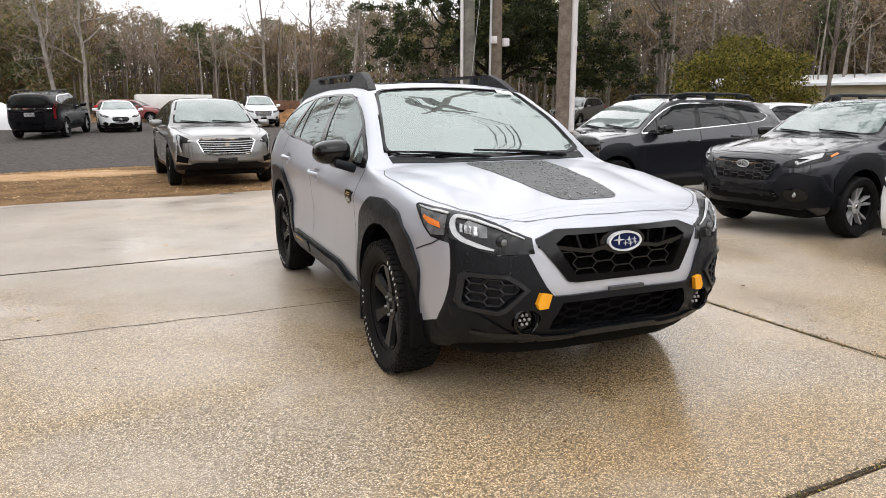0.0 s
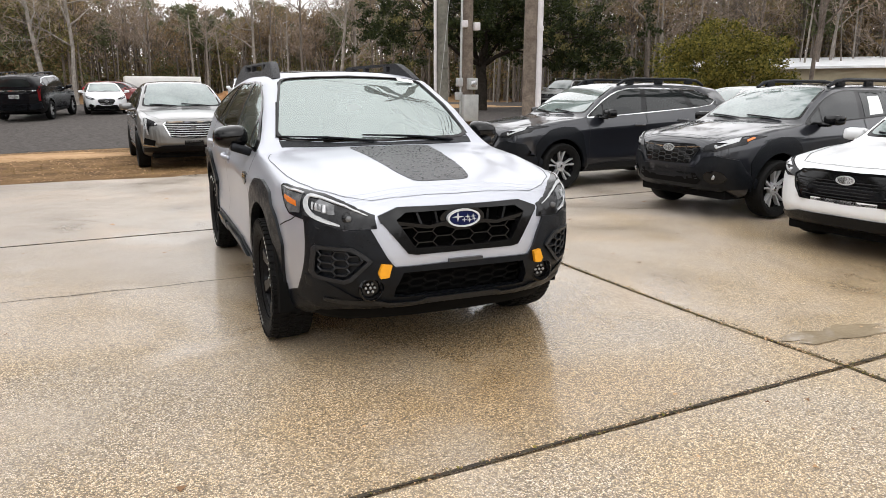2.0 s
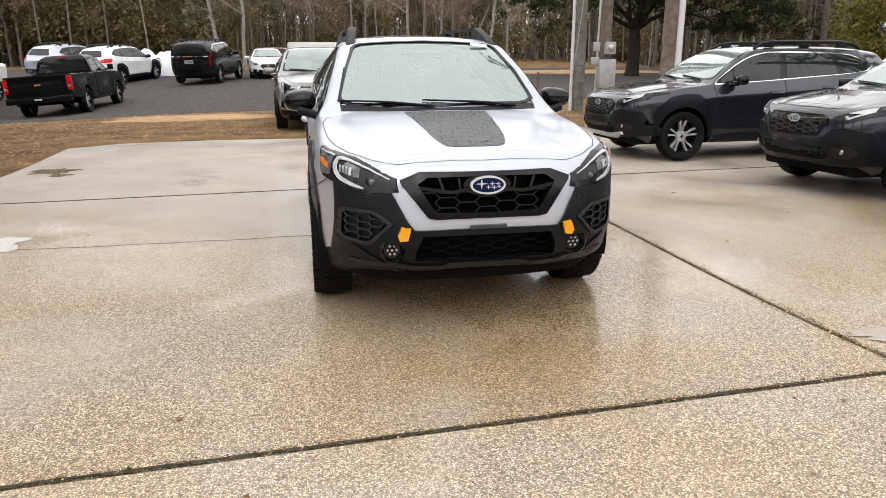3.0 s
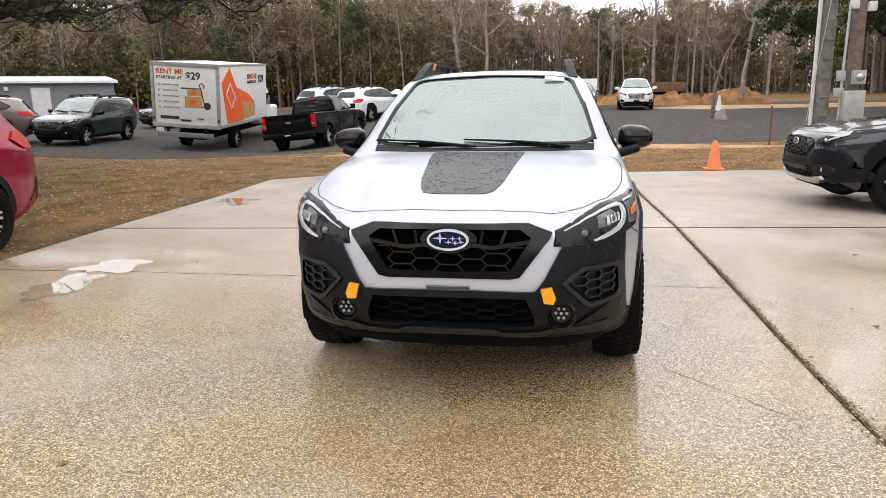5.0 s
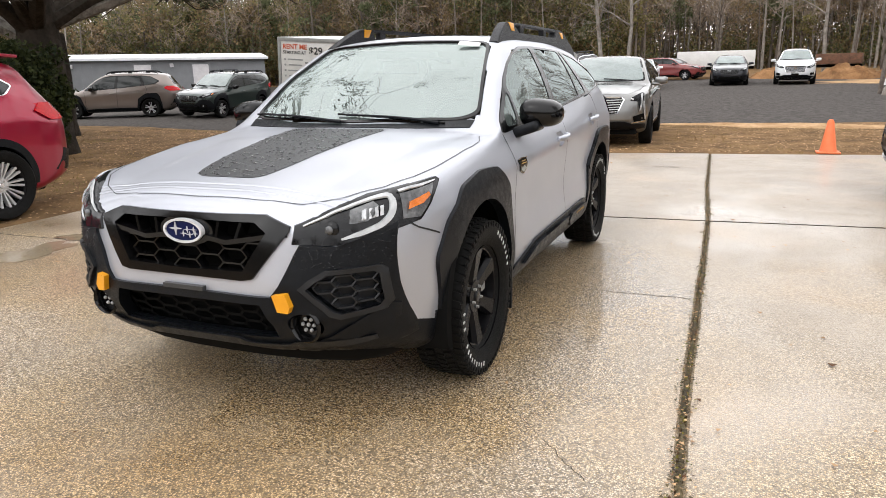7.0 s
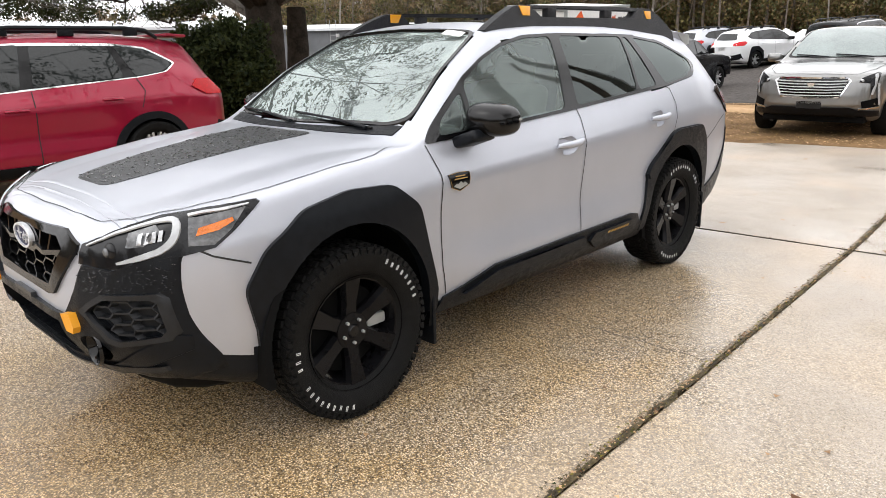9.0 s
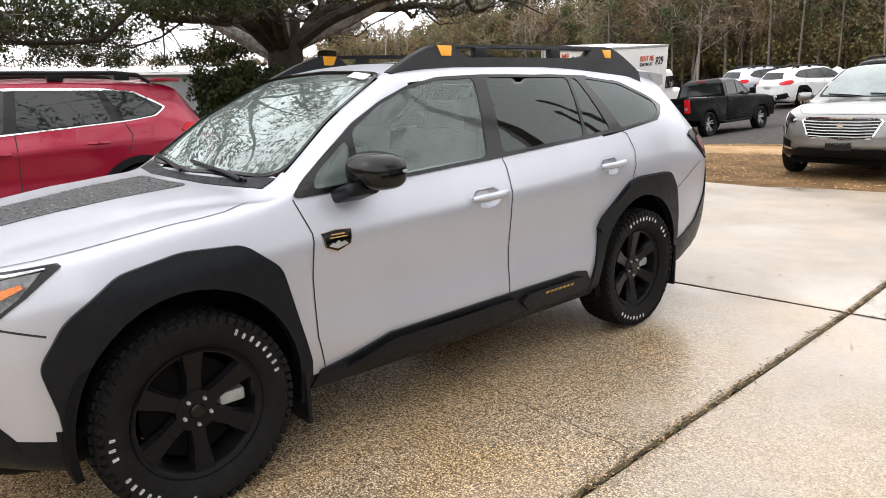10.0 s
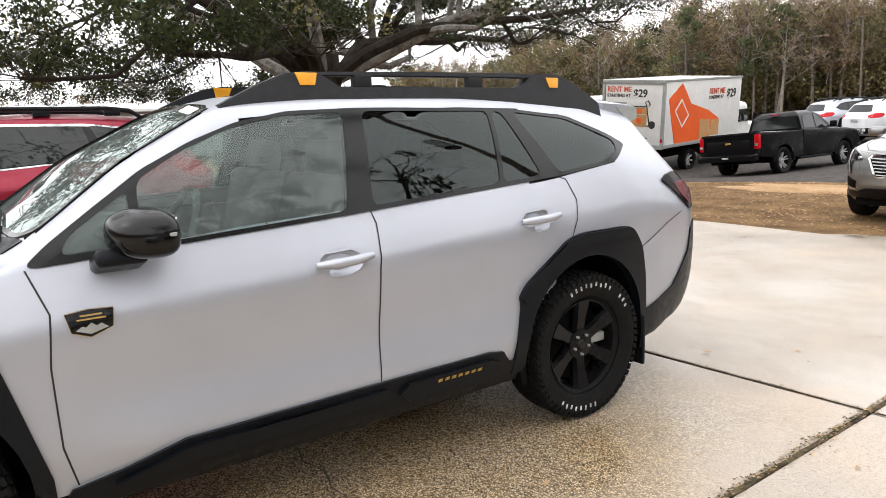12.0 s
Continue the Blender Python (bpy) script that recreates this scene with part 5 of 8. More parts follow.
    add_tube(bm, [ctr @ Vector((.185 * math.cos(a), .185 * math.sin(a), 0)) for a in np.linspace(0, 2 * math.pi, 25)], .016, 8, False)
    add_box(bm, ctr.translation, (.30, .05, .06), .02, ctr.to_3x3())
    part("steering_wheel", bm, M["dash"], cab, "grey steering wheel")
    for sx in (-.36, .36):
        for sy, tall in ((1.42, .62), (2.30, .56)):
            bm = bmesh.new()
            add_box(bm, (sx, sy - .16, .66), (.50, .52, .18), .06, None, 3)
            add_box(bm, (sx, sy + .13, .95), (.48, .15, tall), .06, Euler((radians(-14), 0, 0)).to_matrix(), 3)
            add_box(bm, (sx, sy + .235, 1.31), (.25, .10, .17), .04, Euler((radians(-10), 0, 0)).to_matrix(), 3)
            part("seat", bm, M["seat"], cab, "grey fabric seat with headrest", True, None, 60)
    bm = bmesh.new()
    add_box(bm, (0, 1.9, .44), (1.5, 2.9, .08), .02)
    part("cabin_floor", bm, M["dash"], cab)
    for s in (-1, 1):
        bm = bmesh.new()
        add_box(bm, (s * .80, 1.55, .80), (.05, 2.1, .5), .02)
        part("door_card", bm, M["seat"], cab, "grey inner door panel")
    part("headliner", patch_bm(bvh, [(-.5, 1.25), (.5, 1.25), (.5, 3.2), (-.5, 3.2)], "T", -.05, 0, (), .15), M["liner"], cab)
    box("rear_view_mirror", (0, 1.02, 1.40), (.24, .03, .07), M["gloss"], cab, .015)
    box("camera_pod", (0, 1.12, 1.47), (.36, .14, .04), M["dash"], cab, .015)

    # wheels
    for s in (1, -1):
        for y, tn in ((0, 0.15), (2.745, 3.93)):
            make_wheel(car, s, y, .785, .362, .225, .235, "six", True, tn)
    # rain drops on the flat tops
    rnd = random.Random(5)
    bm = bmesh.new()
    ico = bmesh.new()
    bmesh.ops.create_icosphere(ico, subdivisions=1, radius=1.0)
    base = [v.co.copy() for v in ico.verts]
    tri = [[v.index for v in f.verts] for f in ico.faces]
    ico.free()
    vv, ff = [], []

    def drop_at(p, r):
        s0 = len(vv)
        vv.extend((p.x + b.x * r, p.y + b.y * r * rnd.uniform(.9, 1.4), p.z + b.z * r * .35) for b in base)
        ff.extend([tuple(i + s0 for i in t) for t in tri])
    for _ in range(900):
        x, y = rnd.uniform(-.27, .27), rnd.uniform(-.62, .28)
        if inside(dec, x, y):
            drop_at(on_skin(bvh, "T", x, y, .003), rnd.choice((.0025, .0035, .005, .0075)))
    for _ in range(800):
        x, z = rnd.choice((-1, 1)) * rnd.uniform(.47, .78), rnd.uniform(.69, .83)
        if inside(clad, x, z):
            drop_at(on_skin(bvh, "F", x, z, .018), rnd.choice((.0018, .0028, .004)))
    for view, sx in (("L", 1), ("R", -1)):
        for _ in range(420):
            k = rnd.choice(("front_door_window", "rear_door_window", "rear_quarter_window", "front_quarter_window"))
            y, z = rnd.uniform(.58, 3.05), rnd.uniform(1.09, 1.50)
            if inside(win[k], y, z):
                p, r = on_skin(bvh, view, y, z, .004), rnd.choice((.0012, .0016, .0022, .003))
                s0 = len(vv)
                vv.extend((p.x + b.x * r * .4, p.y + b.y * r, p.z + b.z * r * 1.2) for b in base)
                ff.extend([tuple(i + s0 for i in t) for t in tri])
    bm.free()
    d = from_arrays("rain_beading", vv, ff, [M["drop"]], car, None, True)
    d["kind"] = "stuff"
    return car


def crossover(name, label, colour, m, dims, wheel_r=.345, style="five", face="mesh", clad=True, rails=True, chrome=False, screen="glass_sky_pale", amber=True, rear_plate=False, tall_lamp=False, thin_arch=False, fine=False, slim_rear=False, sticker=False):
    """A parked car with its own proportions, built on the shared body form."""
    car = tagged(empty(name, m), label, "car")
    f = make_warp(**dims)
    verts, faces, bvh = body_skin(fine)
    pnt = M[colour]
    lower = M["cladding"] if clad else pnt

    def drop(c):
        return abs(c.x) > .5 and min((c.y - yc) ** 2 for yc in (0, 2.745)) + (c.z - .37) ** 2 < (.45 if clad else .41) ** 2
    shell(fine, drop, "body", pnt, car, "", f)

    def Q(n, o, view, mt, off=.006, dp=.02, holes=(), st=.07, par=None, lb=""):
        return part(n, patch_bm(bvh, o, view, off, dp, holes, st), mt, par or car, lb, True, f)
    bm = bmesh.new()
    add_box(bm, (0, 1.4, .30), (1.35, 4.1, .14), .03)
    part("underbody", bm, M["dark"], car, "", True, f)
    for yc in (0, 2.745):
        for s in (-1, 1):
            bm = bmesh.new()
            rows = [[bm.verts.new((s * x, yc + .41 * math.cos(a), .37 + .41 * math.sin(a))) for x in (.5, .865)] for a in np.linspace(-.2, math.pi + .2, 16)]
            for p, q in zip(rows, rows[1:]):
                bm.faces.new((p[0], p[1], q[1], q[0]))
            bm.faces.new([r[0] for r in rows])
            part("wheel_well", bm, M["dark"], car, "", True, f)
    for view, s in (("L", 1), ("R", -1)):
        Q("window_frame", rounded(DLO, .03, 2), view, M["chrome"] if chrome else M["gloss"], .004, .02)
        inner = [(1.75 + (y - 1.75) * .977, 1.29 + (z - 1.29) * (.90 if chrome else .94)) for y, z in DLO]
        Q("window_trim", rounded(inner, .03, 2), view, M["gloss"], .008, .01)
        for k, o in SIDE_WINDOWS.items():
            if k != "fixed_rear_pane":
                o = o if k != "rear_door_window" else [(1.632, 1.148), (2.50, 1.206), (2.43, 1.486), (1.70, 1.497)]
                Q(k, rounded(o, .03, 2), view, M["glass_dark"], .012, .004)
        if sticker and s > 0:
            Q("window_sticker", [(1.74, 1.175), (2.02, 1.195), (2.07, 1.44), (1.83, 1.43)], view, M["paper"], .014, .003, (), .07, None, "white paper sheet on the rear side window")
        for i in (0, 1):
            if clad:
                yc = 2.745 * i
                band = [(yc + r * math.cos(a), .37 + r * math.sin(a)) for r, q in ((.475, 1), (.395, -1)) for a in np.linspace(-.06, math.pi + .06, 24)[::q]]
                Q("wheel_arch_trim", band if thin_arch else arch_ring(i, .395), view, M["cladding"], .012, .04, (), .05)
        Q("sill", [(.46, .27), (.50, .36), (.84, .39), (2.15, .39), (2.31, .36), (2.31, .27)], view, lower if clad else M["cladding"], .012, .04)
        for g in ([(.455, 1.06), (.49, .9), (.48, .6), (.52, .385)], [(1.61, 1.12), (1.60, .9), (1.585, .40)], [(2.62, 1.19), (2.68, 1.08), (2.62, .90)]):
            part("panel_gap", line_bm(bvh, g, view, .010, .003, .06), M["seam"], car, "", True, f)
        for hy, hz in ((1.44, .95), (2.33, 1.01)):
            bm = bmesh.new()
            add_tube(bm, [on_skin(bvh, view, hy - .10 + .2 * t, hz, .012 + .025 * math.sin(math.pi * t)) for t in np.linspace(0, 1, 6)], .016, 6)
            part("door_handle", bm, pnt, car, "", True, f)
        bm = bmesh.new()
        add_box(bm, (s * .985, .76, 1.13), (.22, .16, .13), .05, Euler((0, 0, radians(-10 * s))).to_matrix(), 2)
        add_box(bm, (s * .885, .73, 1.07), (.17, .09, .05), .02, None, 1)
        part("door_mirror", bm, M["gloss"] if clad else pnt, car, "", True, f, 60)
        if not slim_rear:
            Q("tail_lamp", [(3.30, 1.10), (3.40, 1.165), (3.80, 1.165), (3.84, .99), (3.50, 1.00)], view, M["redlens"], .020, .04)
        if rails:
            rl = new("roof_rail")
            rl.parent = car
            bm = bmesh.new()
            pts = [(s * .52, 1.25, 1.56), (s * .525, 1.38, 1.63), (s * .52, 1.6, 1.655), (s * .515, 2.7, 1.655), (s * .50, 2.95, 1.63), (s * .49, 3.1, 1.56)]
            add_tube(bm, [f(p) for p in pts], [.02, .026, .024, .024, .026, .02], 8)
            for y in (1.5, 2.1, 2.75):
                add_box(bm, f((s * .515, y, 1.61)), (.04, .16, .07), .01)
            part("rail", bm, M["cladding"], rl)
    ws = [(-.72, .49), (-.62, .455), (0, .41), (.62, .455), (.72, .49), (.57, 1.15), (.50, 1.175), (0, 1.195), (-.50, 1.175), (-.57, 1.15)]
    Q("windscreen_border", rounded(ws, .05, 2), "T", M["gloss"], .002, .01, (), .12)
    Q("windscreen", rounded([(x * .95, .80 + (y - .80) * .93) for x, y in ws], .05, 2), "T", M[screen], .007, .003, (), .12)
    for a, b in (((.50, .43), (-.02, .47)), ((-.10, .41), (-.58, .49))):
        bm = bmesh.new()
        add_tube(bm, [on_skin(bvh, "T", a[0] + (b[0] - a[0]) * t, a[1] + (b[1] - a[1]) * t, .022) for t in np.linspace(0, 1, 7)], .010, 5)
        part("wiper", bm, M["cladding"], car, "", True, f)
    part("hood_gap", line_bm(bvh, [(-.76, .33), (-.72, -.1), (-.68, -.4), (-.55, -.68), (-.3, -.775), (0, -.795), (.3, -.775), (.55, -.68), (.68, -.4), (.72, -.1), (.76, .33)], "T", .010, .003, .08), M["seam"], car, "", True, f)
    # front
    if face == "chrome":
        Q("lower_valance", mirrored([(0, .47), (.50, .47), (.60, .43), (.80, .42), (.80, .34), (.5, .335), (0, .335)]), "f", M["cladding"], .014, .03)
        g = mirrored([(0, .872), (.44, .865), (.475, .83), (.375, .61), (0, .585)])
        Q("grille", g, "f", M["gloss"], .008, .03)
        part("grille_rim", line_bm(bvh, g, "f", .022, .016, .05, True), M["chrome"], car, "bright grille rim", True, f)
        for k in range(6):
            z = .628 + k * .040
            w = .375 + .016 * k
            part("grille_bar", beam_bm(bvh, [((-w, z + .01), (-w / 2, z)), ((-w / 2, z), (w / 2, z)), ((w / 2, z), (w, z + .01))], "f", .020, .024, .01), M["silverprint"], car, "bright horizontal bar", True, f)
        Q("emblem", [(-.05, .80), (.05, .80), (.035, .745), (0, .73), (-.035, .745)], "f", M["chrome"], .034, .02, (), .04)
        Q("plate_holder", mirrored([(0, .545), (.16, .545), (.16, .455), (0, .455)]), "f", M["gloss"], .03, .03)
        Q("lower_intake", mirrored([(0, .45), (.45, .46), (.52, .40), (.45, .35), (0, .35)]), "f", M["dark"], .008, .02)
        for s in (1, -1):
            Q("fog_intake", [(s * x, z) for x, z in ((.62, .55), (.78, .60), (.80, .48), (.64, .46))], "f", M["dark"], .010, .02)
            Q("fog_blade", [(s * x, z) for x, z in ((.60, .435), (.80, .455), (.79, .475), (.60, .452))], "f", M["chrome"], .016, .02)
    elif face == "slat":
        g = mirrored([(0, .872), (.44, .862), (.50, .815), (.47, .70), (.40, .605), (0, .590)])
        Q("grille", g, "f", M["gloss"], .008, .03)
        part("grille_rim", line_bm(bvh, g, "f", .022, .014, .05, True), M["gloss"], car, "gloss black grille frame", True, f)
        for k in range(6):
            z = .640 + k * .030
            w = .385 + .017 * k
            part("grille_bar", beam_bm(bvh, [((-w, z + .012), (-w / 2, z)), ((-w / 2, z), (w / 2, z)), ((w / 2, z), (w, z + .012))], "f", .013, .020, .012), M["ridge"], car, "black horizontal slat", True, f)
        part("grille_wing", beam_bm(bvh, [((-.45, .845), (-.10, .80)), ((.10, .80), (.45, .845))], "f", .030, .018, .01), M["gloss"], car, "gloss black wing beside the emblem", True, f)
        oval = lambda a, b: [(a * math.cos(t), .80 + b * math.sin(t)) for t in np.linspace(0, 2 * math.pi, 25)[:-1]]
        Q("emblem", oval(.085, .043), "f", M["silverprint"], .034, .02, (), .04)
        Q("emblem_plate", oval(.075, .034), "f", M["seam"], .041, .01, (), .04)
        for cx, cz, r in ((-.028, .805, .018), (.02, .806, .009), (.045, .800, .009), (.005, .790, .009), (.03, .786, .009)):
            Q("emblem_shape", [(cx + r * 1.3, cz), (cx, cz + r), (cx - r * 1.3, cz), (cx, cz - r)], "f", M["silverprint"], .044, .004, (), .04)
        Q("lower_intake", mirrored([(0, .470), (.44, .470), (.62, .425), (.80, .400), (.80, .335), (.45, .335), (0, .335)]), "f", M["cladding"], .010, .03, (), .05)
        part("intake_bar", beam_bm(bvh, [((-.44, .44), (.44, .44)), ((-.50, .41), (.50, .41)), ((-.52, .38), (.52, .38))], "f", .010, .022, .012), M["ridge"], car, "", True, f)
        for s in (1, -1):
            Q("corner_slot", [(s * x, z) for x, z in ((.755, .68), (.80, .70), (.825, .52), (.79, .49), (.75, .53))], "f", M["gloss"], .010, .02, (), .04)
            for z in (.56, .61, .65):
                part("slot_bar", beam_bm(bvh, [((s * .765, z), (s * .81, z))], "f", .010, .020, .01), M["ridge"], car, "", True, f)
    else:
        g = mirrored([(0, .855), (.36, .85), (.43, .80), (.34, .64), (0, .63)]) if face != "oval" else mirrored([(0, .80), (.30, .80), (.36, .72), (.24, .56), (0, .54)])
        Q("grille", g, "f", M["gloss"], .008, .03)
        part("grille_mesh", beam_bm(bvh, hexmesh([(x * .92, .745 + (z - .745) * .9) for x, z in g] if face != "oval" else g, .13, .050), "f", .013, .016, .012), M["decal"], car, "dark grille lattice", True, f)
        part("grille_rim", line_bm(bvh, g, "f", .014, .012, .05, True), M["cladding"], car, "", True, f)
        if face == "wing":
            part("grille_wing", beam_bm(bvh, [((-.44, .835), (-.12, .815)), ((.12, .815), (.44, .835)), ((-.12, .815), (.12, .815))], "f", .020, .022, .01), M["chrome"], car, "bright grille wing", True, f)
        zc = .80 if face != "oval" else .70
        Q("emblem", [(.085 * math.cos(a), zc + .042 * math.sin(a)) for a in np.linspace(0, 2 * math.pi, 20)[:-1]], "f", M["silverprint"], .034, .02, (), .04)
        Q("emblem_plate", [(.075 * math.cos(a), zc + .033 * math.sin(a)) for a in np.linspace(0, 2 * math.pi, 20)[:-1]], "f", M["seam"], .042, .01, (), .04)
        if clad:
            if chrome:
                Q("skid_plate", mirrored([(0, .405), (.40, .405), (.58, .435), (.60, .40), (.46, .35), (0, .345)]), "f", M["alloy"], .040, .03, [], .05, None, "bright lower skid plate")
            Q("front_cladding", mirrored([(0, .60), (.40, .60), (.50, .72), (.62, .74), (.79, .70), (.845, .45), (.84, .37), (.45, .335), (0, .335)]), "f", M["cladding"], .012, .04, [], .05)
        else:
            Q("front_lip", mirrored([(0, .43), (.45, .44), (.84, .42), (.84, .35), (.45, .335), (0, .335)]), "f", M["cladding"], .012, .04)
        part("intake_bar", beam_bm(bvh, [((-.44, .50), (.44, .50)), ((-.45, .47), (.45, .47)), ((-.42, .44), (.42, .44))], "f", .008, .026, .012), M["decal"], car, "", True, f)
        Q("lower_intake", mirrored([(0, .53), (.42, .54), (.48, .46), (.42, .41), (0, .41)]), "f", M["dark"], .018, .01)
        for s in (1, -1):
            c0 = on_skin(bvh, "f", s * .62, .50)
            Q("fog_pod", [(s * .62 + .10 * math.cos(a), .50 + .075 * math.sin(a)) for a in np.linspace(0, 2 * math.pi, 14)[:-1]], "f", M["gloss"], .020, .02, (), .05)
            if clad:
                lamp_ball("fog_lens", c0 + Vector((0, -.020, 0)), .030, M["lampclear"], car, .35, "clear round fog lamp", f)
    for s in (1, -1):
        hl = new("headlamp")
        hl.parent = car
        if tall_lamp:
            o = [(s * x, z) for x, z in ((.57, .815), (.60, .87), (.745, .945), (.775, .93), (.765, .78), (.735, .64), (.715, .64), (.70, .80))]
            gd = [(s * x, z) for x, z in ((.722, .915), (.752, .93), (.758, .78), (.733, .645), (.718, .645), (.735, .78))]
        else:
            o = [(s * x, z) for x, z in ((.47, .79), (.49, .845), (.62, .895), (.795, .965), (.832, .955), (.80, .865), (.62, .785))]
            gd = [(s * x, z) for x, z in ((.60, .875), (.76, .94), (.765, .90), (.62, .82), (.60, .83), (.70, .88))]
        if tall_lamp:
            part("light_blade", patch_bm(bvh, [(s * x, z) for x, z in ((.762, .80), (.785, .80), (.80, .62), (.805, .50), (.79, .50), (.78, .62))], "f", .014, .006, (), .05), M["lampwhite"], hl, "pale upright light blade", True, f)
        part("lamp_housing", patch_bm(bvh, o, "f", .010, .03, (), .05), M["lampdark"], hl, "", True, f)
        part("light_guide", patch_bm(bvh, gd, "f", .016, .006, (), .05), M["lampwhite"], hl, "", True, f)
        lamp_ball("projector_lens", on_skin(bvh, "f", s * .60, .835), .03, M["lampclear"], hl, .5, "", f)
        if amber:
            part("side_marker", patch_bm(bvh, [(-.52, .905), (-.40, .943), (-.415, .956), (-.52, .926)], "L" if s > 0 else "R", .016, .006, (), .06), M["amber"], hl, "amber marker", True, f)
    # rear
    if thin_arch:
        bm = bmesh.new()
        add_box(bm, f((0, 3.36, 1.585)), (1.10, .24, .035), .014, Euler((radians(-4), 0, 0)).to_matrix(), 2)
        part("roof_spoiler", bm, pnt, car)
    Q("rear_window", rounded(mirrored([(0, 1.47), (.44, 1.46), (.55, 1.22), (0, 1.21)]), .04, 2), "B", M["glass_dark"], .008, .01, (), .10)
    Q("rear_bumper", mirrored([(0, .62), (.6, .62), (.80, .68), (.82, .45), (.5, .40), (0, .40)]), "B", lower if clad else M["cladding"], .02, .05, (), .08)
    for s in (1, -1):
        o = ((.735, 1.30), (.79, 1.30), (.80, .72), (.75, .72)) if slim_rear else ((.52, 1.10), (.80, 1.16), (.80, 1.02), (.56, 1.02))
        Q("rear_lamp", [(s * x, z) for x, z in o], "B", M["smokedred"] if slim_rear else M["redlens"], .012, .03)
    if slim_rear:
        Q("tailgate_trim", mirrored([(0, 1.10), (.72, 1.10), (.72, 1.075), (0, 1.07)]), "B", M["chrome"], .012, .02, (), .08)
    Q("plate_recess", mirrored([(0, .95), (.17, .95), (.17, .82), (0, .82)]), "B", M["plate"] if rear_plate else M["gloss"], .008, .01)
    tw = .225
    for s in (1, -1):
        for y in (0, dims.get("wb", 2.745)):
            make_wheel(car, s, y, dims.get("width", 1.786) / 2 - tw / 2 + .005, wheel_r, tw, wheel_r * .66, style)
    return car


def loft_x(bm, rings):
    """Joins equal outlines given as (x, [(y, z), ...]) and closes both ends."""
    rows = [[bm.verts.new((x, y, z)) for y, z in o] for x, o in rings]
    n = len(rows[0])
    for p, q in zip(rows, rows[1:]):
        for k in range(n):
            bm.faces.new((p[k], p[(k + 1) % n], q[(k + 1) % n], q[k]))
    bm.faces.new(rows[0])
    bm.faces.new(rows[-1])
    bmesh.ops.recalc_face_normals(bm, faces=bm.faces)


def pickup(m, label):
    """Dark four-door pickup with an open bed."""
    car = tagged(empty("pickup_truck", m), label, "pickup")
    pnt, WB = M["blackpaint"], 3.26

    def arch(yc, r=.45):
        return [(yc + r * math.cos(a), .40 + r * math.sin(a)) for a in np.linspace(.10, math.pi - .10, 15)]

    def shrunk(o, k=.025):
        cy, cz = sum(p[0] for p in o) / len(o), .85
        return [(y - math.copysign(min(k, abs(y - cy)), y - cy), z - (k if z > cz else 0)) for y, z in o]
    nose = [(-.90, .45), (-.95, .62), (-.93, .93), (-.82, 1.06), (-.30, 1.14), (.50, 1.19), (1.4, 1.205), (2.19, 1.21), (2.19, .46)] + arch(0)
    bm = bmesh.new()
    loft_x(bm, [(-.935, shrunk(nose, .05)), (-.925, shrunk(nose, .02)), (-.89, nose), (.89, nose), (.925, shrunk(nose, .02)), (.935, shrunk(nose, .05))])
    part("body", bm, pnt, car, "", True, None, 35)
    side = [(2.215, .46), (2.215, 1.20), (3.4, 1.215), (4.38, 1.24), (4.42, 1.16), (4.42, .58), (3.9, .52)] + arch(WB)
    for s in (-1, 1):
        bm = bmesh.new()
        loft_x(bm, [(s * .80, side), (s * .895, side), (s * .928, shrunk(side, .02)), (s * .935, shrunk(side, .05))])
        part("bed_side", bm, pnt, car, "", True, None, 35)
        for yc in (0, WB):
            bm = bmesh.new()
            rows = []
            for a in np.linspace(-.06, math.pi + .06, 22):
                c, q = math.cos(a), math.sin(a)
                rows.append([bm.verts.new((s * x, yc + r * c, .40 + r * q)) for x, r in ((.90, .53), (.955, .52), (.96, .455), (.88, .44))])
            for p, q in zip(rows, rows[1:]):
                for k in range(3):
                    bm.faces.new((p[k], p[k + 1], q[k + 1], q[k]))
            bmesh.ops.recalc_face_normals(bm, faces=bm.faces)
            part("wheel_arch_flare", bm, pnt, car, "", True, None, 50)
            bm = bmesh.new()
            rows = [[bm.verts.new((s * x, yc + .445 * math.cos(a), .40 + .445 * math.sin(a))) for x in (.5, .92)] for a in np.linspace(-.1, math.pi + .1, 16)]
            for p, q in zip(rows, rows[1:]):
                bm.faces.new((p[0], p[1], q[1], q[0]))
            bm.faces.new([r[0] for r in rows])
            part("wheel_well", bm, M["dark"], car)
            make_wheel(car, s, yc, .83, .385, .25, .245, "five")
        box("door_step", (s * .86, 1.55, .40), (.16, 1.75, .07), M["cladding"], car, .02, "black side step")
        box("tail_lamp", (s * .868, 4.39, .98), (.135, .12, .40), M["redlens"], car, .02, "tall red tail lamp")
        box("reverse_lens", (s * .868, 4.445, .90), (.10, .02, .07), M["lampclear"], car, .006, "clear reversing lens")
        box("door_mirror", (s * 1.03, .78, 1.30), (.18, .11, .19), M["gloss"], car, .035)
        box("mirror_arm", (s * .92, .80, 1.24), (.12, .06, .05), M["gloss"], car, .015)
        for y in (1.28, 2.02):
            box("door_handle", (s * .945, y, 1.06), (.035, .19, .035), M["gloss"], car, .012)
    box("bed_floor", (0, 3.3, .74), (1.62, 2.2, .05), M["dark"], car)
    box("underbody", (0, 1.9, .46), (1.3, 4.9, .16), M["dark"], car, .03)
    bm = bmesh.new()
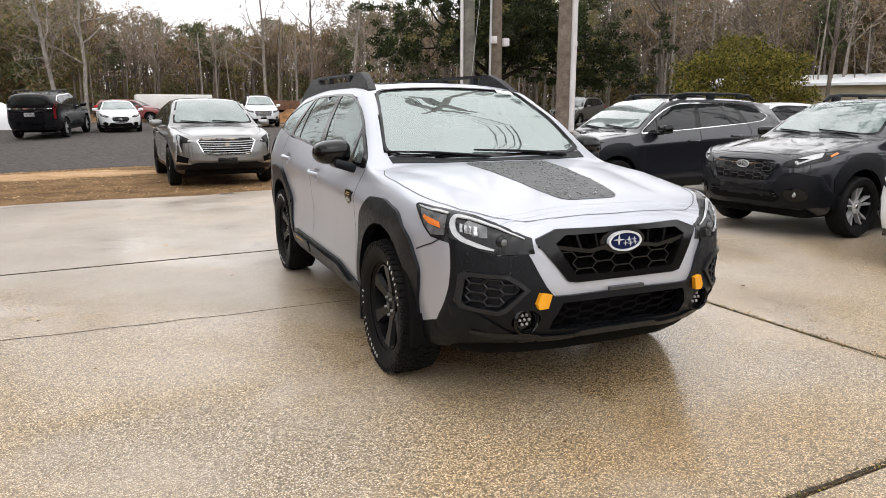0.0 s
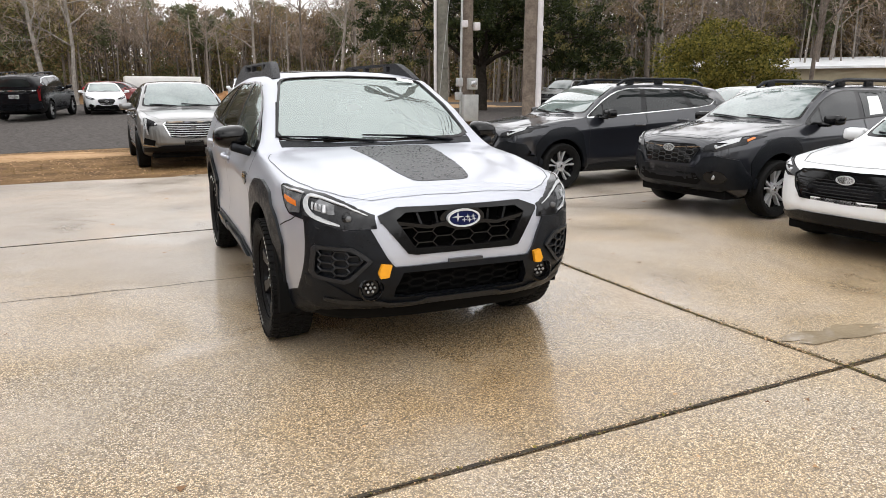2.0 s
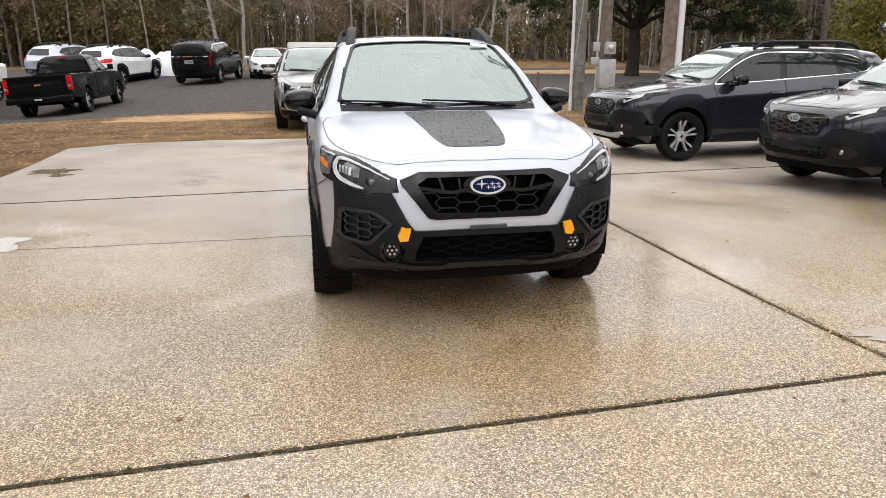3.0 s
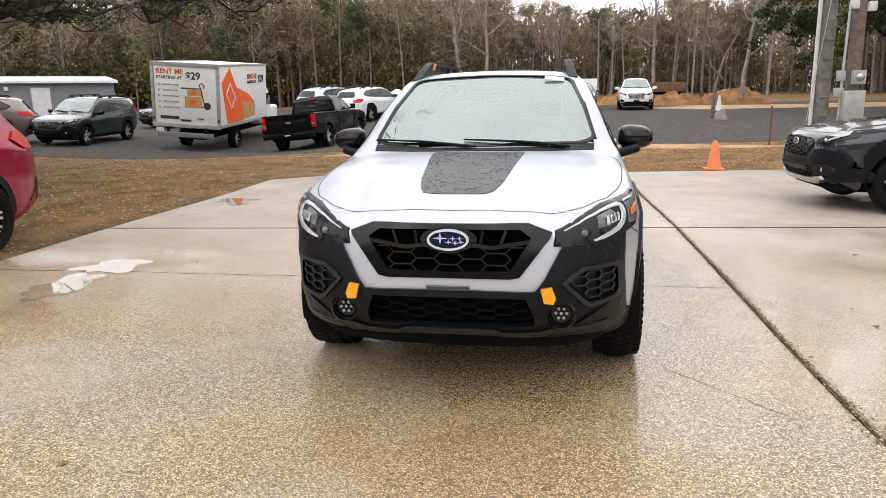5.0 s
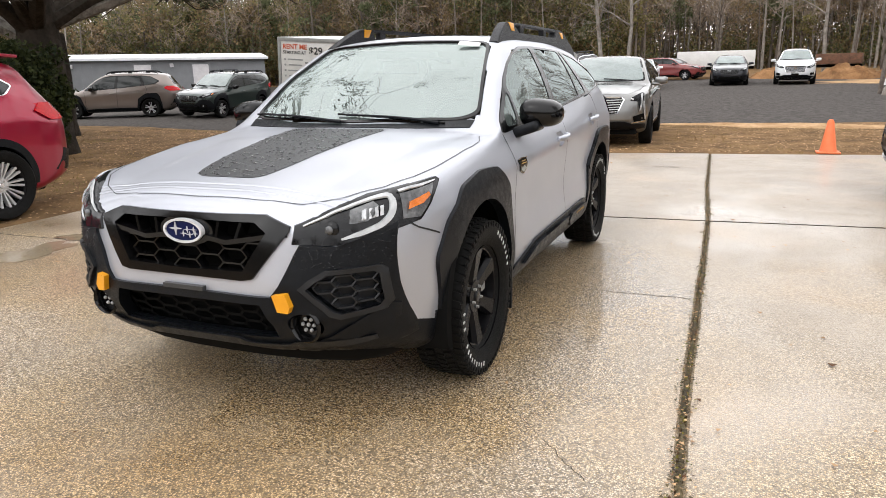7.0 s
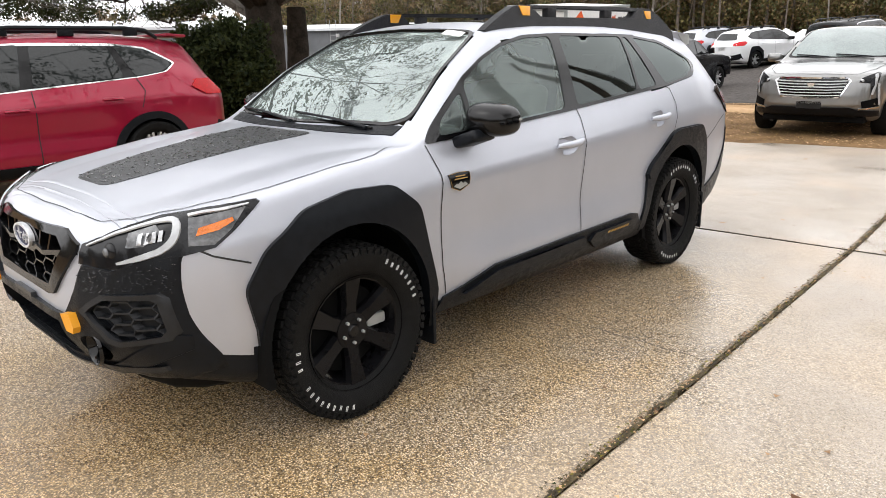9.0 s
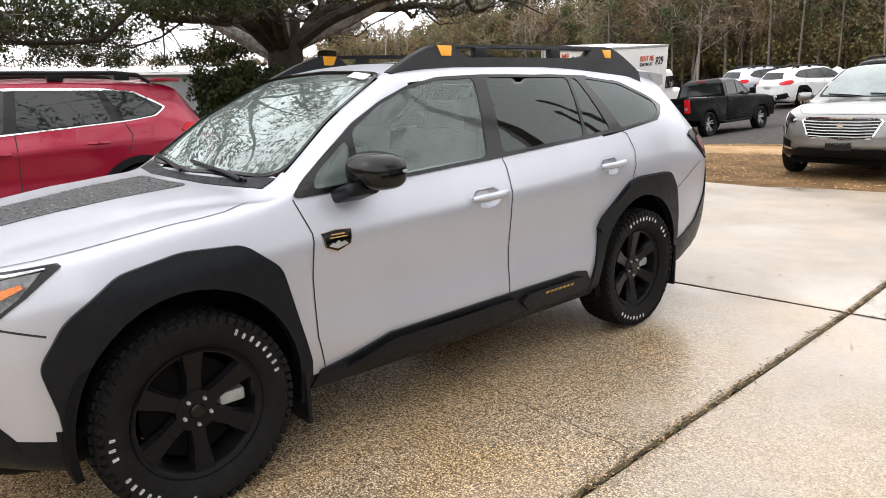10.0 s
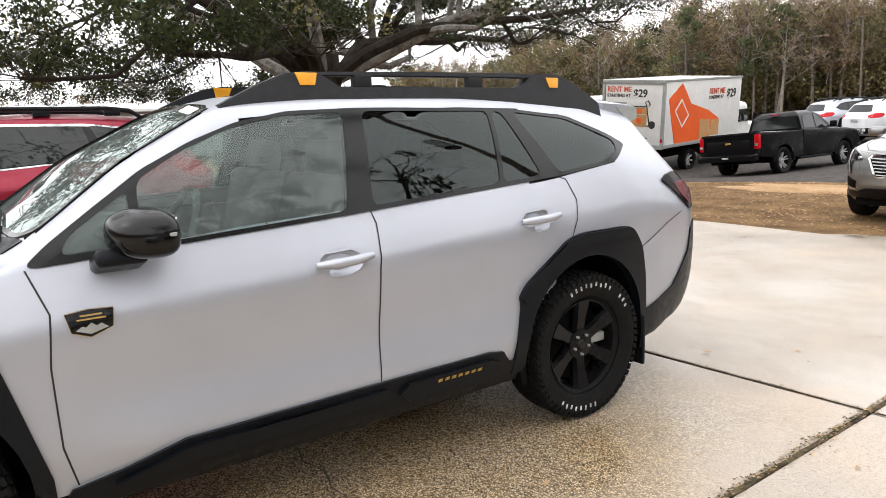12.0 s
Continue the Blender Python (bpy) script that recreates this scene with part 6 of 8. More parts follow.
    loft_x(bm, [(-.80, [(4.385, .60), (4.385, 1.235), (4.445, 1.245), (4.46, 1.20), (4.435, 1.14), (4.435, .60)]), (.80, [(4.385, .60), (4.385, 1.235), (4.445, 1.245), (4.46, 1.20), (4.435, 1.14), (4.435, .60)])])
    part("tailgate", bm, pnt, car, "black tailgate with a raised upper lip", True, None, 30)
    box("tailgate_panel", (0, 4.437, .88), (1.36, .014, .34), pnt, car, .006)
    box("tailgate_mark", (0, 4.449, .97), (.17, .012, .05), M["gilt"], car, .004, "small gold bar mark")
    box("rear_bumper", (0, 4.50, .56), (1.80, .20, .19), M["gloss"], car, .04, "black step bumper")
    box("number_plate", (0, 4.606, .57), (.30, .012, .13), M["gloss"], car, .003, "dark plate with a pale bar")
    box("plate_bar", (0, 4.614, .57), (.20, .006, .045), M["plate"], car, 0, "plain pale bar")
    # cab
    hw = lambda z: .855 - (z - 1.19) * .30
    fy, by = (lambda z: .50 + (z - 1.19) * 1.25), (lambda z: 2.17 - (z - 1.19) * .12)
    bm = bmesh.new()
    rows = []
    for z in (1.19, 1.40, 1.60, 1.70, 1.745, 1.765):
        k = max(0, z - 1.66) * 1.6
        rows.append([bm.verts.new((x, y, z)) for x, y in ((-hw(z) + k, fy(z) + k), (hw(z) - k, fy(z) + k), (hw(z) - k, by(z) - k), (-hw(z) + k, by(z) - k))])
    for p, q in zip(rows, rows[1:]):
        for k in range(4):
            bm.faces.new((p[k], p[(k + 1) % 4], q[(k + 1) % 4], q[k]))
    bm.faces.new(rows[-1])
    bmesh.ops.recalc_face_normals(bm, faces=bm.faces)
    part("cab", bm, pnt, car, "", True, None, 30)

    def pane(name, pts, push, mt):
        bm = bmesh.new()
        lay = [[bm.verts.new(Vector(p) + Vector(push) * k) for p in pts] for k in (1, -1)]
        n = len(pts)
        for k in range(n):
            bm.faces.new((lay[0][k], lay[0][(k + 1) % n], lay[1][(k + 1) % n], lay[1][k]))
        bm.faces.new(lay[0])
        bm.faces.new(lay[1])
        bmesh.ops.recalc_face_normals(bm, faces=bm.faces)
        part(name, bm, mt, car, "", False)
    for s in (-1, 1):
        for nm, o in (("front_door_window", [(.78, 1.235), (1.38, 1.24), (1.36, 1.635), (1.22, 1.635)]), ("rear_door_window", [(1.46, 1.24), (2.03, 1.245), (1.98, 1.60), (1.93, 1.635), (1.45, 1.635)])):
            pane(nm, [(s * hw(z), y, z) for y, z in o], (s * .007, 0, 0), M["glass_dark"])
    pane("rear_window", [(x, by(z), z) for x, z in ((-.74, 1.27), (.74, 1.27), (.64, 1.62), (-.64, 1.62))], (0, .007, 0), M["glass_dark"])
    pane("windscreen", [(x, fy(z), z) for x, z in ((-.78, 1.23), (.78, 1.23), (.66, 1.65), (-.66, 1.65))], (0, -.007, .005), M["glass_sky_pale"])
    box("brake_light", (0, 2.115, 1.70), (.30, .05, .03), M["redlens"], car, .008)
    box("grille", (0, -.955, .86), (1.15, .04, .26), M["gloss"], car, .02)
    for s in (-1, 1):
        box("headlamp", (s * .74, -.93, .90), (.30, .08, .17), M["lampclear"], car, .03)
    return car


def text_mesh(name, body, size, m, material, parent, label=""):
    cu = bpy.data.curves.new(name, 'FONT')
    cu.body, cu.size, cu.extrude, cu.align_x, cu.offset = body, size, .004, 'CENTER', size * .022
    tmp = new("tmp", cu)
    me = bpy.data.meshes.new_from_object(tmp.evaluated_get(bpy.context.evaluated_depsgraph_get()))
    bpy.data.objects.remove(tmp)
    bpy.data.curves.remove(cu)
    me.name = name
    me.materials.clear()
    me.materials.append(material)
    ob = new(name, me)
    ob.parent = parent
    ob.matrix_basis = m
    if label:
        ob["label"] = label
    return ob


def box_truck(m):
    t = tagged(empty("box_truck", m), "white and orange rental box truck with printed panels", "truck")
    W, L, z0, z1 = 2.53, 5.05, 1.0, 3.24
    bm = bmesh.new()
    add_box(bm, (0, L / 2 + 1.3, (z0 + z1) / 2), (W, L, z1 - z0), .03)
    part("cargo_box", bm, M["truckwhite"], t, "white cargo box")
    y1 = 1.3 + L
    for s in (-1, 1):
        box("corner_post", (s * (W / 2 - .05), y1 + .01, (z0 + z1) / 2), (.12, .06, z1 - z0 + .02), M["boxgrey"], t, .01)
        box("top_rail", (s * (W / 2), 1.3 + L / 2, z1 - .03), (.04, L, .08), M["boxgrey"], t, .01)
        box("bottom_rail", (s * (W / 2), 1.3 + L / 2, z0 + .04), (.04, L, .12), M["boxgrey"], t, .01)
        box("rear_lamp", (s * (W / 2 - .05), y1 + .05, z0 + .25), (.06, .03, .12), M["redlens"], t, .005)
    box("rear_header", (0, y1 + .012, z1 - .06), (W, .07, .14), M["boxgrey"], t, .01)
    box("rear_sill", (0, y1 + .03, z0 + .02), (W, .10, .14), M["boxgrey"], t, .01)
    box("step_bumper", (0, y1 + .10, .70), (2.0, .24, .16), M["metalgrey"], t, .02)
    for s in (-1, 1):
        box("step_arm", (s * .7, y1 + .02, .82), (.08, .12, .34), M["cladding"], t, .01)
    box("roll_door", (0, y1 + .004, (z0 + z1) / 2 - .02), (W - .25, .03, z1 - z0 - .22), M["truckwhite"], t, .005, "white roll-up door")
    box("chassis", (0, 2.6, .62), (1.0, 6.8, .26), M["dark"], t, .02)
    RY = y1 + .024
    txt = lambda n, b, sz, x, z, mt: text_mesh(n, b, sz, pose(x, RY, z, 90, 0, 180), mt, t)
    txt("sign_text", "RENT ME", .25, .56, 2.84, M["inkred"])
    txt("sign_text", "STARTING AT", .155, .58, 2.66, M["ink"])
    txt("sign_text", "$29", .36, -.30, 2.68, M["ink"])
    for k in range(5):
        box("sign_line", (.55, RY, 2.46 - k * .20), (.62 - .06 * (k % 2), .008, .05), M["boxgrey"], t, 0, "unreadable grey line of print")
        box("tick_box", (.98, RY, 2.46 - k * .20), (.07, .008, .07), M["boxgrey"], t)
    box("printed_carton", (-.35, RY, 2.21), (.55, .010, .22), M["boxtan"], t)
    box("printed_carton", (-.28, RY, 1.88), (.62, .010, .40), M["boxtan"], t, 0, "printed tan carton")
    box("printed_carton_mark", (-.28, RY + .004, 1.88), (.22, .010, .16), M["truckorange"], t)
    bm = bmesh.new()
    add_tube(bm, [(.14, RY, 2.36), (-.58, RY, 2.36), (-.70, RY, 1.76), (-.60, RY, 1.70)], .022, 6)
    add_tube(bm, [(-.58, RY, 2.34), (-.52, RY, 2.52), (-.62, RY, 2.56), (-.72, RY, 2.44), (-.66, RY, 2.38)], .018, 6)
    bmesh.ops.create_cone(bm, cap_ends=True, segments=20, radius1=.13, radius2=.13, depth=.012, matrix=Matrix.Translation((-.80, RY, 1.76)) @ Matrix.Rotation(radians(90), 4, 'X'))
    part("printed_hand_truck", bm, M["ink"], t, "printed black hand truck")
    box("printed_carton_mark", (-.30, RY + .004, 2.21), (.18, .010, .12), M["truckorange"], t)
    box("door_latch", (0, RY + .02, 1.22), (.36, .05, .06), M["ink"], t, .01, "black roll door latch")
    box("door_latch", (-.55, RY + .02, 1.30), (.22, .04, .03), M["ink"], t, .01)
    box("number_plate", (.98, RY + .08, .86), (.30, .012, .15), M["plate"], t, .003, "pale plate with a plain bar")
    box("web_line", (.62, RY, 1.30), (.70, .008, .11), M["ink"], t, 0, "dark bar in place of a web name")
    # side print (the truck's right side)
    X = -W / 2 - .004

    def side_poly(n, pts, mt, out=.006):
        bm = bmesh.new()
        vs = [bm.verts.new((X - out, 1.3 + a * 1.03, b + .26)) for a, b in pts]
        bm.faces.new(vs)
        r = bmesh.ops.extrude_face_region(bm, geom=list(bm.faces))
        for v in [g for g in r["geom"] if isinstance(g, bmesh.types.BMVert)]:
            v.co.x += .008
        bmesh.ops.recalc_face_normals(bm, faces=bm.faces)
        return part(n, bm, mt, t)
    side_poly("orange_flag", [(4.72, 2.35), (3.95, 2.86), (3.35, 2.15), (2.2, 1.86), (1.45, 1.52), (1.75, 1.42), (2.3, 1.05), (2.6, .86), (4.25, .82), (4.5, 1.6)], M["truckorange"])
    side_poly("flag_mark", [(4.35, 1.95), (3.95, 2.35), (3.45, 1.75), (3.85, 1.35)], M["truckwhite"], .010)
    side_poly("flag_mark_inner", [(4.27, 1.93), (3.95, 2.25), (3.53, 1.77), (3.86, 1.45)], M["truckorange"], .014)
    side_poly("printed_carton", [(2.75, .90), (2.05, .90), (2.05, 1.52), (2.75, 1.57)], M["boxtan"], .012)
    side_poly("printed_carton", [(2.0, .95), (1.45, .95), (1.45, 1.48), (2.0, 1.50)], M["boxtan"], .012)
    st = lambda b, sz, y, z, mt: text_mesh("sign_text", b, sz, pose(X - .006, 1.3 + y, z + .26, 90, 0, -90), mt, t)
    st("RENT ME", .27, 1.75, 2.42, M["inkred"])
    st("STARTING AT", .16, 1.78, 2.24, M["ink"])
    st("$29", .42, .72, 2.26, M["ink"])
    # cab
    bm = bmesh.new()
    add_box(bm, (0, .45, 1.45), (1.95, 1.7, 1.55), .22, None, 4)
    for v in bm.verts:
        if v.co.z > 1.45:
            k = (v.co.z - 1.45) / .78
            v.co.y += .30 * k if v.co.y < .3 else 0
            v.co.x *= 1 - .10 * k
    add_box(bm, (0, -.75, 1.02), (1.85, 1.1, .72), .16, None, 4)
    part("cab", bm, M["truckwhite"], t, "white cab", True, None, 60)
    for s in (-1, 1):
        box("cab_window", (s * .935, .42, 1.72), (.05, .95, .48), M["glass_dark"], t, .02, "", Euler((0, radians(-7 * s), 0)).to_matrix())
        box("door_mirror", (s * 1.22, -.1, 1.65), (.16, .06, .34), M["cladding"], t, .02)
        make_wheel(t, s, 0, .86, .40, .26, .25, "seven")
        make_wheel(t, s, 4.3, .98, .40, .30, .25, "seven")
    return t


# ---- ground ----
def height(x, y):
    if y > 80:
        return 1.86
    return 0.03 * max(0.0, y - 18.0) - .55 * math.exp(-((x + 11) / 5.0) ** 2 - ((y - 23) / 8.0) ** 2)


def far_edge(x):
    return 9.33 + .13 * x + .02 * math.sin(x * 1.7)


def left_edge(y):
    return -4.72 - .02 * max(0, y - 4) + .03 * math.sin(y * 1.3) + (.0 if y > 0 else .06 * y * -1)


def long_joint(y):
    return knots(y, (-12, 2.2), (-5, 1.98), (-1.75, 1.885), (-1, 1.81), (0, 1.768), (2.3, 1.738), (4, 1.705), (5.9, 1.615), (9.5, 1.515))


def make_ground():
    ax = np.concatenate([-np.geomspace(600, 30, 16), np.arange(-28, 29, 1.0), np.geomspace(30, 600, 16)])
    verts, faces = [], []
    n = len(ax)
    for y in ax:
        for x in ax:
            on = -4.6 < x < 60 and -40 < y < far_edge(x) - .3
            verts.append((x, y, height(x, y) - (.07 if on else -.004 + .02 * noise.noise((x * .6, y * .6, 0)))))
    for j in range(n - 1):
        for i in range(n - 1):
            faces.append((j * n + i, j * n + i + 1, (j + 1) * n + i + 1, (j + 1) * n + i))
    g = from_arrays("ground", verts, faces, [M["grass"]], None, None, True)
    tagged(g, "brown winter grass and leaf litter over bare soil", "ground", "", "structure")
    # gravel lot
    verts, faces = [], []
    xs = np.arange(-70, 71, 1.5)
    kx = [(-70, 13.5), (-16, 14.3), (-12, 14.6), (-9, 15.4), (-4, 16.3), (3, 16.7), (6, 17.4), (9, 19.5), (30, 22), (70, 24)]
    rows = 26
    for x in xs:
        a = knots(x, *kx) + .5 * noise.noise((x * .35, 0, 3)) + .25 * noise.noise((x * 1.1, 0, 9))
        b = 44 + 2 * noise.noise((x * .1, 5, 0))
        for k in range(rows):
            y = a + (b - a) * (k / (rows - 1)) ** 1.4
            verts.append((x, y, height(x, y) + .03 - (.05 if k == 0 else 0)))
    for i in range(len(xs) - 1):
        for k in range(rows - 1):
            faces.append((i * rows + k, (i + 1) * rows + k, (i + 1) * rows + k + 1, i * rows + k + 1))
    r = from_arrays("road", verts, faces, [M["gravel"]], None, None, True)
    tagged(r, "damp dark gravel parking lot", "gravel lot", "", "structure")
    # bare sandy strips
    for cx, cy, rx, ry, nm in ((-3.7, 14.4, 2.4, 1.1, 1), (4.0, 15.6, 2.2, .5, 2), (14, 38, 12, 3.0, 3), (2.5, 16.1, 2.5, .35, 4)):
        verts, faces = [], []
        for j in range(9):
            for k in range(48):
                a = 2 * math.pi * k / 48
                q = (1 + .5 * noise.noise((math.cos(a) * 2.5, math.sin(a) * 2.5, nm * 3.1))) * max(j, .05) / 8
                x, y = cx + rx * q * math.cos(a), cy + ry * q * math.sin(a)
                verts.append((x, y, height(x, y) + .062 - .06 * (j / 8) ** 2 + .016 * noise.noise((x * 2.2, y * 2.2, nm))))
                if j < 8:
                    faces.append((j * 48 + k, j * 48 + (k + 1) % 48, (j + 1) * 48 + (k + 1) % 48, (j + 1) * 48 + k))
        s = from_arrays("bare_soil", verts, faces, [M["sand"]], None, None, True)
        tagged(s, "bare orange sandy soil patch in the grass", "soil", "", "structure")


def make_pavement():
    pv = tagged(empty("pavement"), "wet pale concrete forecourt in large slabs", "concrete", "", "structure")
    ty = lambda k, x: {3: far_edge(x), 2: 3.72 + .075 * x, 1: -1.82 + .055 * x, 0: -7.3 + .05 * x, -1: -12.8, -2: -18.4, -3: -40}[k]
    lx = lambda k, y: {0: left_edge(y), 1: long_joint(y), 2: long_joint(y) + 6.5, 3: long_joint(y) + 13, 4: 40.0}[k]
    for i in range(4):
        for k in range(-3, 3):
            bm = bmesh.new()
            n = 10
            g = .013
            ring = []

            def pt(u, v):
                # u, v in 0..1 across the slab
                y = 0
                for _ in range(3):
                    x0, x1 = lx(i, y), lx(i + 1, y)
                    x = x0 + (x1 - x0) * u
                    y0, y1 = ty(k, x), ty(k + 1, x)
                    y = y0 + (y1 - y0) * v
                return x, y
            c = pt(.5, .5)
            outline = [pt(q / n, 0) for q in range(n)] + [pt(1, q / n) for q in range(n)] + [pt(1 - q / n, 1) for q in range(n)] + [pt(0, 1 - q / n) for q in range(n)]
            top = []
            for x, y in outline:
                dx, dy = c[0] - x, c[1] - y
                x += math.copysign(g, dx) * min(1, abs(dx)) + .006 * noise.noise((x * 3, y * 3, 1))
                y += math.copysign(g, dy) * min(1, abs(dy)) + .006 * noise.noise((x * 3, y * 3, 7))
                top.append((x, y))
            ins = [(x + math.copysign(.012, c[0] - x), y + math.copysign(.012, c[1] - y)) for x, y in top]
            dz = .002 * ((i * 7 + k * 3) % 3)
            v0 = [bm.verts.new((x, y, -dz)) for x, y in ins]
            v1 = [bm.verts.new((x, y, -dz - .010)) for x, y in top]
            v2 = [bm.verts.new((x, y, -.13)) for x, y in top]
            m = len(top)
            bm.faces.new(v0)
            for a, b in ((v0, v1), (v1, v2)):
                for q in range(m):
                    bm.faces.new((b[q], b[(q + 1) % m], a[(q + 1) % m], a[q]))
            bmesh.ops.recalc_face_normals(bm, faces=bm.faces)
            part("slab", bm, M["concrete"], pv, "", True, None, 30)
    # dirt and moss packed in the joints
    def strip(pts, w, z, name, mt, wob=.004, lift=0.0):
        verts, faces = [], []
        for q, (x, y) in enumerate(pts):
            a, b = pts[max(q - 1, 0)], pts[min(q + 1, len(pts) - 1)]
            d = Vector((b[0] - a[0], b[1] - a[1])).normalized()
            nrm = Vector((-d.y, d.x))
            wl = w * (.7 + .6 * abs(noise.noise((x * 4, y * 4, 2)))) + wob * noise.noise((x * 9, y * 9, 5))
            wr = w * (.7 + .6 * abs(noise.noise((x * 4, y * 4, 8)))) + wob * noise.noise((x * 9, y * 9, 3))
            verts += [(x + nrm.x * wl, y + nrm.y * wl, z), (x, y, z + lift), (x - nrm.x * wr, y - nrm.y * wr, z)]
        for q in range(len(pts) - 1):
            s = q * 3
            faces += [(s, s + 1, s + 4, s + 3), (s + 1, s + 2, s + 5, s + 4)]
        return from_arrays(name, verts, faces, [mt], pv, None, False)
    strip([(long_joint(y), y) for y in np.arange(-12, 9.5, .05)], .014, -.006, "joint_filling", M["joint"], .02, .010)["label"] = "dirt and moss packed in the joint"
    for k in (2, 1, 0):
        strip([(x, ty(k, x)) for x in np.arange(-4.7, 14, .06)], .009 if k == 2 else .010, .0012, "joint_filling", M["crack"], .010, -.006)
    # crumbs of moss, soil and leaf along the joints
    nj = np.random.RandomState(12)
    crumbs, tone = [], []
    for k in range(9000):
        if k < 6500:
            y = nj.uniform(-6, 9.3)
            x, d = long_joint(y), .016 + .03 * max(0, noise.noise((y * 1.7, 3, 1)))
        else:
            x = nj.uniform(-4.5, 9)
            y, d = ty(1 if k < 8300 else 2, x), .012
        x, y = x + nj.normal() * d, y + (nj.normal() * d if k >= 6500 else 0)
        s, a = nj.uniform(.003, .010), nj.uniform(0, 6.28)
        crumbs.append([[x + s * math.cos(a + q), y + s * math.sin(a + q), .002 + nj.uniform(0, s)] for q in (0, 2.1, 4.2)])
        tone.append(0 if nj.rand() < .55 else 1 if nj.rand() < .6 else 2)
    ob = tri_soup("joint_crumbs", np.array(crumbs), tone, [M["joint"], M["litter"], M["gold"]])
    tagged(ob, "moss, soil and leaf crumbs along the slab joints", "debris", "", "stuff")
    # cracks
    rnd = random.Random(3)
    for x0, y0, x1, y1, w in ((-4.6, 1.40, -.3, 1.47, .0075), (-.3, 1.47, 1.7, 1.40, .004), (1.0, -.2, 1.5, -.75, .002)):
        n = 60
        pts = [(x0 + (x1 - x0) * q / n + .012 * noise.noise((q * .4, y0, 1)), y0 + (y1 - y0) * q / n + .03 * noise.noise((q * .25, x0, 4))) for q in range(n + 1)]
        strip(pts, w, .0012, "crack", M["crack"], .001)["label"] = "fine dark crack in the slab"
    # puddles
    for cx, cy, rx, ry, sd in ((-4.2, 5.65, .26, .20, 1), (-4.0, 5.25, .16, .10, 2), (-3.45, 1.65, .28, .24, 5), (-3.45, .95, .22, .30, 8), (2.3, -1.33, .34, .13, 11)):
        verts = [(cx, cy, .003)]
        for q in range(48):
            a = 2 * math.pi * q / 48
            r = 1 + .7 * noise.noise((math.cos(a) * 1.6, math.sin(a) * 1.6, sd * 2.7)) + .3 * noise.noise((math.cos(a) * 5, math.sin(a) * 5, sd * 1.7))
            verts.append((cx + rx * r * math.cos(a), cy + ry * r * math.sin(a), .003))
        w = from_arrays("puddle", verts, [(0, 1 + q, 1 + (q + 1) % 48) for q in range(48)], [M["water"]], None, None, False)
        tagged(w, "shallow rain puddle on the concrete", "puddle", "puddles", "structure")
    # small loose leaves and grit on the slabs
    tris, slots = [], []
    nr = np.random.RandomState(4)
    for _ in range(420):
        x, y = nr.uniform(-4.5, 5), nr.uniform(-3.5, 9)
        s = nr.uniform(.006, .018) if nr.rand() < .9 else nr.uniform(.02, .035)
        a = nr.uniform(0, 6.28)
        p = np.array([[x + s * math.cos(a + q), y + s * math.sin(a + q), .004 + nr.uniform(0, s * .5)] for q in (0, 2.0, 4.1)])
        tris.append(p)
        slots.append(0)
    ob = tri_soup("loose_leaf_bits", np.array(tris), slots, [M["litter"]])
    tagged(ob, "small dead leaves and grit scattered on concrete", "leaf litter", "", "stuff")


def make_litter():
    """Grass blades and fallen leaves over the verge."""
    nr = np.random.RandomState(9)
    tris, slots = [], []
    n = 125000
    xs = nr.uniform(-16, 10, n)
    ys = nr.uniform(-4, 18, n)
    for x, y in zip(xs, ys):
        if x > left_edge(y) - .03 and y < far_edge(x) + .03:
            continue
        if y > knots(x, (-16, 14.3), (-12, 14.6), (-9, 15.4), (-4, 16.3), (3, 16.7), (6, 17.4), (10, 19)) - .2:
            continue
        z = height(x, y)
        if noise.noise((x * .5, y * .5, 4)) > -.15 or nr.rand() < .5:
            s = nr.uniform(.013, .042)
            a, t = nr.uniform(0, 6.28), nr.uniform(-.5, .5)
            tris.append([[x + s * math.cos(a), y + s * math.sin(a), z + .012 + abs(s * t)], [x + s * .6 * math.cos(a + 2.2), y + s * .6 * math.sin(a + 2.2), z + .014], [x + s * .6 * math.cos(a - 2.2), y + s * .6 * math.sin(a - 2.2), z + .016]])
            slots.append(0)
        else:
            h = nr.uniform(.015, .05)
            a = nr.uniform(0, 6.28)
            w = nr.uniform(.004, .008)
            dx, dy = nr.uniform(-.05, .05), nr.uniform(-.05, .05)
            tris.append([[x - w * math.cos(a), y - w * math.sin(a), z - .01], [x + w * math.cos(a), y + w * math.sin(a), z - .01], [x + dx, y + dy, z + h]])
            slots.append(2 if noise.noise((x * .35, y * .35, 11)) > .28 else 1)
    ob = tri_soup("verge_litter", np.array(tris), slots, [M["litter"], M["blade"], M["greenblade"]])
    tagged(ob, "fallen brown leaves and dry grass on the verge", "leaf litter", "", "stuff")


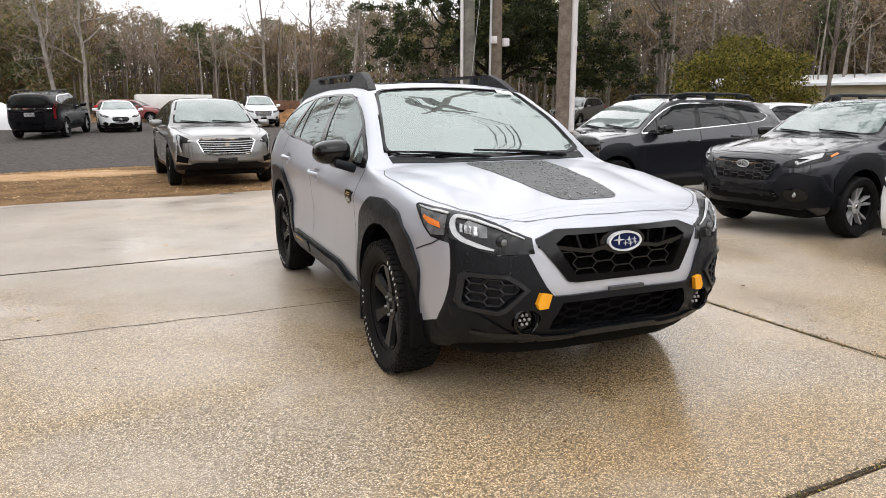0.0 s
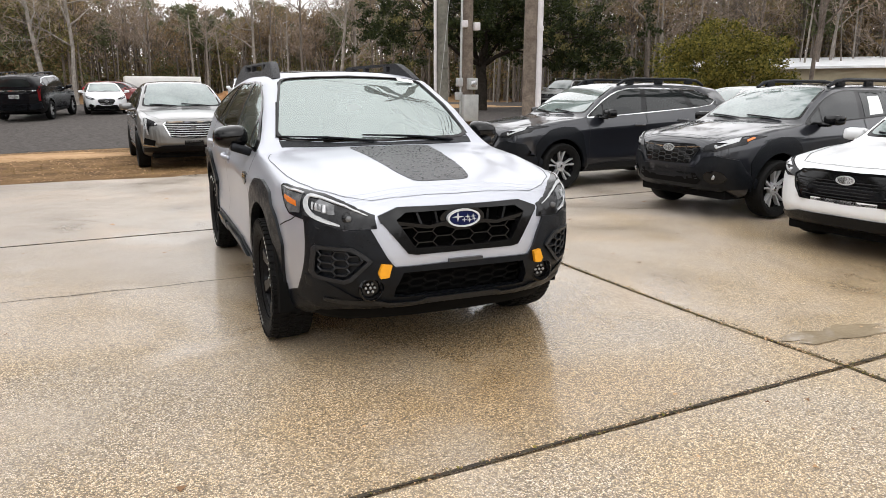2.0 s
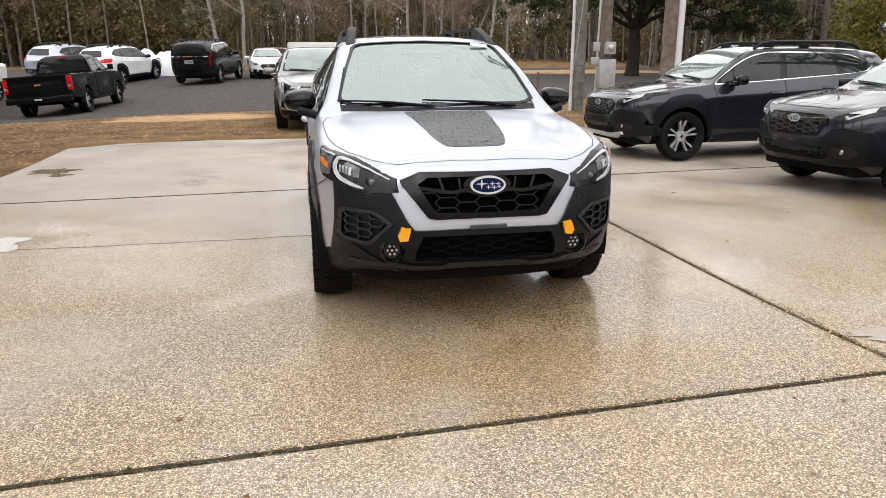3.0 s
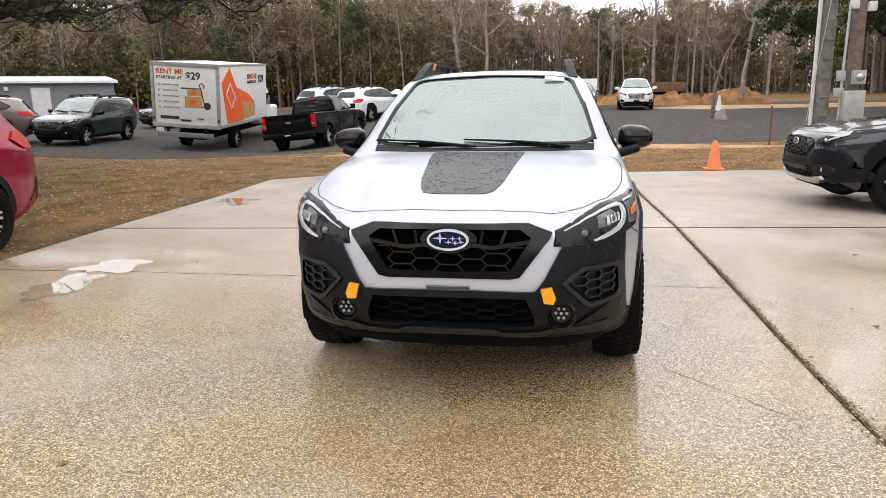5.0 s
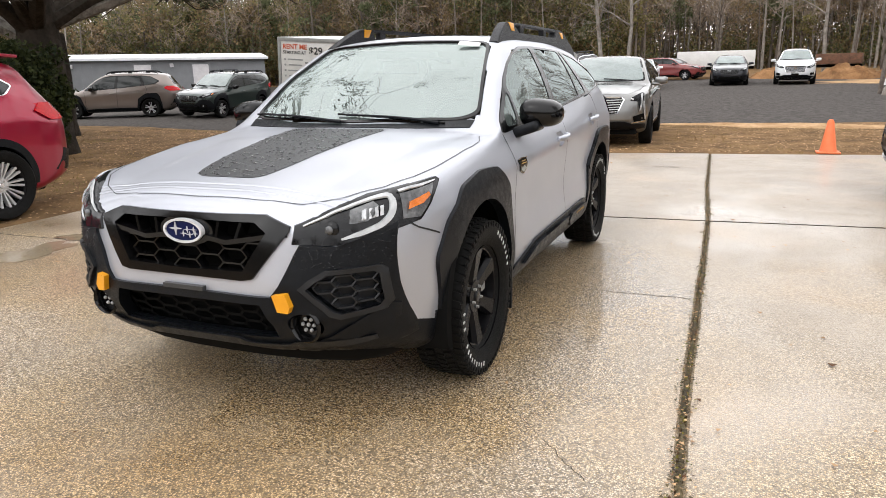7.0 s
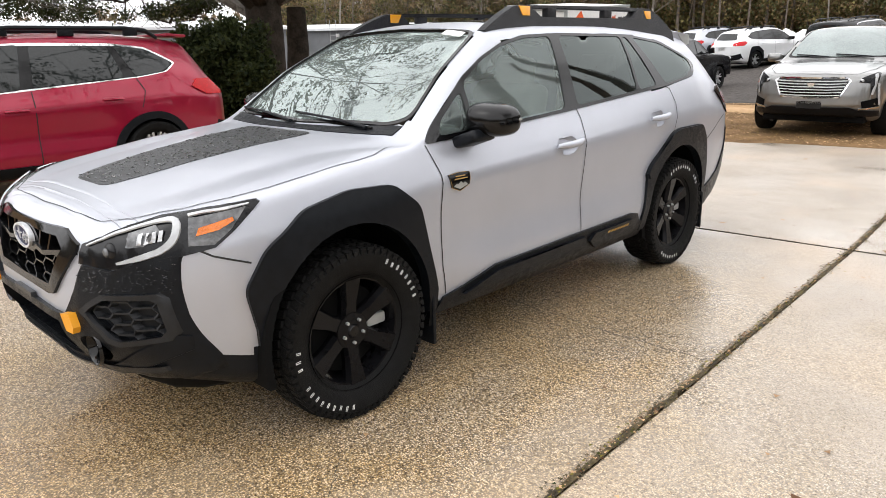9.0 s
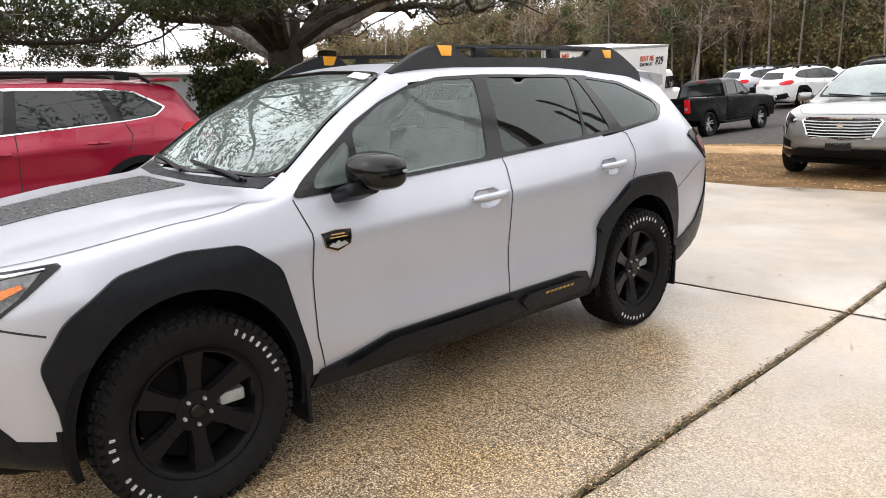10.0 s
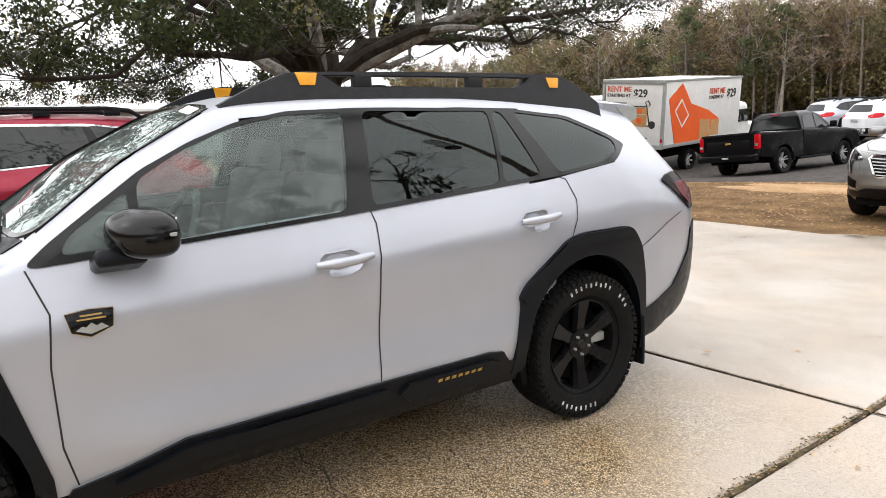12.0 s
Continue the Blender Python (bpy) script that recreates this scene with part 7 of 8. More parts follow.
# ---- trees ----
def cloud(nr, centres, radius, per, size, flat=.8):
    """Loose triangles scattered round centres: leaves or needles."""
    c = np.repeat(np.asarray(centres, float), per, axis=0)
    n = len(c)
    d = nr.normal(size=(n, 3))
    d /= np.linalg.norm(d, axis=1, keepdims=True) + 1e-9
    rr = np.repeat(np.broadcast_to(np.asarray(radius, float), (len(centres),)), per)[:, None]
    p = c + d * rr * (nr.rand(n, 1) ** .5) * np.array([1, 1, flat])
    a = nr.normal(size=(n, 3))
    a /= np.linalg.norm(a, axis=1, keepdims=True) + 1e-9
    b = np.cross(a, nr.normal(size=(n, 3)))
    b /= np.linalg.norm(b, axis=1, keepdims=True) + 1e-9
    s = size * (.6 + .8 * nr.rand(n, 1))
    return np.stack([p - a * s * .5, p + a * s * .5, p + b * s * .8], axis=1)


def slivers(nr, starts, dirs, lengths, width):
    """Thin pointed triangles: twigs and small limbs."""
    s = np.asarray(starts, float)
    d = np.asarray(dirs, float)
    n = len(s)
    side = np.cross(d, nr.normal(size=(n, 3)))
    side /= np.linalg.norm(side, axis=1, keepdims=True) + 1e-9
    w = np.asarray(width, float).reshape(-1, 1) / 2
    return np.stack([s - side * w, s + side * w, s + d * np.asarray(lengths, float).reshape(-1, 1)], axis=1)


def trunk_tris(p0, p1, r0, r1, sides=5):
    p0, p1 = np.asarray(p0, float), np.asarray(p1, float)
    d = (p1 - p0) / (np.linalg.norm(p1 - p0) + 1e-9)
    a = np.cross(d, [.3, .9, .1])
    a /= np.linalg.norm(a)
    b = np.cross(d, a)
    out = []
    for k in range(sides):
        t0, t1 = 2 * math.pi * k / sides, 2 * math.pi * (k + 1) / sides
        e0, e1 = a * math.cos(t0) + b * math.sin(t0), a * math.cos(t1) + b * math.sin(t1)
        q = [p0 + e0 * r0, p0 + e1 * r0, p1 + e1 * r1, p1 + e0 * r1]
        out += [[q[0], q[1], q[2]], [q[0], q[2], q[3]]]
    return np.array(out)


def forest_tree(nr, x, y, z, h, kind, tri, slot):
    """Adds one tree: bark 0, pale bark 1, twigs 2, pine 3, brown leaves 4, olive leaves 5."""
    def put(t, s):
        tri.append(t)
        slot.append(np.full(len(t), s))
    r = .012 * h + .03
    lean = nr.normal(size=2) * .03 * h
    mid = np.array([x + lean[0] * .4, y + lean[1] * .4, z + h * .5])
    top = np.array([x + lean[0], y + lean[1], z + h * .97])
    bk = 1 if (kind == "bare" and nr.rand() < .45) else 0
    put(trunk_tris((x, y, z - .3), mid, r, r * .7), bk)
    put(trunk_tris(mid, top, r * .7, r * .15), bk)
    if kind == "pine":
        n = int(nr.randint(18, 30))
        zz = nr.uniform(.50, 1.0, n) ** .8
        rad = (1.08 - zz) * h * .30 + .25
        a = nr.uniform(0, 6.28, n)
        q = nr.rand(n) ** .5
        c = np.stack([x + lean[0] * zz + rad * q * np.cos(a), y + lean[1] * zz + rad * q * np.sin(a), z + h * zz], 1)
        put(cloud(nr, c, h * .055 + .18, 46, h * .013 + .08, .55), 3)
        st = np.stack([np.full(n, x), np.full(n, y), z + h * zz * .97], 1)
        dv = c - st
        ln = np.linalg.norm(dv, axis=1)
        put(slivers(nr, st, dv / (ln[:, None] + 1e-6), ln, .09), 0)
    else:
        n = int(nr.randint(12, 20))
        zz = nr.uniform(.35, .95, n)
        a = nr.uniform(0, 6.28, n)
        el = nr.uniform(.5, 1.2, n)
        ln = h * (.38 - .22 * zz) * nr.uniform(.8, 1.4, n)
        st = np.stack([x + lean[0] * zz, y + lean[1] * zz, z + h * zz], 1)
        dv = np.stack([np.cos(a) * np.cos(el), np.sin(a) * np.cos(el), np.sin(el)], 1)
        put(slivers(nr, st, dv, ln, .012 * h), bk)
        m = 9
        t = nr.uniform(.25, 1, (n, m, 1))
        s2 = (st[:, None] + dv[:, None] * ln[:, None, None] * t).reshape(-1, 3)
        d2 = np.repeat(dv, m, 0) + nr.normal(size=(n * m, 3)) * .6
        d2 /= np.linalg.norm(d2, axis=1, keepdims=True)
        l2 = np.repeat(ln, m) * nr.uniform(.25, .6, n * m)
        put(slivers(nr, s2, d2, l2, .055), 2)
        s3 = np.repeat(s2, 2, 0) + np.repeat(d2 * l2[:, None], 2, 0) * nr.uniform(.3, .9, (n * m * 2, 1))
        d3 = np.repeat(d2, 2, 0) + nr.normal(size=(n * m * 2, 3)) * .7
        d3 /= np.linalg.norm(d3, axis=1, keepdims=True)
        put(slivers(nr, s3, d3, np.repeat(l2, 2) * .6, .04), 2)
        if kind in ("brown", "olive"):
            tips = (st + dv * ln[:, None])
            put(cloud(nr, np.concatenate([tips, (st + tips) / 2]), h * .075, 34, .15, .8), 4 if kind == "brown" else 5)


def make_woods():
    nr = np.random.RandomState(21)
    tri, slot = [], []
    kinds = ("pine", "bare", "brown", "olive")
    # (bearing from, to, nearest, farthest, height, number)
    for a0, a1, d0, d1, h0, h1, cnt, mix in (
            (20, 62, 46, 64, 8.5, 12.5, 120, (.25, .25, .2, .3)),
            (60, 74, 56, 80, 8, 11, 60, (.35, .35, .2, .1)),
            (74, 95, 58, 82, 6.2, 9.0, 110, (.35, .35, .25, .05)),
            (95, 126, 50, 74, 7, 10.5, 175, (.16, .22, .36, .26)),
            (126, 139, 54, 74, 6.2, 8.8, 60, (.2, .15, .4, .25)),
            (139, 148, 54, 74, 5, 7.0, 34, (.2, .15, .4, .25)),
            (148, 198, 60, 75, 3.0, 4.6, 80, (.3, .15, .35, .2)),
            (198, 380, 55, 75, 9, 14, 130, (.5, .3, .1, .1))):
        for k in range(cnt):
            a = radians(a0 + (a1 - a0) * (k + nr.rand()) / cnt)
            q = nr.rand()
            d = d0 + (d1 - d0) * q
            x, y = d * math.cos(a), d * math.sin(a) + 2
            forest_tree(nr, x, y, height(x, y), nr.uniform(h0, h1) * (.8 + .35 * q), nr.choice(kinds, p=mix), tri, slot)
        # slender trunks at the edge
        for k in range(int((a1 - a0) * (.7 if a0 >= 95 else 1.8))):
            a, d = radians(nr.uniform(a0, a1)), nr.uniform(d0 - 1, d0 + 8)
            x, y = d * math.cos(a), d * math.sin(a) + 2
            z, hh, rr = height(x, y), nr.uniform(.45, .9) * h1, nr.uniform(.045, .12)
            t = trunk_tris((x, y, z - .2), (x + nr.normal() * .35, y + nr.normal() * .35, z + hh), rr, rr * .45, 4)
            tri.append(t)
            slot.append(np.full(len(t), 1 if nr.rand() < .6 else 0))
        # deep thicket behind the first trees
        m = int((a1 - a0) * 40)
        a = np.radians(nr.uniform(a0, a1, m))
        d = nr.uniform(d0 + 8, d1 + 10, m)
        x, y = d * np.cos(a), d * np.sin(a) + 2
        zz = 1.0 + nr.uniform(0, .62, m) ** 1.2 * h1
        c = np.stack([x, y, zz], 1)
        up = nr.normal(size=(m * 8, 3)) * np.array([.35, .35, 1.0])
        up /= np.linalg.norm(up, axis=1, keepdims=True)
        tw = slivers(nr, np.repeat(c, 8, 0) + nr.normal(size=(m * 8, 3)) * .8, up, nr.uniform(.8, 2.4, m * 8), nr.uniform(.05, .16, m * 8))
        tri.append(tw)
        slot.append(np.full(len(tw), 2))
        lf = cloud(nr, c[zz < 1 + .5 * h1], 1.0, 26, .25, .9)
        tri.append(lf)
        slot.append(nr.choice((4, 5, 3), len(c[zz < 1 + .5 * h1]), p=(.55, .27, .18)).repeat(26))
        # brush along the edge of the wood
        thick = 95 <= a0 < 148
        m = int((a1 - a0) * (58 if thick else 14))
        a = np.radians(nr.uniform(a0, a1, m))
        d = nr.uniform(d0 + (.5 if thick else 3.0), d0 + 16, m)
        x, y = d * np.cos(a), d * np.sin(a) + 2
        zz = np.array([height(p, q) for p, q in zip(x, y)]) + nr.uniform(.2, .80 if thick else .42, m) * nr.uniform(.3, 1, m) * h1
        for s in (4, 5, 3):
            i = nr.rand(m) < .42
            c = cloud(nr, np.stack([x, y, zz], 1)[i], 1.1, 55, .18, .9)
            tri.append(c)
            slot.append(np.full(len(c), s))
    tri, slot = np.concatenate(tri), np.concatenate(slot)
    ob = tri_soup("woods", tri, slot, [M["bark"], M["palebark"], M["twig"], M["pine"], M["brownleaf"], M["olive"]])
    tagged(ob, "mixed winter woods of pines and bare hardwoods", "woods", "", "stuff")


def grow(bm, nr, p, d, length, r, level, tips, droop=.0, wig=.35, floor=None, fine=None):
    """Grows a limb with side limbs; collects the tips."""
    seg = 5
    pts, rad = [p.copy()], [r]
    q = p.copy()
    dd = d.copy()
    for k in range(seg):
        dd = (dd + Vector(nr.normal(size=3)) * wig * .35 + Vector((0, 0, -droop if level >= 1 else 0))).normalized()
        q = q + dd * (length / seg)
        if floor:
            q.z = max(q.z, floor(q) + rad[-1])
        pts.append(q.copy())
        rad.append(max(.006, r * (1 - .72 * (k + 1) / seg)))
    add_tube(bm, pts, rad, 7 if level < 2 else 4 if level < 3 else 3, False)
    if level >= 3:
        tips.append(pts[-1])
        tips.append(pts[3])
        return
    for k in range((4, 5, 5)[level]):
        t = nr.uniform(.3, 1.0)
        i = min(seg - 1, int(t * seg))
        b = pts[i].lerp(pts[i + 1], t * seg - i)
        side = Vector(nr.normal(size=3))
        side = (side - dd * side.dot(dd)).normalized()
        nd = (dd * nr.uniform(.3, .9) + side * nr.uniform(.6, 1.1) + Vector((0, 0, .15 if level == 0 else -.05))).normalized()
        grow(fine or bm, nr, b, nd, length * nr.uniform(.45, .72), rad[i + 1] * .7, level + 1, tips, droop, wig, floor, fine)
    tips.append(pts[-1])


def live_oak(x, y, h, spread, seed, label, leaf="oakleaf", leafy=1.0, pale=True, limbs=9, low=.30, leaf_size=.085, thick=.17, zmin=1.9, bare=0.0):
    t = tagged(empty("live_oak", pose(x, y, height(x, y))), label, "tree")
    nr = np.random.RandomState(seed)
    bm = bmesh.new()
    add_tube(bm, [(0, 0, -.2), (.05, 0, .4), (.1, .05, h * .18), (.05, .1, h * .30)], [.66 * thick / .18, .50 * thick / .18, .44 * thick / .18, .38 * thick / .18], 14)
    part("trunk", bm, M["oakbark"], t, "dark furrowed trunk")
    tips = []
    thin = (bmesh.new(), bmesh.new())
    for k in range(limbs):
        a = 2 * math.pi * k / limbs + nr.uniform(-.3, .3)
        el = nr.uniform(.12, .95)
        d = Vector((math.cos(a) * math.cos(el), math.sin(a) * math.cos(el), math.sin(el)))
        lb = bmesh.new()
        tp = []
        grow(lb, nr, Vector((.05, .08, h * nr.uniform(low - .06, low))), d, spread * nr.uniform(.75, 1.05) * (1 if el < .6 else .8), thick, 0, tp, .03, .45, lambda q: zmin + .25 * math.sin(q.x * 3 + q.y) + .06 * q.z + 1.0 * min(1, max(0, (q.x * .45 + q.y * .9) / spread + .3)), thin[1 if pale and k % 3 == 1 else 0])
        lich = pale and k % 3 == 1
        part("limb", lb, M["lichenbark"] if lich else M["oakbark"], t, "gnarled lichened limb" if lich else "")
        tips += tp
    for b, mt in zip(thin, ("oakbark", "lichenbark")):
        if b.verts:
            part("branch_spray", b, M[mt], t, "forked finer branches")["kind"] = "stuff"
    c = np.array([tuple(p) for p in tips])
    c[:, 2] = np.maximum(c[:, 2], zmin + .2 + 1.2 * np.clip((c[:, 0] * .45 + c[:, 1] * .9) / spread + .3, 0, 1))
    # thinner foliage on the side that faces the open lot
    keep = nr.rand(len(c)) < leafy * (1 - bare * np.clip((c[:, 0] * .45 + c[:, 1] * .9) / spread + .35, 0, 1))
    tri = cloud(nr, c[keep], .34, 70, leaf_size, .7)
    ob = tri_soup("crown", tri, np.where(np.repeat(nr.rand(len(c[keep])), 70) < .08, 1, 0), [M[leaf], M["olive"]], t)
    ob["label"] = "small dark evergreen leaves in clumps"
    # bare twigs at the thin ends
    e = np.repeat(c[~keep], 5, 0)
    if len(e):
        d = nr.normal(size=(len(e), 3)) * np.array([1, 1, .6])
        d /= np.linalg.norm(d, axis=1, keepdims=True)
        ln = nr.uniform(.15, .5, len(e))
        tw = slivers(nr, e, d, ln, np.full(len(e), .013))
        e2 = np.repeat(e + d * ln[:, None] * .5, 2, 0)
        d2 = np.repeat(d, 2, 0) + nr.normal(size=(len(e2), 3)) * .7
        d2 /= np.linalg.norm(d2, axis=1, keepdims=True)
        tw = np.concatenate([tw, slivers(nr, e2, d2, nr.uniform(.1, .3, len(e2)), np.full(len(e2), .009))])
        b = tri_soup("twig_spray", tw, np.zeros(len(tw)), [M["lichenbark"]], t)
        b["label"], b["kind"] = "bare grey lichened twigs", "stuff"
    return t


def bare_tree(x, y, h, r, seed, bark, label, lean=(0, 0), limbs=9):
    """A leafless hardwood: swaying trunk, forked limbs, fine twigs."""
    t = tagged(empty("bare_tree", pose(x, y, height(x, y))), label, "tree")
    nr = np.random.RandomState(seed)
    n = 12
    sway = np.cumsum(nr.normal(size=(n, 2)) * .012 * h, axis=0) * .5
    pts = [Vector((lean[0] * k / (n - 1) + sway[k, 0] * (k > 0), lean[1] * k / (n - 1) + sway[k, 1] * (k > 0), -.2 + h * k / (n - 1))) for k in range(n)]
    bm = bmesh.new()
    add_tube(bm, pts, [r * (1.25 if k == 0 else 1 - .85 * k / (n - 1)) for k in range(n)], 10)
    part("trunk", bm, M[bark], t)
    tips = []
    thin = bmesh.new()
    for k in range(limbs):
        q = nr.uniform(.32, .95)
        i = int(q * (n - 1))
        a, el = nr.uniform(0, 6.28), nr.uniform(.3, 1.1)
        d = Vector((math.cos(a) * math.cos(el), math.sin(a) * math.cos(el), math.sin(el)))
        lb = bmesh.new()
        grow(lb, nr, pts[i], d, h * (.36 - .22 * q), r * (.55 - .35 * q), 1, tips, -.03, .5, None, thin)
        part("limb", lb, M[bark], t)
    part("branch_spray", thin, M[bark], t)["kind"] = "stuff"
    c = np.repeat(np.array([tuple(p) for p in tips]), 4, 0)
    d = nr.normal(size=(len(c), 3)) + np.array([0, 0, .5])
    d /= np.linalg.norm(d, axis=1, keepdims=True)
    b = tri_soup("twig_spray", slivers(nr, c, d, nr.uniform(.3, .8, len(c)), np.full(len(c), .03)), np.zeros(len(c)), [M["twig"]], t)
    b["kind"] = "stuff"
    return t


def round_bush(name, x, y, w, h, seed, leaf, label, stems=7, size=.14, per=30, n=420, base=.2):
    t = tagged(empty(name, pose(x, y, height(x, y))), label, "shrub")
    nr = np.random.RandomState(seed)
    for k in range(stems):
        a = nr.uniform(0, 6.28)
        r = w * .28
        bm = bmesh.new()
        add_tube(bm, [(0.1 * math.cos(a), .1 * math.sin(a), -.1), (r * .4 * math.cos(a), r * .4 * math.sin(a), h * .4), (r * math.cos(a), r * math.sin(a), h * .8)], [.06, .045, .015], 5)
        part("stem", bm, M["bark"], t)
    u = nr.normal(size=(n, 3))
    u /= np.linalg.norm(u, axis=1, keepdims=True)
    q = .55 + .45 * nr.rand(n) ** .5
    bumps = np.array([1 + .42 * noise.noise(Vector(v) * 2.2 + Vector((seed, 0, 0))) for v in u])
    c = np.stack([u[:, 0] * w / 2 * q * bumps, u[:, 1] * w / 2 * q * bumps, base * h + (1 - base) * h / 2 + u[:, 2] * (1 - base) * h / 2 * q * bumps], 1)
    tri = cloud(nr, c, w * .06 + .12, per, size, .8)
    ob = tri_soup("crown", tri, np.zeros(len(tri)), [M[leaf]], t)
    return t


# ---- place: ground and pavement ----
make_ground()

# ---- cars ----
def parked(x, y, rz, reach=1.4):
    """A pose that stands on the slope of the lot."""
    a = radians(rz)
    cx, cy = x - math.sin(a) * reach, y + math.cos(a) * reach
    gx = (height(cx + 1.3, cy) - height(cx - 1.3, cy)) / 2.6
    gy = (height(cx, cy + 1.3) - height(cx, cy - 1.3)) / 2.6
    up = Vector((-gx, -gy, 1)).normalized()
    ahead = Vector((-math.sin(a), math.cos(a), 0))
    side = ahead.cross(up).normalized()
    ahead = up.cross(side)
    z = height(cx, cy) + gx * (x - cx) + gy * (y - cy) + .028
    m = Matrix((side, ahead, up)).transposed().to_4x4()
    m.translation = (x, y, z)
    return m


hero_car()
crossover("dark_wagon", "dark grey wagon with bright window line parked on concrete", "darkgrey", pose(4.30, 5.70, 0, 0, 0, -88), dict(fo=.92, ro=1.19, width=1.80, height=1.62), .355, "five", "mesh", True, True, True, "glass_sky_pale", False, fine=True)
crossover("dark_compact_crossover", "dark grey compact crossover with black cladding and amber markers", "darkgrey", pose(5.18, 2.57, 0, 0, 0, -86), dict(fo=.88, wb=2.67, ro=.93, width=1.76, height=1.56), .345, "five", "wing", True, True, False, "glass_sky_pale", True, fine=True, sticker=True)
crossover("white_car", "white car with black slatted grille parked on concrete", "white", pose(4.97, .09, 0, 0, 0, -86), dict(fo=.90, wb=2.75, ro=1.0, width=1.80, height=1.50, belt=.95, gc=.16), .345, "five", "slat", False, True, False, "glass_sky_pale", False, fine=True)
crossover("pewter_suv", "pewter SUV with bright barred grille at the concrete edge", "pewter", pose(-.57, 10.98, .0, 0, 0, 3), dict(fo=.96, wb=2.95, ro=1.0, width=1.93, height=1.70, belt=1.12, rear=.12), .37, "seven", "chrome", False, False, False, "glass_sky_pale", False, False, True, fine=True)
crossover("red_suv", "crimson three-row SUV with bright window line", "red", pose(-5.85, -1.04, 0, 0, 0, 0), dict(fo=.95, wb=2.89, ro=1.06, width=1.92, height=1.70, belt=1.07), .37, "ten", "mesh", True, True, True, "glass_dark", False, thin_arch=True, fine=True)
crossover("black_large_suv", "large black SUV seen from behind on gravel", "blackpaint", parked(-5.1, 33.4, 168), dict(fo=1.0, wb=2.95, ro=1.2, width=2.04, height=1.92, belt=1.24, gc=.28, rear=.50, flank=.17), .40, "five", "chrome", False, True, True, "glass_dark", False, True, slim_rear=True)
crossover("white_sedan", "white sedan facing out on gravel", "white", parked(-2.75, 33.2, 4), dict(fo=.88, wb=2.80, ro=1.1, width=1.83, height=1.44, belt=.98, gc=.17), .33, "five", "oval", False, False, False, "glass_sky_pale", False)
crossover("dark_green_suv", "older dark green boxy SUV with roof rails", "green", parked(-17.6, 19.3, 2), dict(fo=.92, wb=2.62, ro=1.0, width=1.80, height=1.70, belt=1.10, rear=.44, flank=.14), .35, "five", "mesh", True, True, False, "glass_sky_pale", True)
crossover("taupe_wagon", "taupe wagon parked by a grey building", "taupe", parked(-22.4, 17.6, -55), dict(fo=.92, wb=2.85, ro=1.2, width=1.88, height=1.74), .36, "five", "mesh", True, True, False, "glass_sky_pale", False)
crossover("white_small_suv", "white compact SUV facing out on gravel", "white", parked(4.35, 36.4, -3), dict(fo=.9, wb=2.69, ro=.95, width=1.84, height=1.68, belt=1.10), .35, "five", "chrome", False, True, False, "glass_sky_pale", False)
crossover("dark_sedan", "dark grey sedan facing out on gravel", "darkgrey", parked(1.35, 36.5, 0), dict(fo=.95, wb=2.72, ro=1.1, width=1.82, height=1.47, belt=1.0, gc=.17), .33, "five", "mesh", False, False, False, "glass_sky_pale", False)
crossover("white_suv", "white SUV seen from behind on gravel", "white", parked(-9.2, 34.6, 160), dict(fo=.95, wb=2.89, ro=1.16, width=1.90, height=1.72, belt=1.12), .37, "five", "mesh", True, True, False, "glass_dark", False, True)
crossover("silver_suv", "pale silver wagon seen from behind beside the pickup", "silver", parked(-11.9, 36.2, 158), dict(fo=.95, wb=2.75, ro=1.16, width=1.86, height=1.70), .36, "five", "mesh", True, True, False, "glass_dark", False, True)
crossover("silver_old_suv", "old silver SUV parked near the woods", "pewter", parked(22.0, 33.0, -60), dict(fo=.9, wb=2.95, ro=1.2, width=1.95, height=1.80, belt=1.15, gc=.3), .39, "five", "mesh", False, True, False, "glass_sky_pale", False)
crossover("white_far_suv", "white SUV parked behind the dark cars", "white", pose(14.5, 12.8, 0, 0, 0, -90), dict(fo=.9, wb=2.7, ro=1.0, width=1.84, height=1.66), .35, "five", "mesh", False, False, False, "glass_sky_pale", False)
crossover("silver_far_sedan", "silver sedan parked behind the dark crossover", "silver", pose(14.0, 9.4, 0, 0, 0, -90), dict(fo=.9, wb=2.7, ro=1.0, width=1.80, height=1.46, belt=1.0, gc=.17), .33, "five", "mesh", False, False, False, "glass_sky_pale", False)
crossover("dark_saloon", "dark grey sedan parked beside the box truck", "darkgrey", parked(-18.6, 27.4, -28), dict(fo=.95, wb=2.75, ro=1.05, width=1.84, height=1.46, belt=1.0, gc=.17), .34, "five", "mesh", False, False, False, "glass_sky_pale", False)
crossover("old_red_car", "faded red old hatchback on gravel", "oldred", parked(-1.0, 43.6, 72), dict(fo=.85, wb=2.5, ro=.9, width=1.68, height=1.36, belt=.95, gc=.17), .30, "five", "mesh", False, False, False, "glass_dark", False)
pickup(parked(-8.67, 23.93, 178, 1.75) @ Matrix.Scale(1.05, 4), "black four-door pickup with open bed and red lamps")
box_truck(parked(-13.67, 26.27, 185, 2.15))


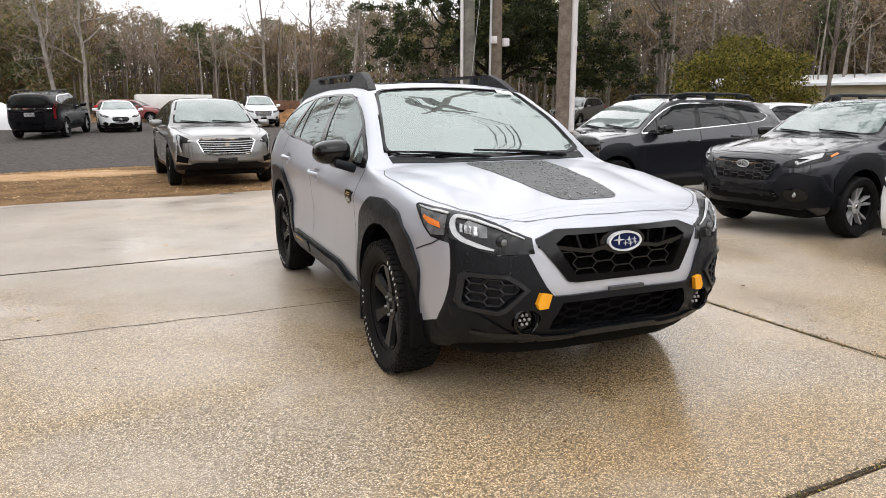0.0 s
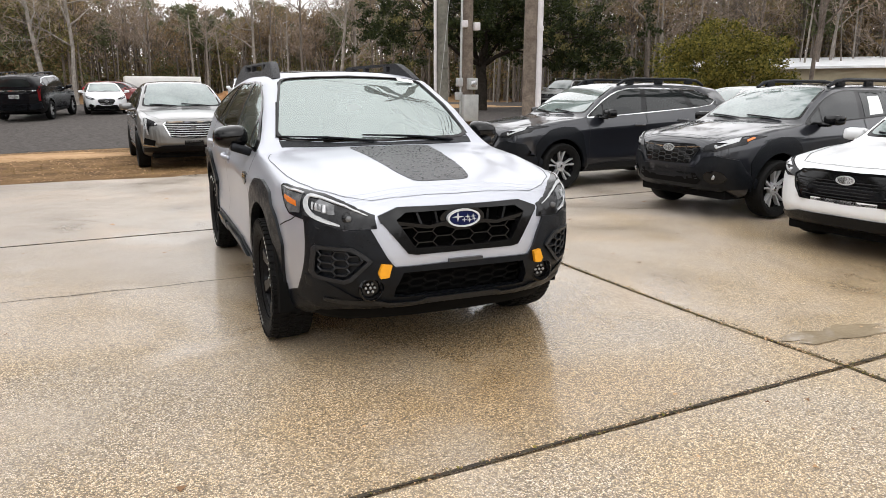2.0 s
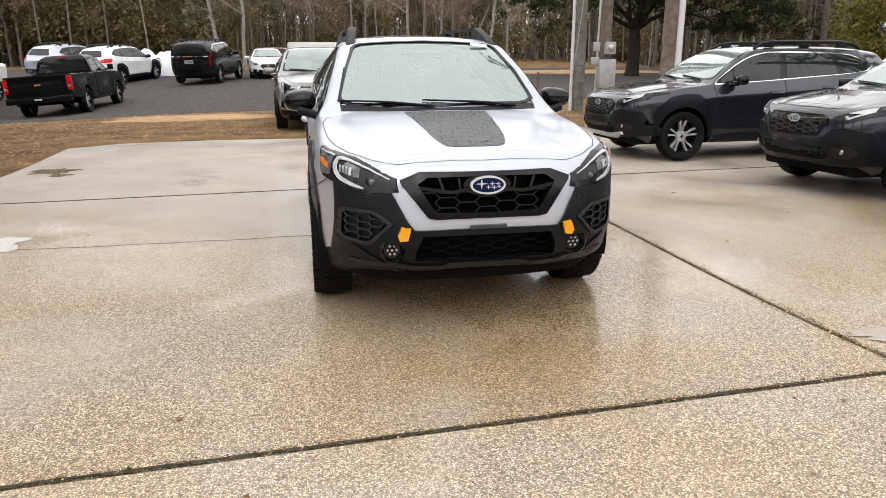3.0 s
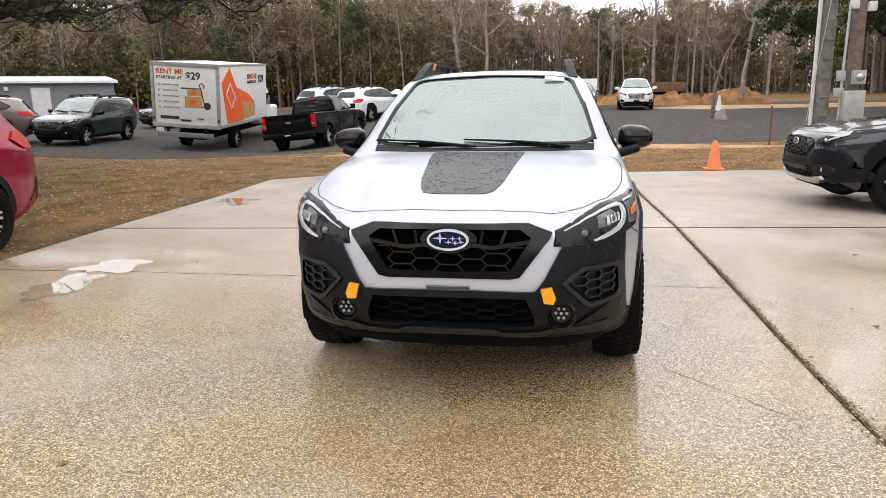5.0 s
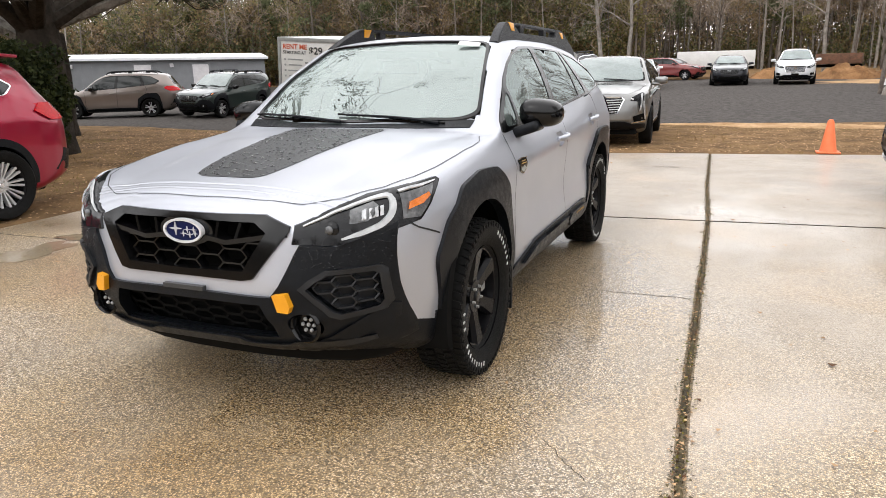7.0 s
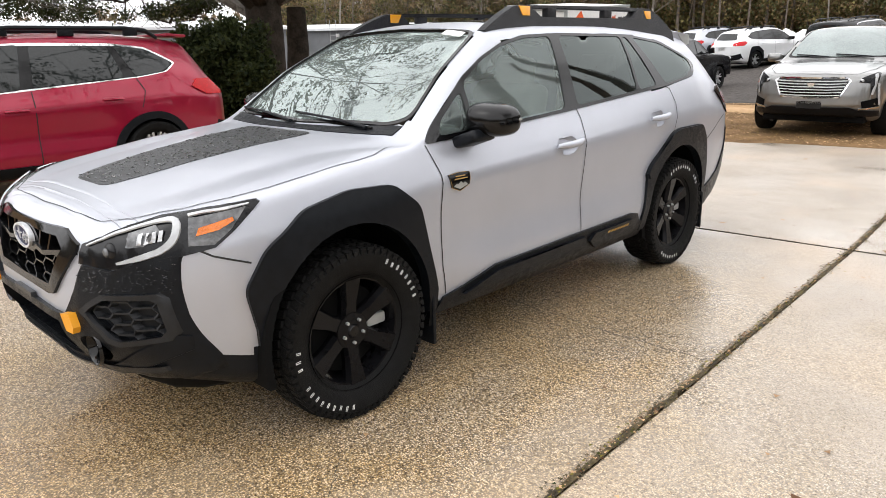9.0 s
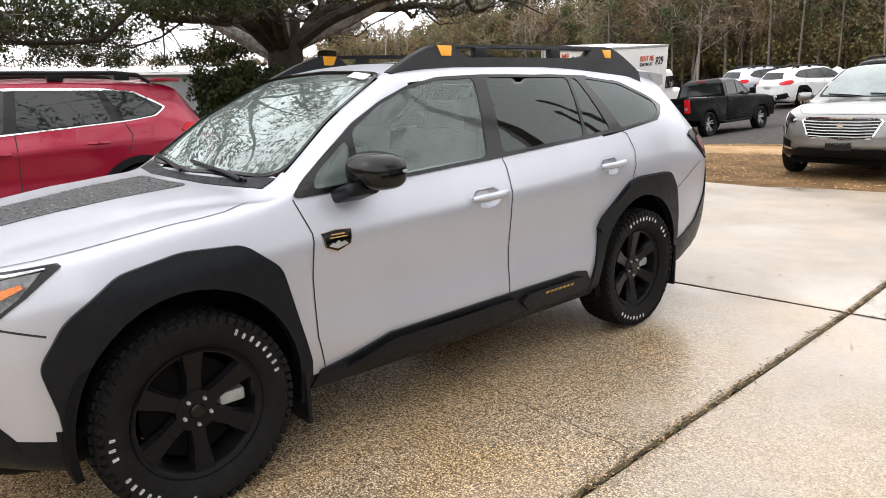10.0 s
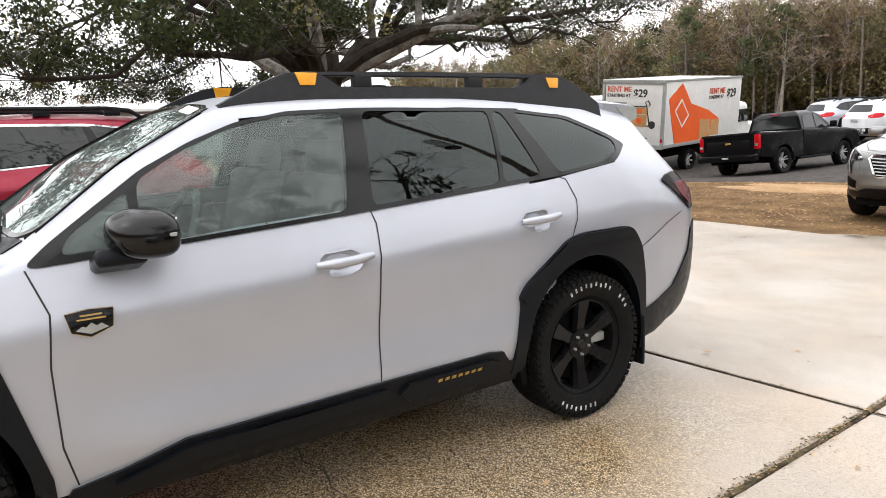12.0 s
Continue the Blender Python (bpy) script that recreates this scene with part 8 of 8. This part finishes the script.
# ---- poles ----
def poles():
    p = tagged(empty("utility_pole", pose(6.6, 14.6, 0)), "grey-green treated utility pole with white conduit", "utility pole")
    bm = bmesh.new()
    add_tube(bm, [(0, 0, -.5), (0, 0, 5), (.02, 0, 11)], [.17, .16, .13], 16)
    part("shaft", bm, M["polegrey"], p)
    bm = bmesh.new()
    add_tube(bm, [(-.23, -.05, -.2), (-.23, -.05, 8)], .045, 8)
    part("conduit", bm, M["polewhite"], p, "white plastic conduit")
    for k in range(40):
        if k % 2:
            box("step_block", (0, -.165, .6 + k * .22), (.20, .03, .05), M["polegrey"], p, .006)
    q = tagged(empty("service_pole", pose(6.75, 13.2, 0)), "wooden service pole with meter boxes and cameras", "utility pole")
    bm = bmesh.new()
    add_tube(bm, [(0, 0, -.5), (-.02, 0, 4), (-.10, 0, 9)], [.15, .14, .11], 14)
    part("shaft", bm, M["polewood"], q)
    for nm, c, s, mt in (("disconnect_box", (-.06, -.26, 1.05), (.42, .20, .70), "boxgrey"), ("meter_can", (.02, -.22, 1.68), (.26, .16, .30), "boxgrey"),
                         ("small_box", (-.30, -.10, 1.72), (.16, .14, .22), "boxgrey"), ("small_box", (-.32, -.10, 1.36), (.18, .14, .20), "boxgrey"), ("floodlight", (.17, -.14, 3.15), (.16, .16, .20), "polewhite"), ("camera_dome", (-.17, -.14, 3.2), (.14, .14, .18), "polewhite")):
        box(nm, c, s, M[mt], q, .02)
    lamp_ball("meter_glass", Vector((.02, -.31, 1.68)), .09, M["lampclear"], q, .7, "round meter glass")
    bm = bmesh.new()
    add_tube(bm, [(-.28, -.12, .2), (-.26, -.10, 2.0), (-.16, -.02, 6)], .03, 6)
    part("conduit", bm, M["boxgrey"], q)
    bm = bmesh.new()
    add_tube(bm, [(-.95, .1, 0), (-.12, 0, 7.5)], .008, 5)
    part("guy_wire", bm, M["boxgrey"], q)
    w = tagged(empty("wooden_pole", pose(7.05, 10.5, 0)), "tall brown weathered wooden utility pole", "utility pole")
    bm = bmesh.new()
    add_tube(bm, [(0, 0, -.5), (.02, 0, 5), (.05, 0, 18.4)], [.16, .15, .13], 14)
    part("shaft", bm, M["polewood"], w)
    for zz in (15.5, 16.3):
        for dy in (-.13, .13):
            box("cross_arm", (.05, dy, zz), (3.3, .10, .13), M["polewood"], w, .01, "weathered timber cross arm", Euler((0, 0, radians(-38))).to_matrix())
        for k in range(-2, 3):
            bm = bmesh.new()
            add_lathe(bm, [(0, .0), (.05, .0), (.06, .05), (.04, .10), (.055, .14), (0, .2)], Matrix.Translation((.05 + .6 * k * math.cos(radians(-38)), .6 * k * math.sin(radians(-38)), zz + .05)) @ Matrix.Rotation(radians(-90), 4, 'Y'), 10)
            part("insulator", bm, M["boxgrey"], w, "grey line insulator")
    bm = bmesh.new()
    add_tube(bm, [(.42, -.30, 11.2), (.42, -.30, 12.2)], [.26, .26], 16)
    part("transformer", bm, M["boxgrey"], w, "grey pole transformer drum")
    for k, (ex, ey, ez) in enumerate(((9.0, -34.0, 8.4), (9.7, -34.0, 8.5), (10.4, -34.0, 8.3), (11.1, -34.0, 8.6), (30.0, -16.0, 8.0), (-30.0, 30.0, 8.6), (-30.0, 30.8, 8.7))):
        bm = bmesh.new()
        pts = []
        for q in np.linspace(0, 1, 25):
            pts.append((.05 + (.4 * (k % 4) - .6) * (1 - q) + ex * q, (.4 - .26 * (k % 4)) * (1 - q) + ey * q, 16.5 + (ez + 3.5 - 16.5) * q - 5.0 * q * (1 - q)))
        add_tube(bm, pts, .022 if k != 3 else .045, 5)
        part("overhead_wire", bm, M["rubber"], w, "black overhead line")
    s = tagged(empty("sign_post", pose(7.25, 10.43, 0)), "tall white painted steel post", "post")
    bm = bmesh.new()
    add_tube(bm, [(0, 0, -.3), (0, 0, 8)], .085, 14)
    part("tube", bm, M["polewhite"], s)
    bm = bmesh.new()
    add_tube(bm, [(0, 0, 2.85), (0, 0, 2.95)], .10, 14)
    part("collar", bm, M["polewhite"], s)


poles()


def cone():
    c = tagged(empty("traffic_cone", pose(3.28, 9.93, 0)), "faded orange traffic cone on the slab edge", "traffic cone")
    bm = bmesh.new()
    add_box(bm, (0, 0, .015), (.34, .34, .03), .01)
    part("base", bm, M["cone"], c)
    bm = bmesh.new()
    add_lathe(bm, [(.135, .028), (.125, .05), (.05, .50), (.032, .535), (.0, .54)], Matrix.Rotation(radians(-90), 4, 'Y'), 28)
    part("body", bm, M["cone"], c)


cone()


# ---- buildings ----
def long_building(name, m, L, D, hw, hr, wall, roof, label, door=True):
    b = tagged(empty(name, m), label, "building")
    bm = bmesh.new()
    add_box(bm, (0, D / 2, hw / 2), (L, D, hw), 0)
    part("wall", bm, M[wall], b, "ribbed metal wall")
    bm = bmesh.new()
    n = int(L / .6)
    for k in range(n):
        add_box(bm, (-L / 2 + .3 + k * .6, -.012, hw / 2), (.05, .024, hw), 0)
    part("wall_ribs", bm, M[wall], b)
    bm = bmesh.new()
    vs = [bm.verts.new(v) for v in ((-L / 2 - .2, -.35, hw), (L / 2 + .2, -.35, hw), (L / 2 + .2, D / 2, hr), (-L / 2 - .2, D / 2, hr), (-L / 2 - .2, D + .35, hw), (L / 2 + .2, D + .35, hw))]
    bm.faces.new((vs[0], vs[1], vs[2], vs[3]))
    bm.faces.new((vs[3], vs[2], vs[5], vs[4]))
    r = bmesh.ops.extrude_face_region(bm, geom=list(bm.faces))
    for v in [g for g in r["geom"] if isinstance(g, bmesh.types.BMVert)]:
        v.co.z -= .14
    bmesh.ops.recalc_face_normals(bm, faces=bm.faces)
    part("roof", bm, M[roof], b, "pale metal roof", False)
    if door:
        for x in (-L * .02, L * .22):
            d = new("door")
            d.parent = b
            box("door_leaf", (x, -.05, 1.02), (.95, .06, 2.04), M["polewhite"], d, .01, "pale door")
            box("door_frame", (x, -.03, 1.05), (1.12, .05, 2.14), M["metalgrey"], d, .01)
        for x in (-L * .3, L * .1):
            box("wall_lamp", (x, -.10, hw - .45), (.22, .18, .22), M["polewhite"], b, .03)
        bm = bmesh.new()
        for s in (-.2, .2):
            add_tube(bm, [(-L * .32 + s, -.15, .3), (-L * .32 + s, -.15, hw + .5)], .025, 6)
        for k in range(8):
            add_tube(bm, [(-L * .32 - .2, -.15, .5 + .3 * k), (-L * .32 + .2, -.15, .5 + .3 * k)], .018, 5)
        part("ladder", bm, M["boxgrey"], b, "grey wall ladder")
    return b


long_building("metal_building", pose(-31.6, 30.6, height(-30, 30), 0, 0, 42), 14, 9, 2.45, 2.85, "metalgrey", "roofwhite", "low grey metal building with white roof")
long_building("metal_shed", pose(-36, 11, .2, 0, 0, 75), 24, 9, 2.6, 3.1, "metalgrey", "roofwhite", "low shed with white roof behind the oak", False)
long_building("tan_building", pose(37.8, 23.5, .4, 0, 0, -53), 22, 9, 2.6, 3.3, "tan", "roofwhite", "low tan metal building with white roof", False)


def trailer(x, y, L, rz, label, mt="truckwhite", h=1.5):
    t = tagged(empty("trailer", pose(x, y, height(x, y), 0, 0, rz)), label, "trailer")
    box("box", (0, 0, .7 + h / 2), (L, 2.2, h), M[mt], t, .05)
    box("frame", (0, 0, .6), (L, 1.0, .16), M["dark"], t, .02)
    for s in (-1, 1):
        bm = bmesh.new()
        bmesh.ops.create_cone(bm, cap_ends=True, segments=20, radius1=.33, radius2=.33, depth=.22, matrix=Matrix.Translation((L * .2, s * .95, .33)) @ Matrix.Rotation(radians(90), 4, 'X'))
        part("wheel", bm, M["rubber"], t)


trailer(.3, 46.5, 4.6, 3, "long low white trailer beyond the parked cars", "truckwhite", .95)
trailer(7.3, 46.0, 2.4, -10, "rusty dark trailer by the soil heap", "rust", .6)


def soil_heap(x, y, rx, ry, h, seed):
    verts, faces = [], []
    n = 26
    for j in range(n):
        for i in range(n):
            u, v = i / (n - 1) * 2 - 1, j / (n - 1) * 2 - 1
            q = max(0, 1 - u * u - v * v)
            z = h * q ** .8 * (1 + .6 * noise.noise((u * 3, v * 3, seed))) + .22 * noise.noise((u * 8, v * 8, seed)) * q ** .4 + .10 * noise.noise((u * 19, v * 19, seed)) * q ** .4
            px, py = x + u * rx, y + v * ry
            verts.append((px, py, height(px, py) - .05 + max(0, z)))
    for j in range(n - 1):
        for i in range(n - 1):
            faces.append((j * n + i, j * n + i + 1, (j + 1) * n + i + 1, (j + 1) * n + i))
    ob = from_arrays("soil_mound", verts, faces, [M["soil"]], None, None, True)
    tagged(ob, "heap of orange-brown soil near the woods", "mound", "soil mounds")


soil_heap(7.4, 42, 1.7, 1.4, .75, 1)
soil_heap(10.9, 43, 2.4, 1.5, .85, 5)
soil_heap(4.3, 44, 2.0, 1.4, .7, 9)


def tarp_pile(x, y, w, d, h, mt, seed, label):
    bm = bmesh.new()
    bmesh.ops.create_grid(bm, x_segments=16, y_segments=16, size=1)
    for v in bm.verts:
        u, q = v.co.x, v.co.y
        k = (1 - abs(u) ** 4) * (1 - abs(q) ** 4)
        v.co = Vector((x + u * w, y + q * d, height(x, y) + h * k * (1 + .35 * noise.noise((u * 2.5, q * 2.5, seed)))))
    ob = part("tarpaulin", bm, M[mt], None, "", True, None, 30)
    tagged(ob, label, "covered pile", "covered piles")


tarp_pile(-10.3, 38.6, 1.5, 1.0, 1.25, "tarpwhite", 2, "pile under white sheeting near the woods")
tarp_pile(-7.9, 37.0, 1.4, .9, 1.15, "tarpwhite", 7, "pile under white sheeting near the woods")
tarp_pile(-9.25, 35.6, .85, .5, .65, "tarpblue", 4, "low heap under blue tarpaulin")


def snag():
    s = tagged(empty("stump_with_post", pose(7.0, 27.5, height(0, 27.5))), "pale broken stump with leaning dead trunk and marker", "stump")
    bm = bmesh.new()
    add_tube(bm, [(0, 0, -.1), (0, 0, .25), (.02, 0, .45)], [.32, .24, .14], 10)
    part("stump", bm, M["palebark"], s)
    bm = bmesh.new()
    add_lathe(bm, [(.14, .0), (.13, .05), (.04, .6), (0, .62)], Matrix.Translation((-.1, 0, .4)) @ Matrix.Rotation(radians(-90), 4, 'Y'), 16)
    part("marker", bm, M["polewhite"], s, "small white marker cone")
    bm = bmesh.new()
    add_tube(bm, [(-.2, .8, 0), (-.1, 1.0, 1.4), (.25, 1.3, 2.6), (.9, 1.5, 3.8)], [.09, .075, .05, .02], 8)
    add_tube(bm, [(.2, 1.1, 1.7), (-.3, 1.0, 2.2), (-.5, 1.0, 2.9)], [.07, .05, .02], 6)
    part("dead_trunk", bm, M["bark"], s)
    p = tagged(empty("thin_post", pose(5.85, 15.9, 0)), "thin dark metal post in the grass", "post")
    bm = bmesh.new()
    add_tube(bm, [(0, 0, -.1), (0, 0, 1.05)], .022, 8)
    part("rod", bm, M["rust"], p)


snag()

# ---- pavement, litter and trees ----
live_oak(-10.8, 7.0, 10.0, 7.4, 11, "old live oak with lichened limbs over the verge", "oakleaf", .68, True, 11, .27, .065, .165, 2.3, .75)
live_oak(-15.2, 10.9, 9.0, 5.0, 4, "live oak standing behind the nearer oak", "oakleaf", .6, True, 8, .42, .085, .13, 3.6, .5)
live_oak(17.0, 33.0, 9.5, 6.2, 5, "live oak behind the utility poles", "oakleaf", .6, False, 9, .3, .12, .13)
live_oak(45.0, 36.0, 9.5, 6.2, 8, "live oak at the edge of the woods", "brownleaf", .6, False, 9, .3, .12, .13)
round_bush("evergreen_shrub", -9.2, 5.2, 1.7, 2.0, 3, "oakleaf", "dark evergreen shrub under the oak", 7, .075, 70, 300, .05)
round_bush("yellow_green_shrub", 22.3, 19.9, 5.5, 4.15, 6, "gold", "broad yellow-green feathery shrub tree", 8, .10, 80, 420, .12)
live_oak(20.0, 6.0, 21.0, 12.5, 15, "tall bare-limbed oak across the lot, mirrored in the car windows", "oakleaf", .16, True, 9, .5, .12, .40, 6.0, 0)
for x, y, h, r, sd, bk, lb, ln in (
        (-5.9, 41.5, 12, .14, 31, "palebark", "pale bare hardwood with broken limbs before the woods", (-1.0, 0)),
        (-4.6, 42.5, 13, .13, 32, "palebark", "tall pale bare hardwood before the woods", (-.4, .3)),
        (9.6, 46.0, 14, .11, 33, "bark", "slender bare hardwood above the treeline", (.3, 0)),
        (6.8, 48.5, 14, .13, 34, "palebark", "broad-crowned bare hardwood above the treeline", (-.3, 0)),
        (11.2, 42.0, 11, .14, 35, "palebark", "pale leaning trunk by the soil heaps", (1.3, 0)),
        (25.0, 28.0, 14, .17, 36, "bark", "dark bare trunk behind the yellow shrub", (.2, 0)),
        (31.0, 22.5, 13, .13, 37, "bark", "slender bare tree by the tan building", (0, 0)),
        (28.5, 24.0, 12, .12, 38, "bark", "slender bare tree by the tan building", (.4, 0))):
    bare_tree(x, y, h, r, sd, bk, lb, ln)
make_woods()
make_litter()
make_pavement()
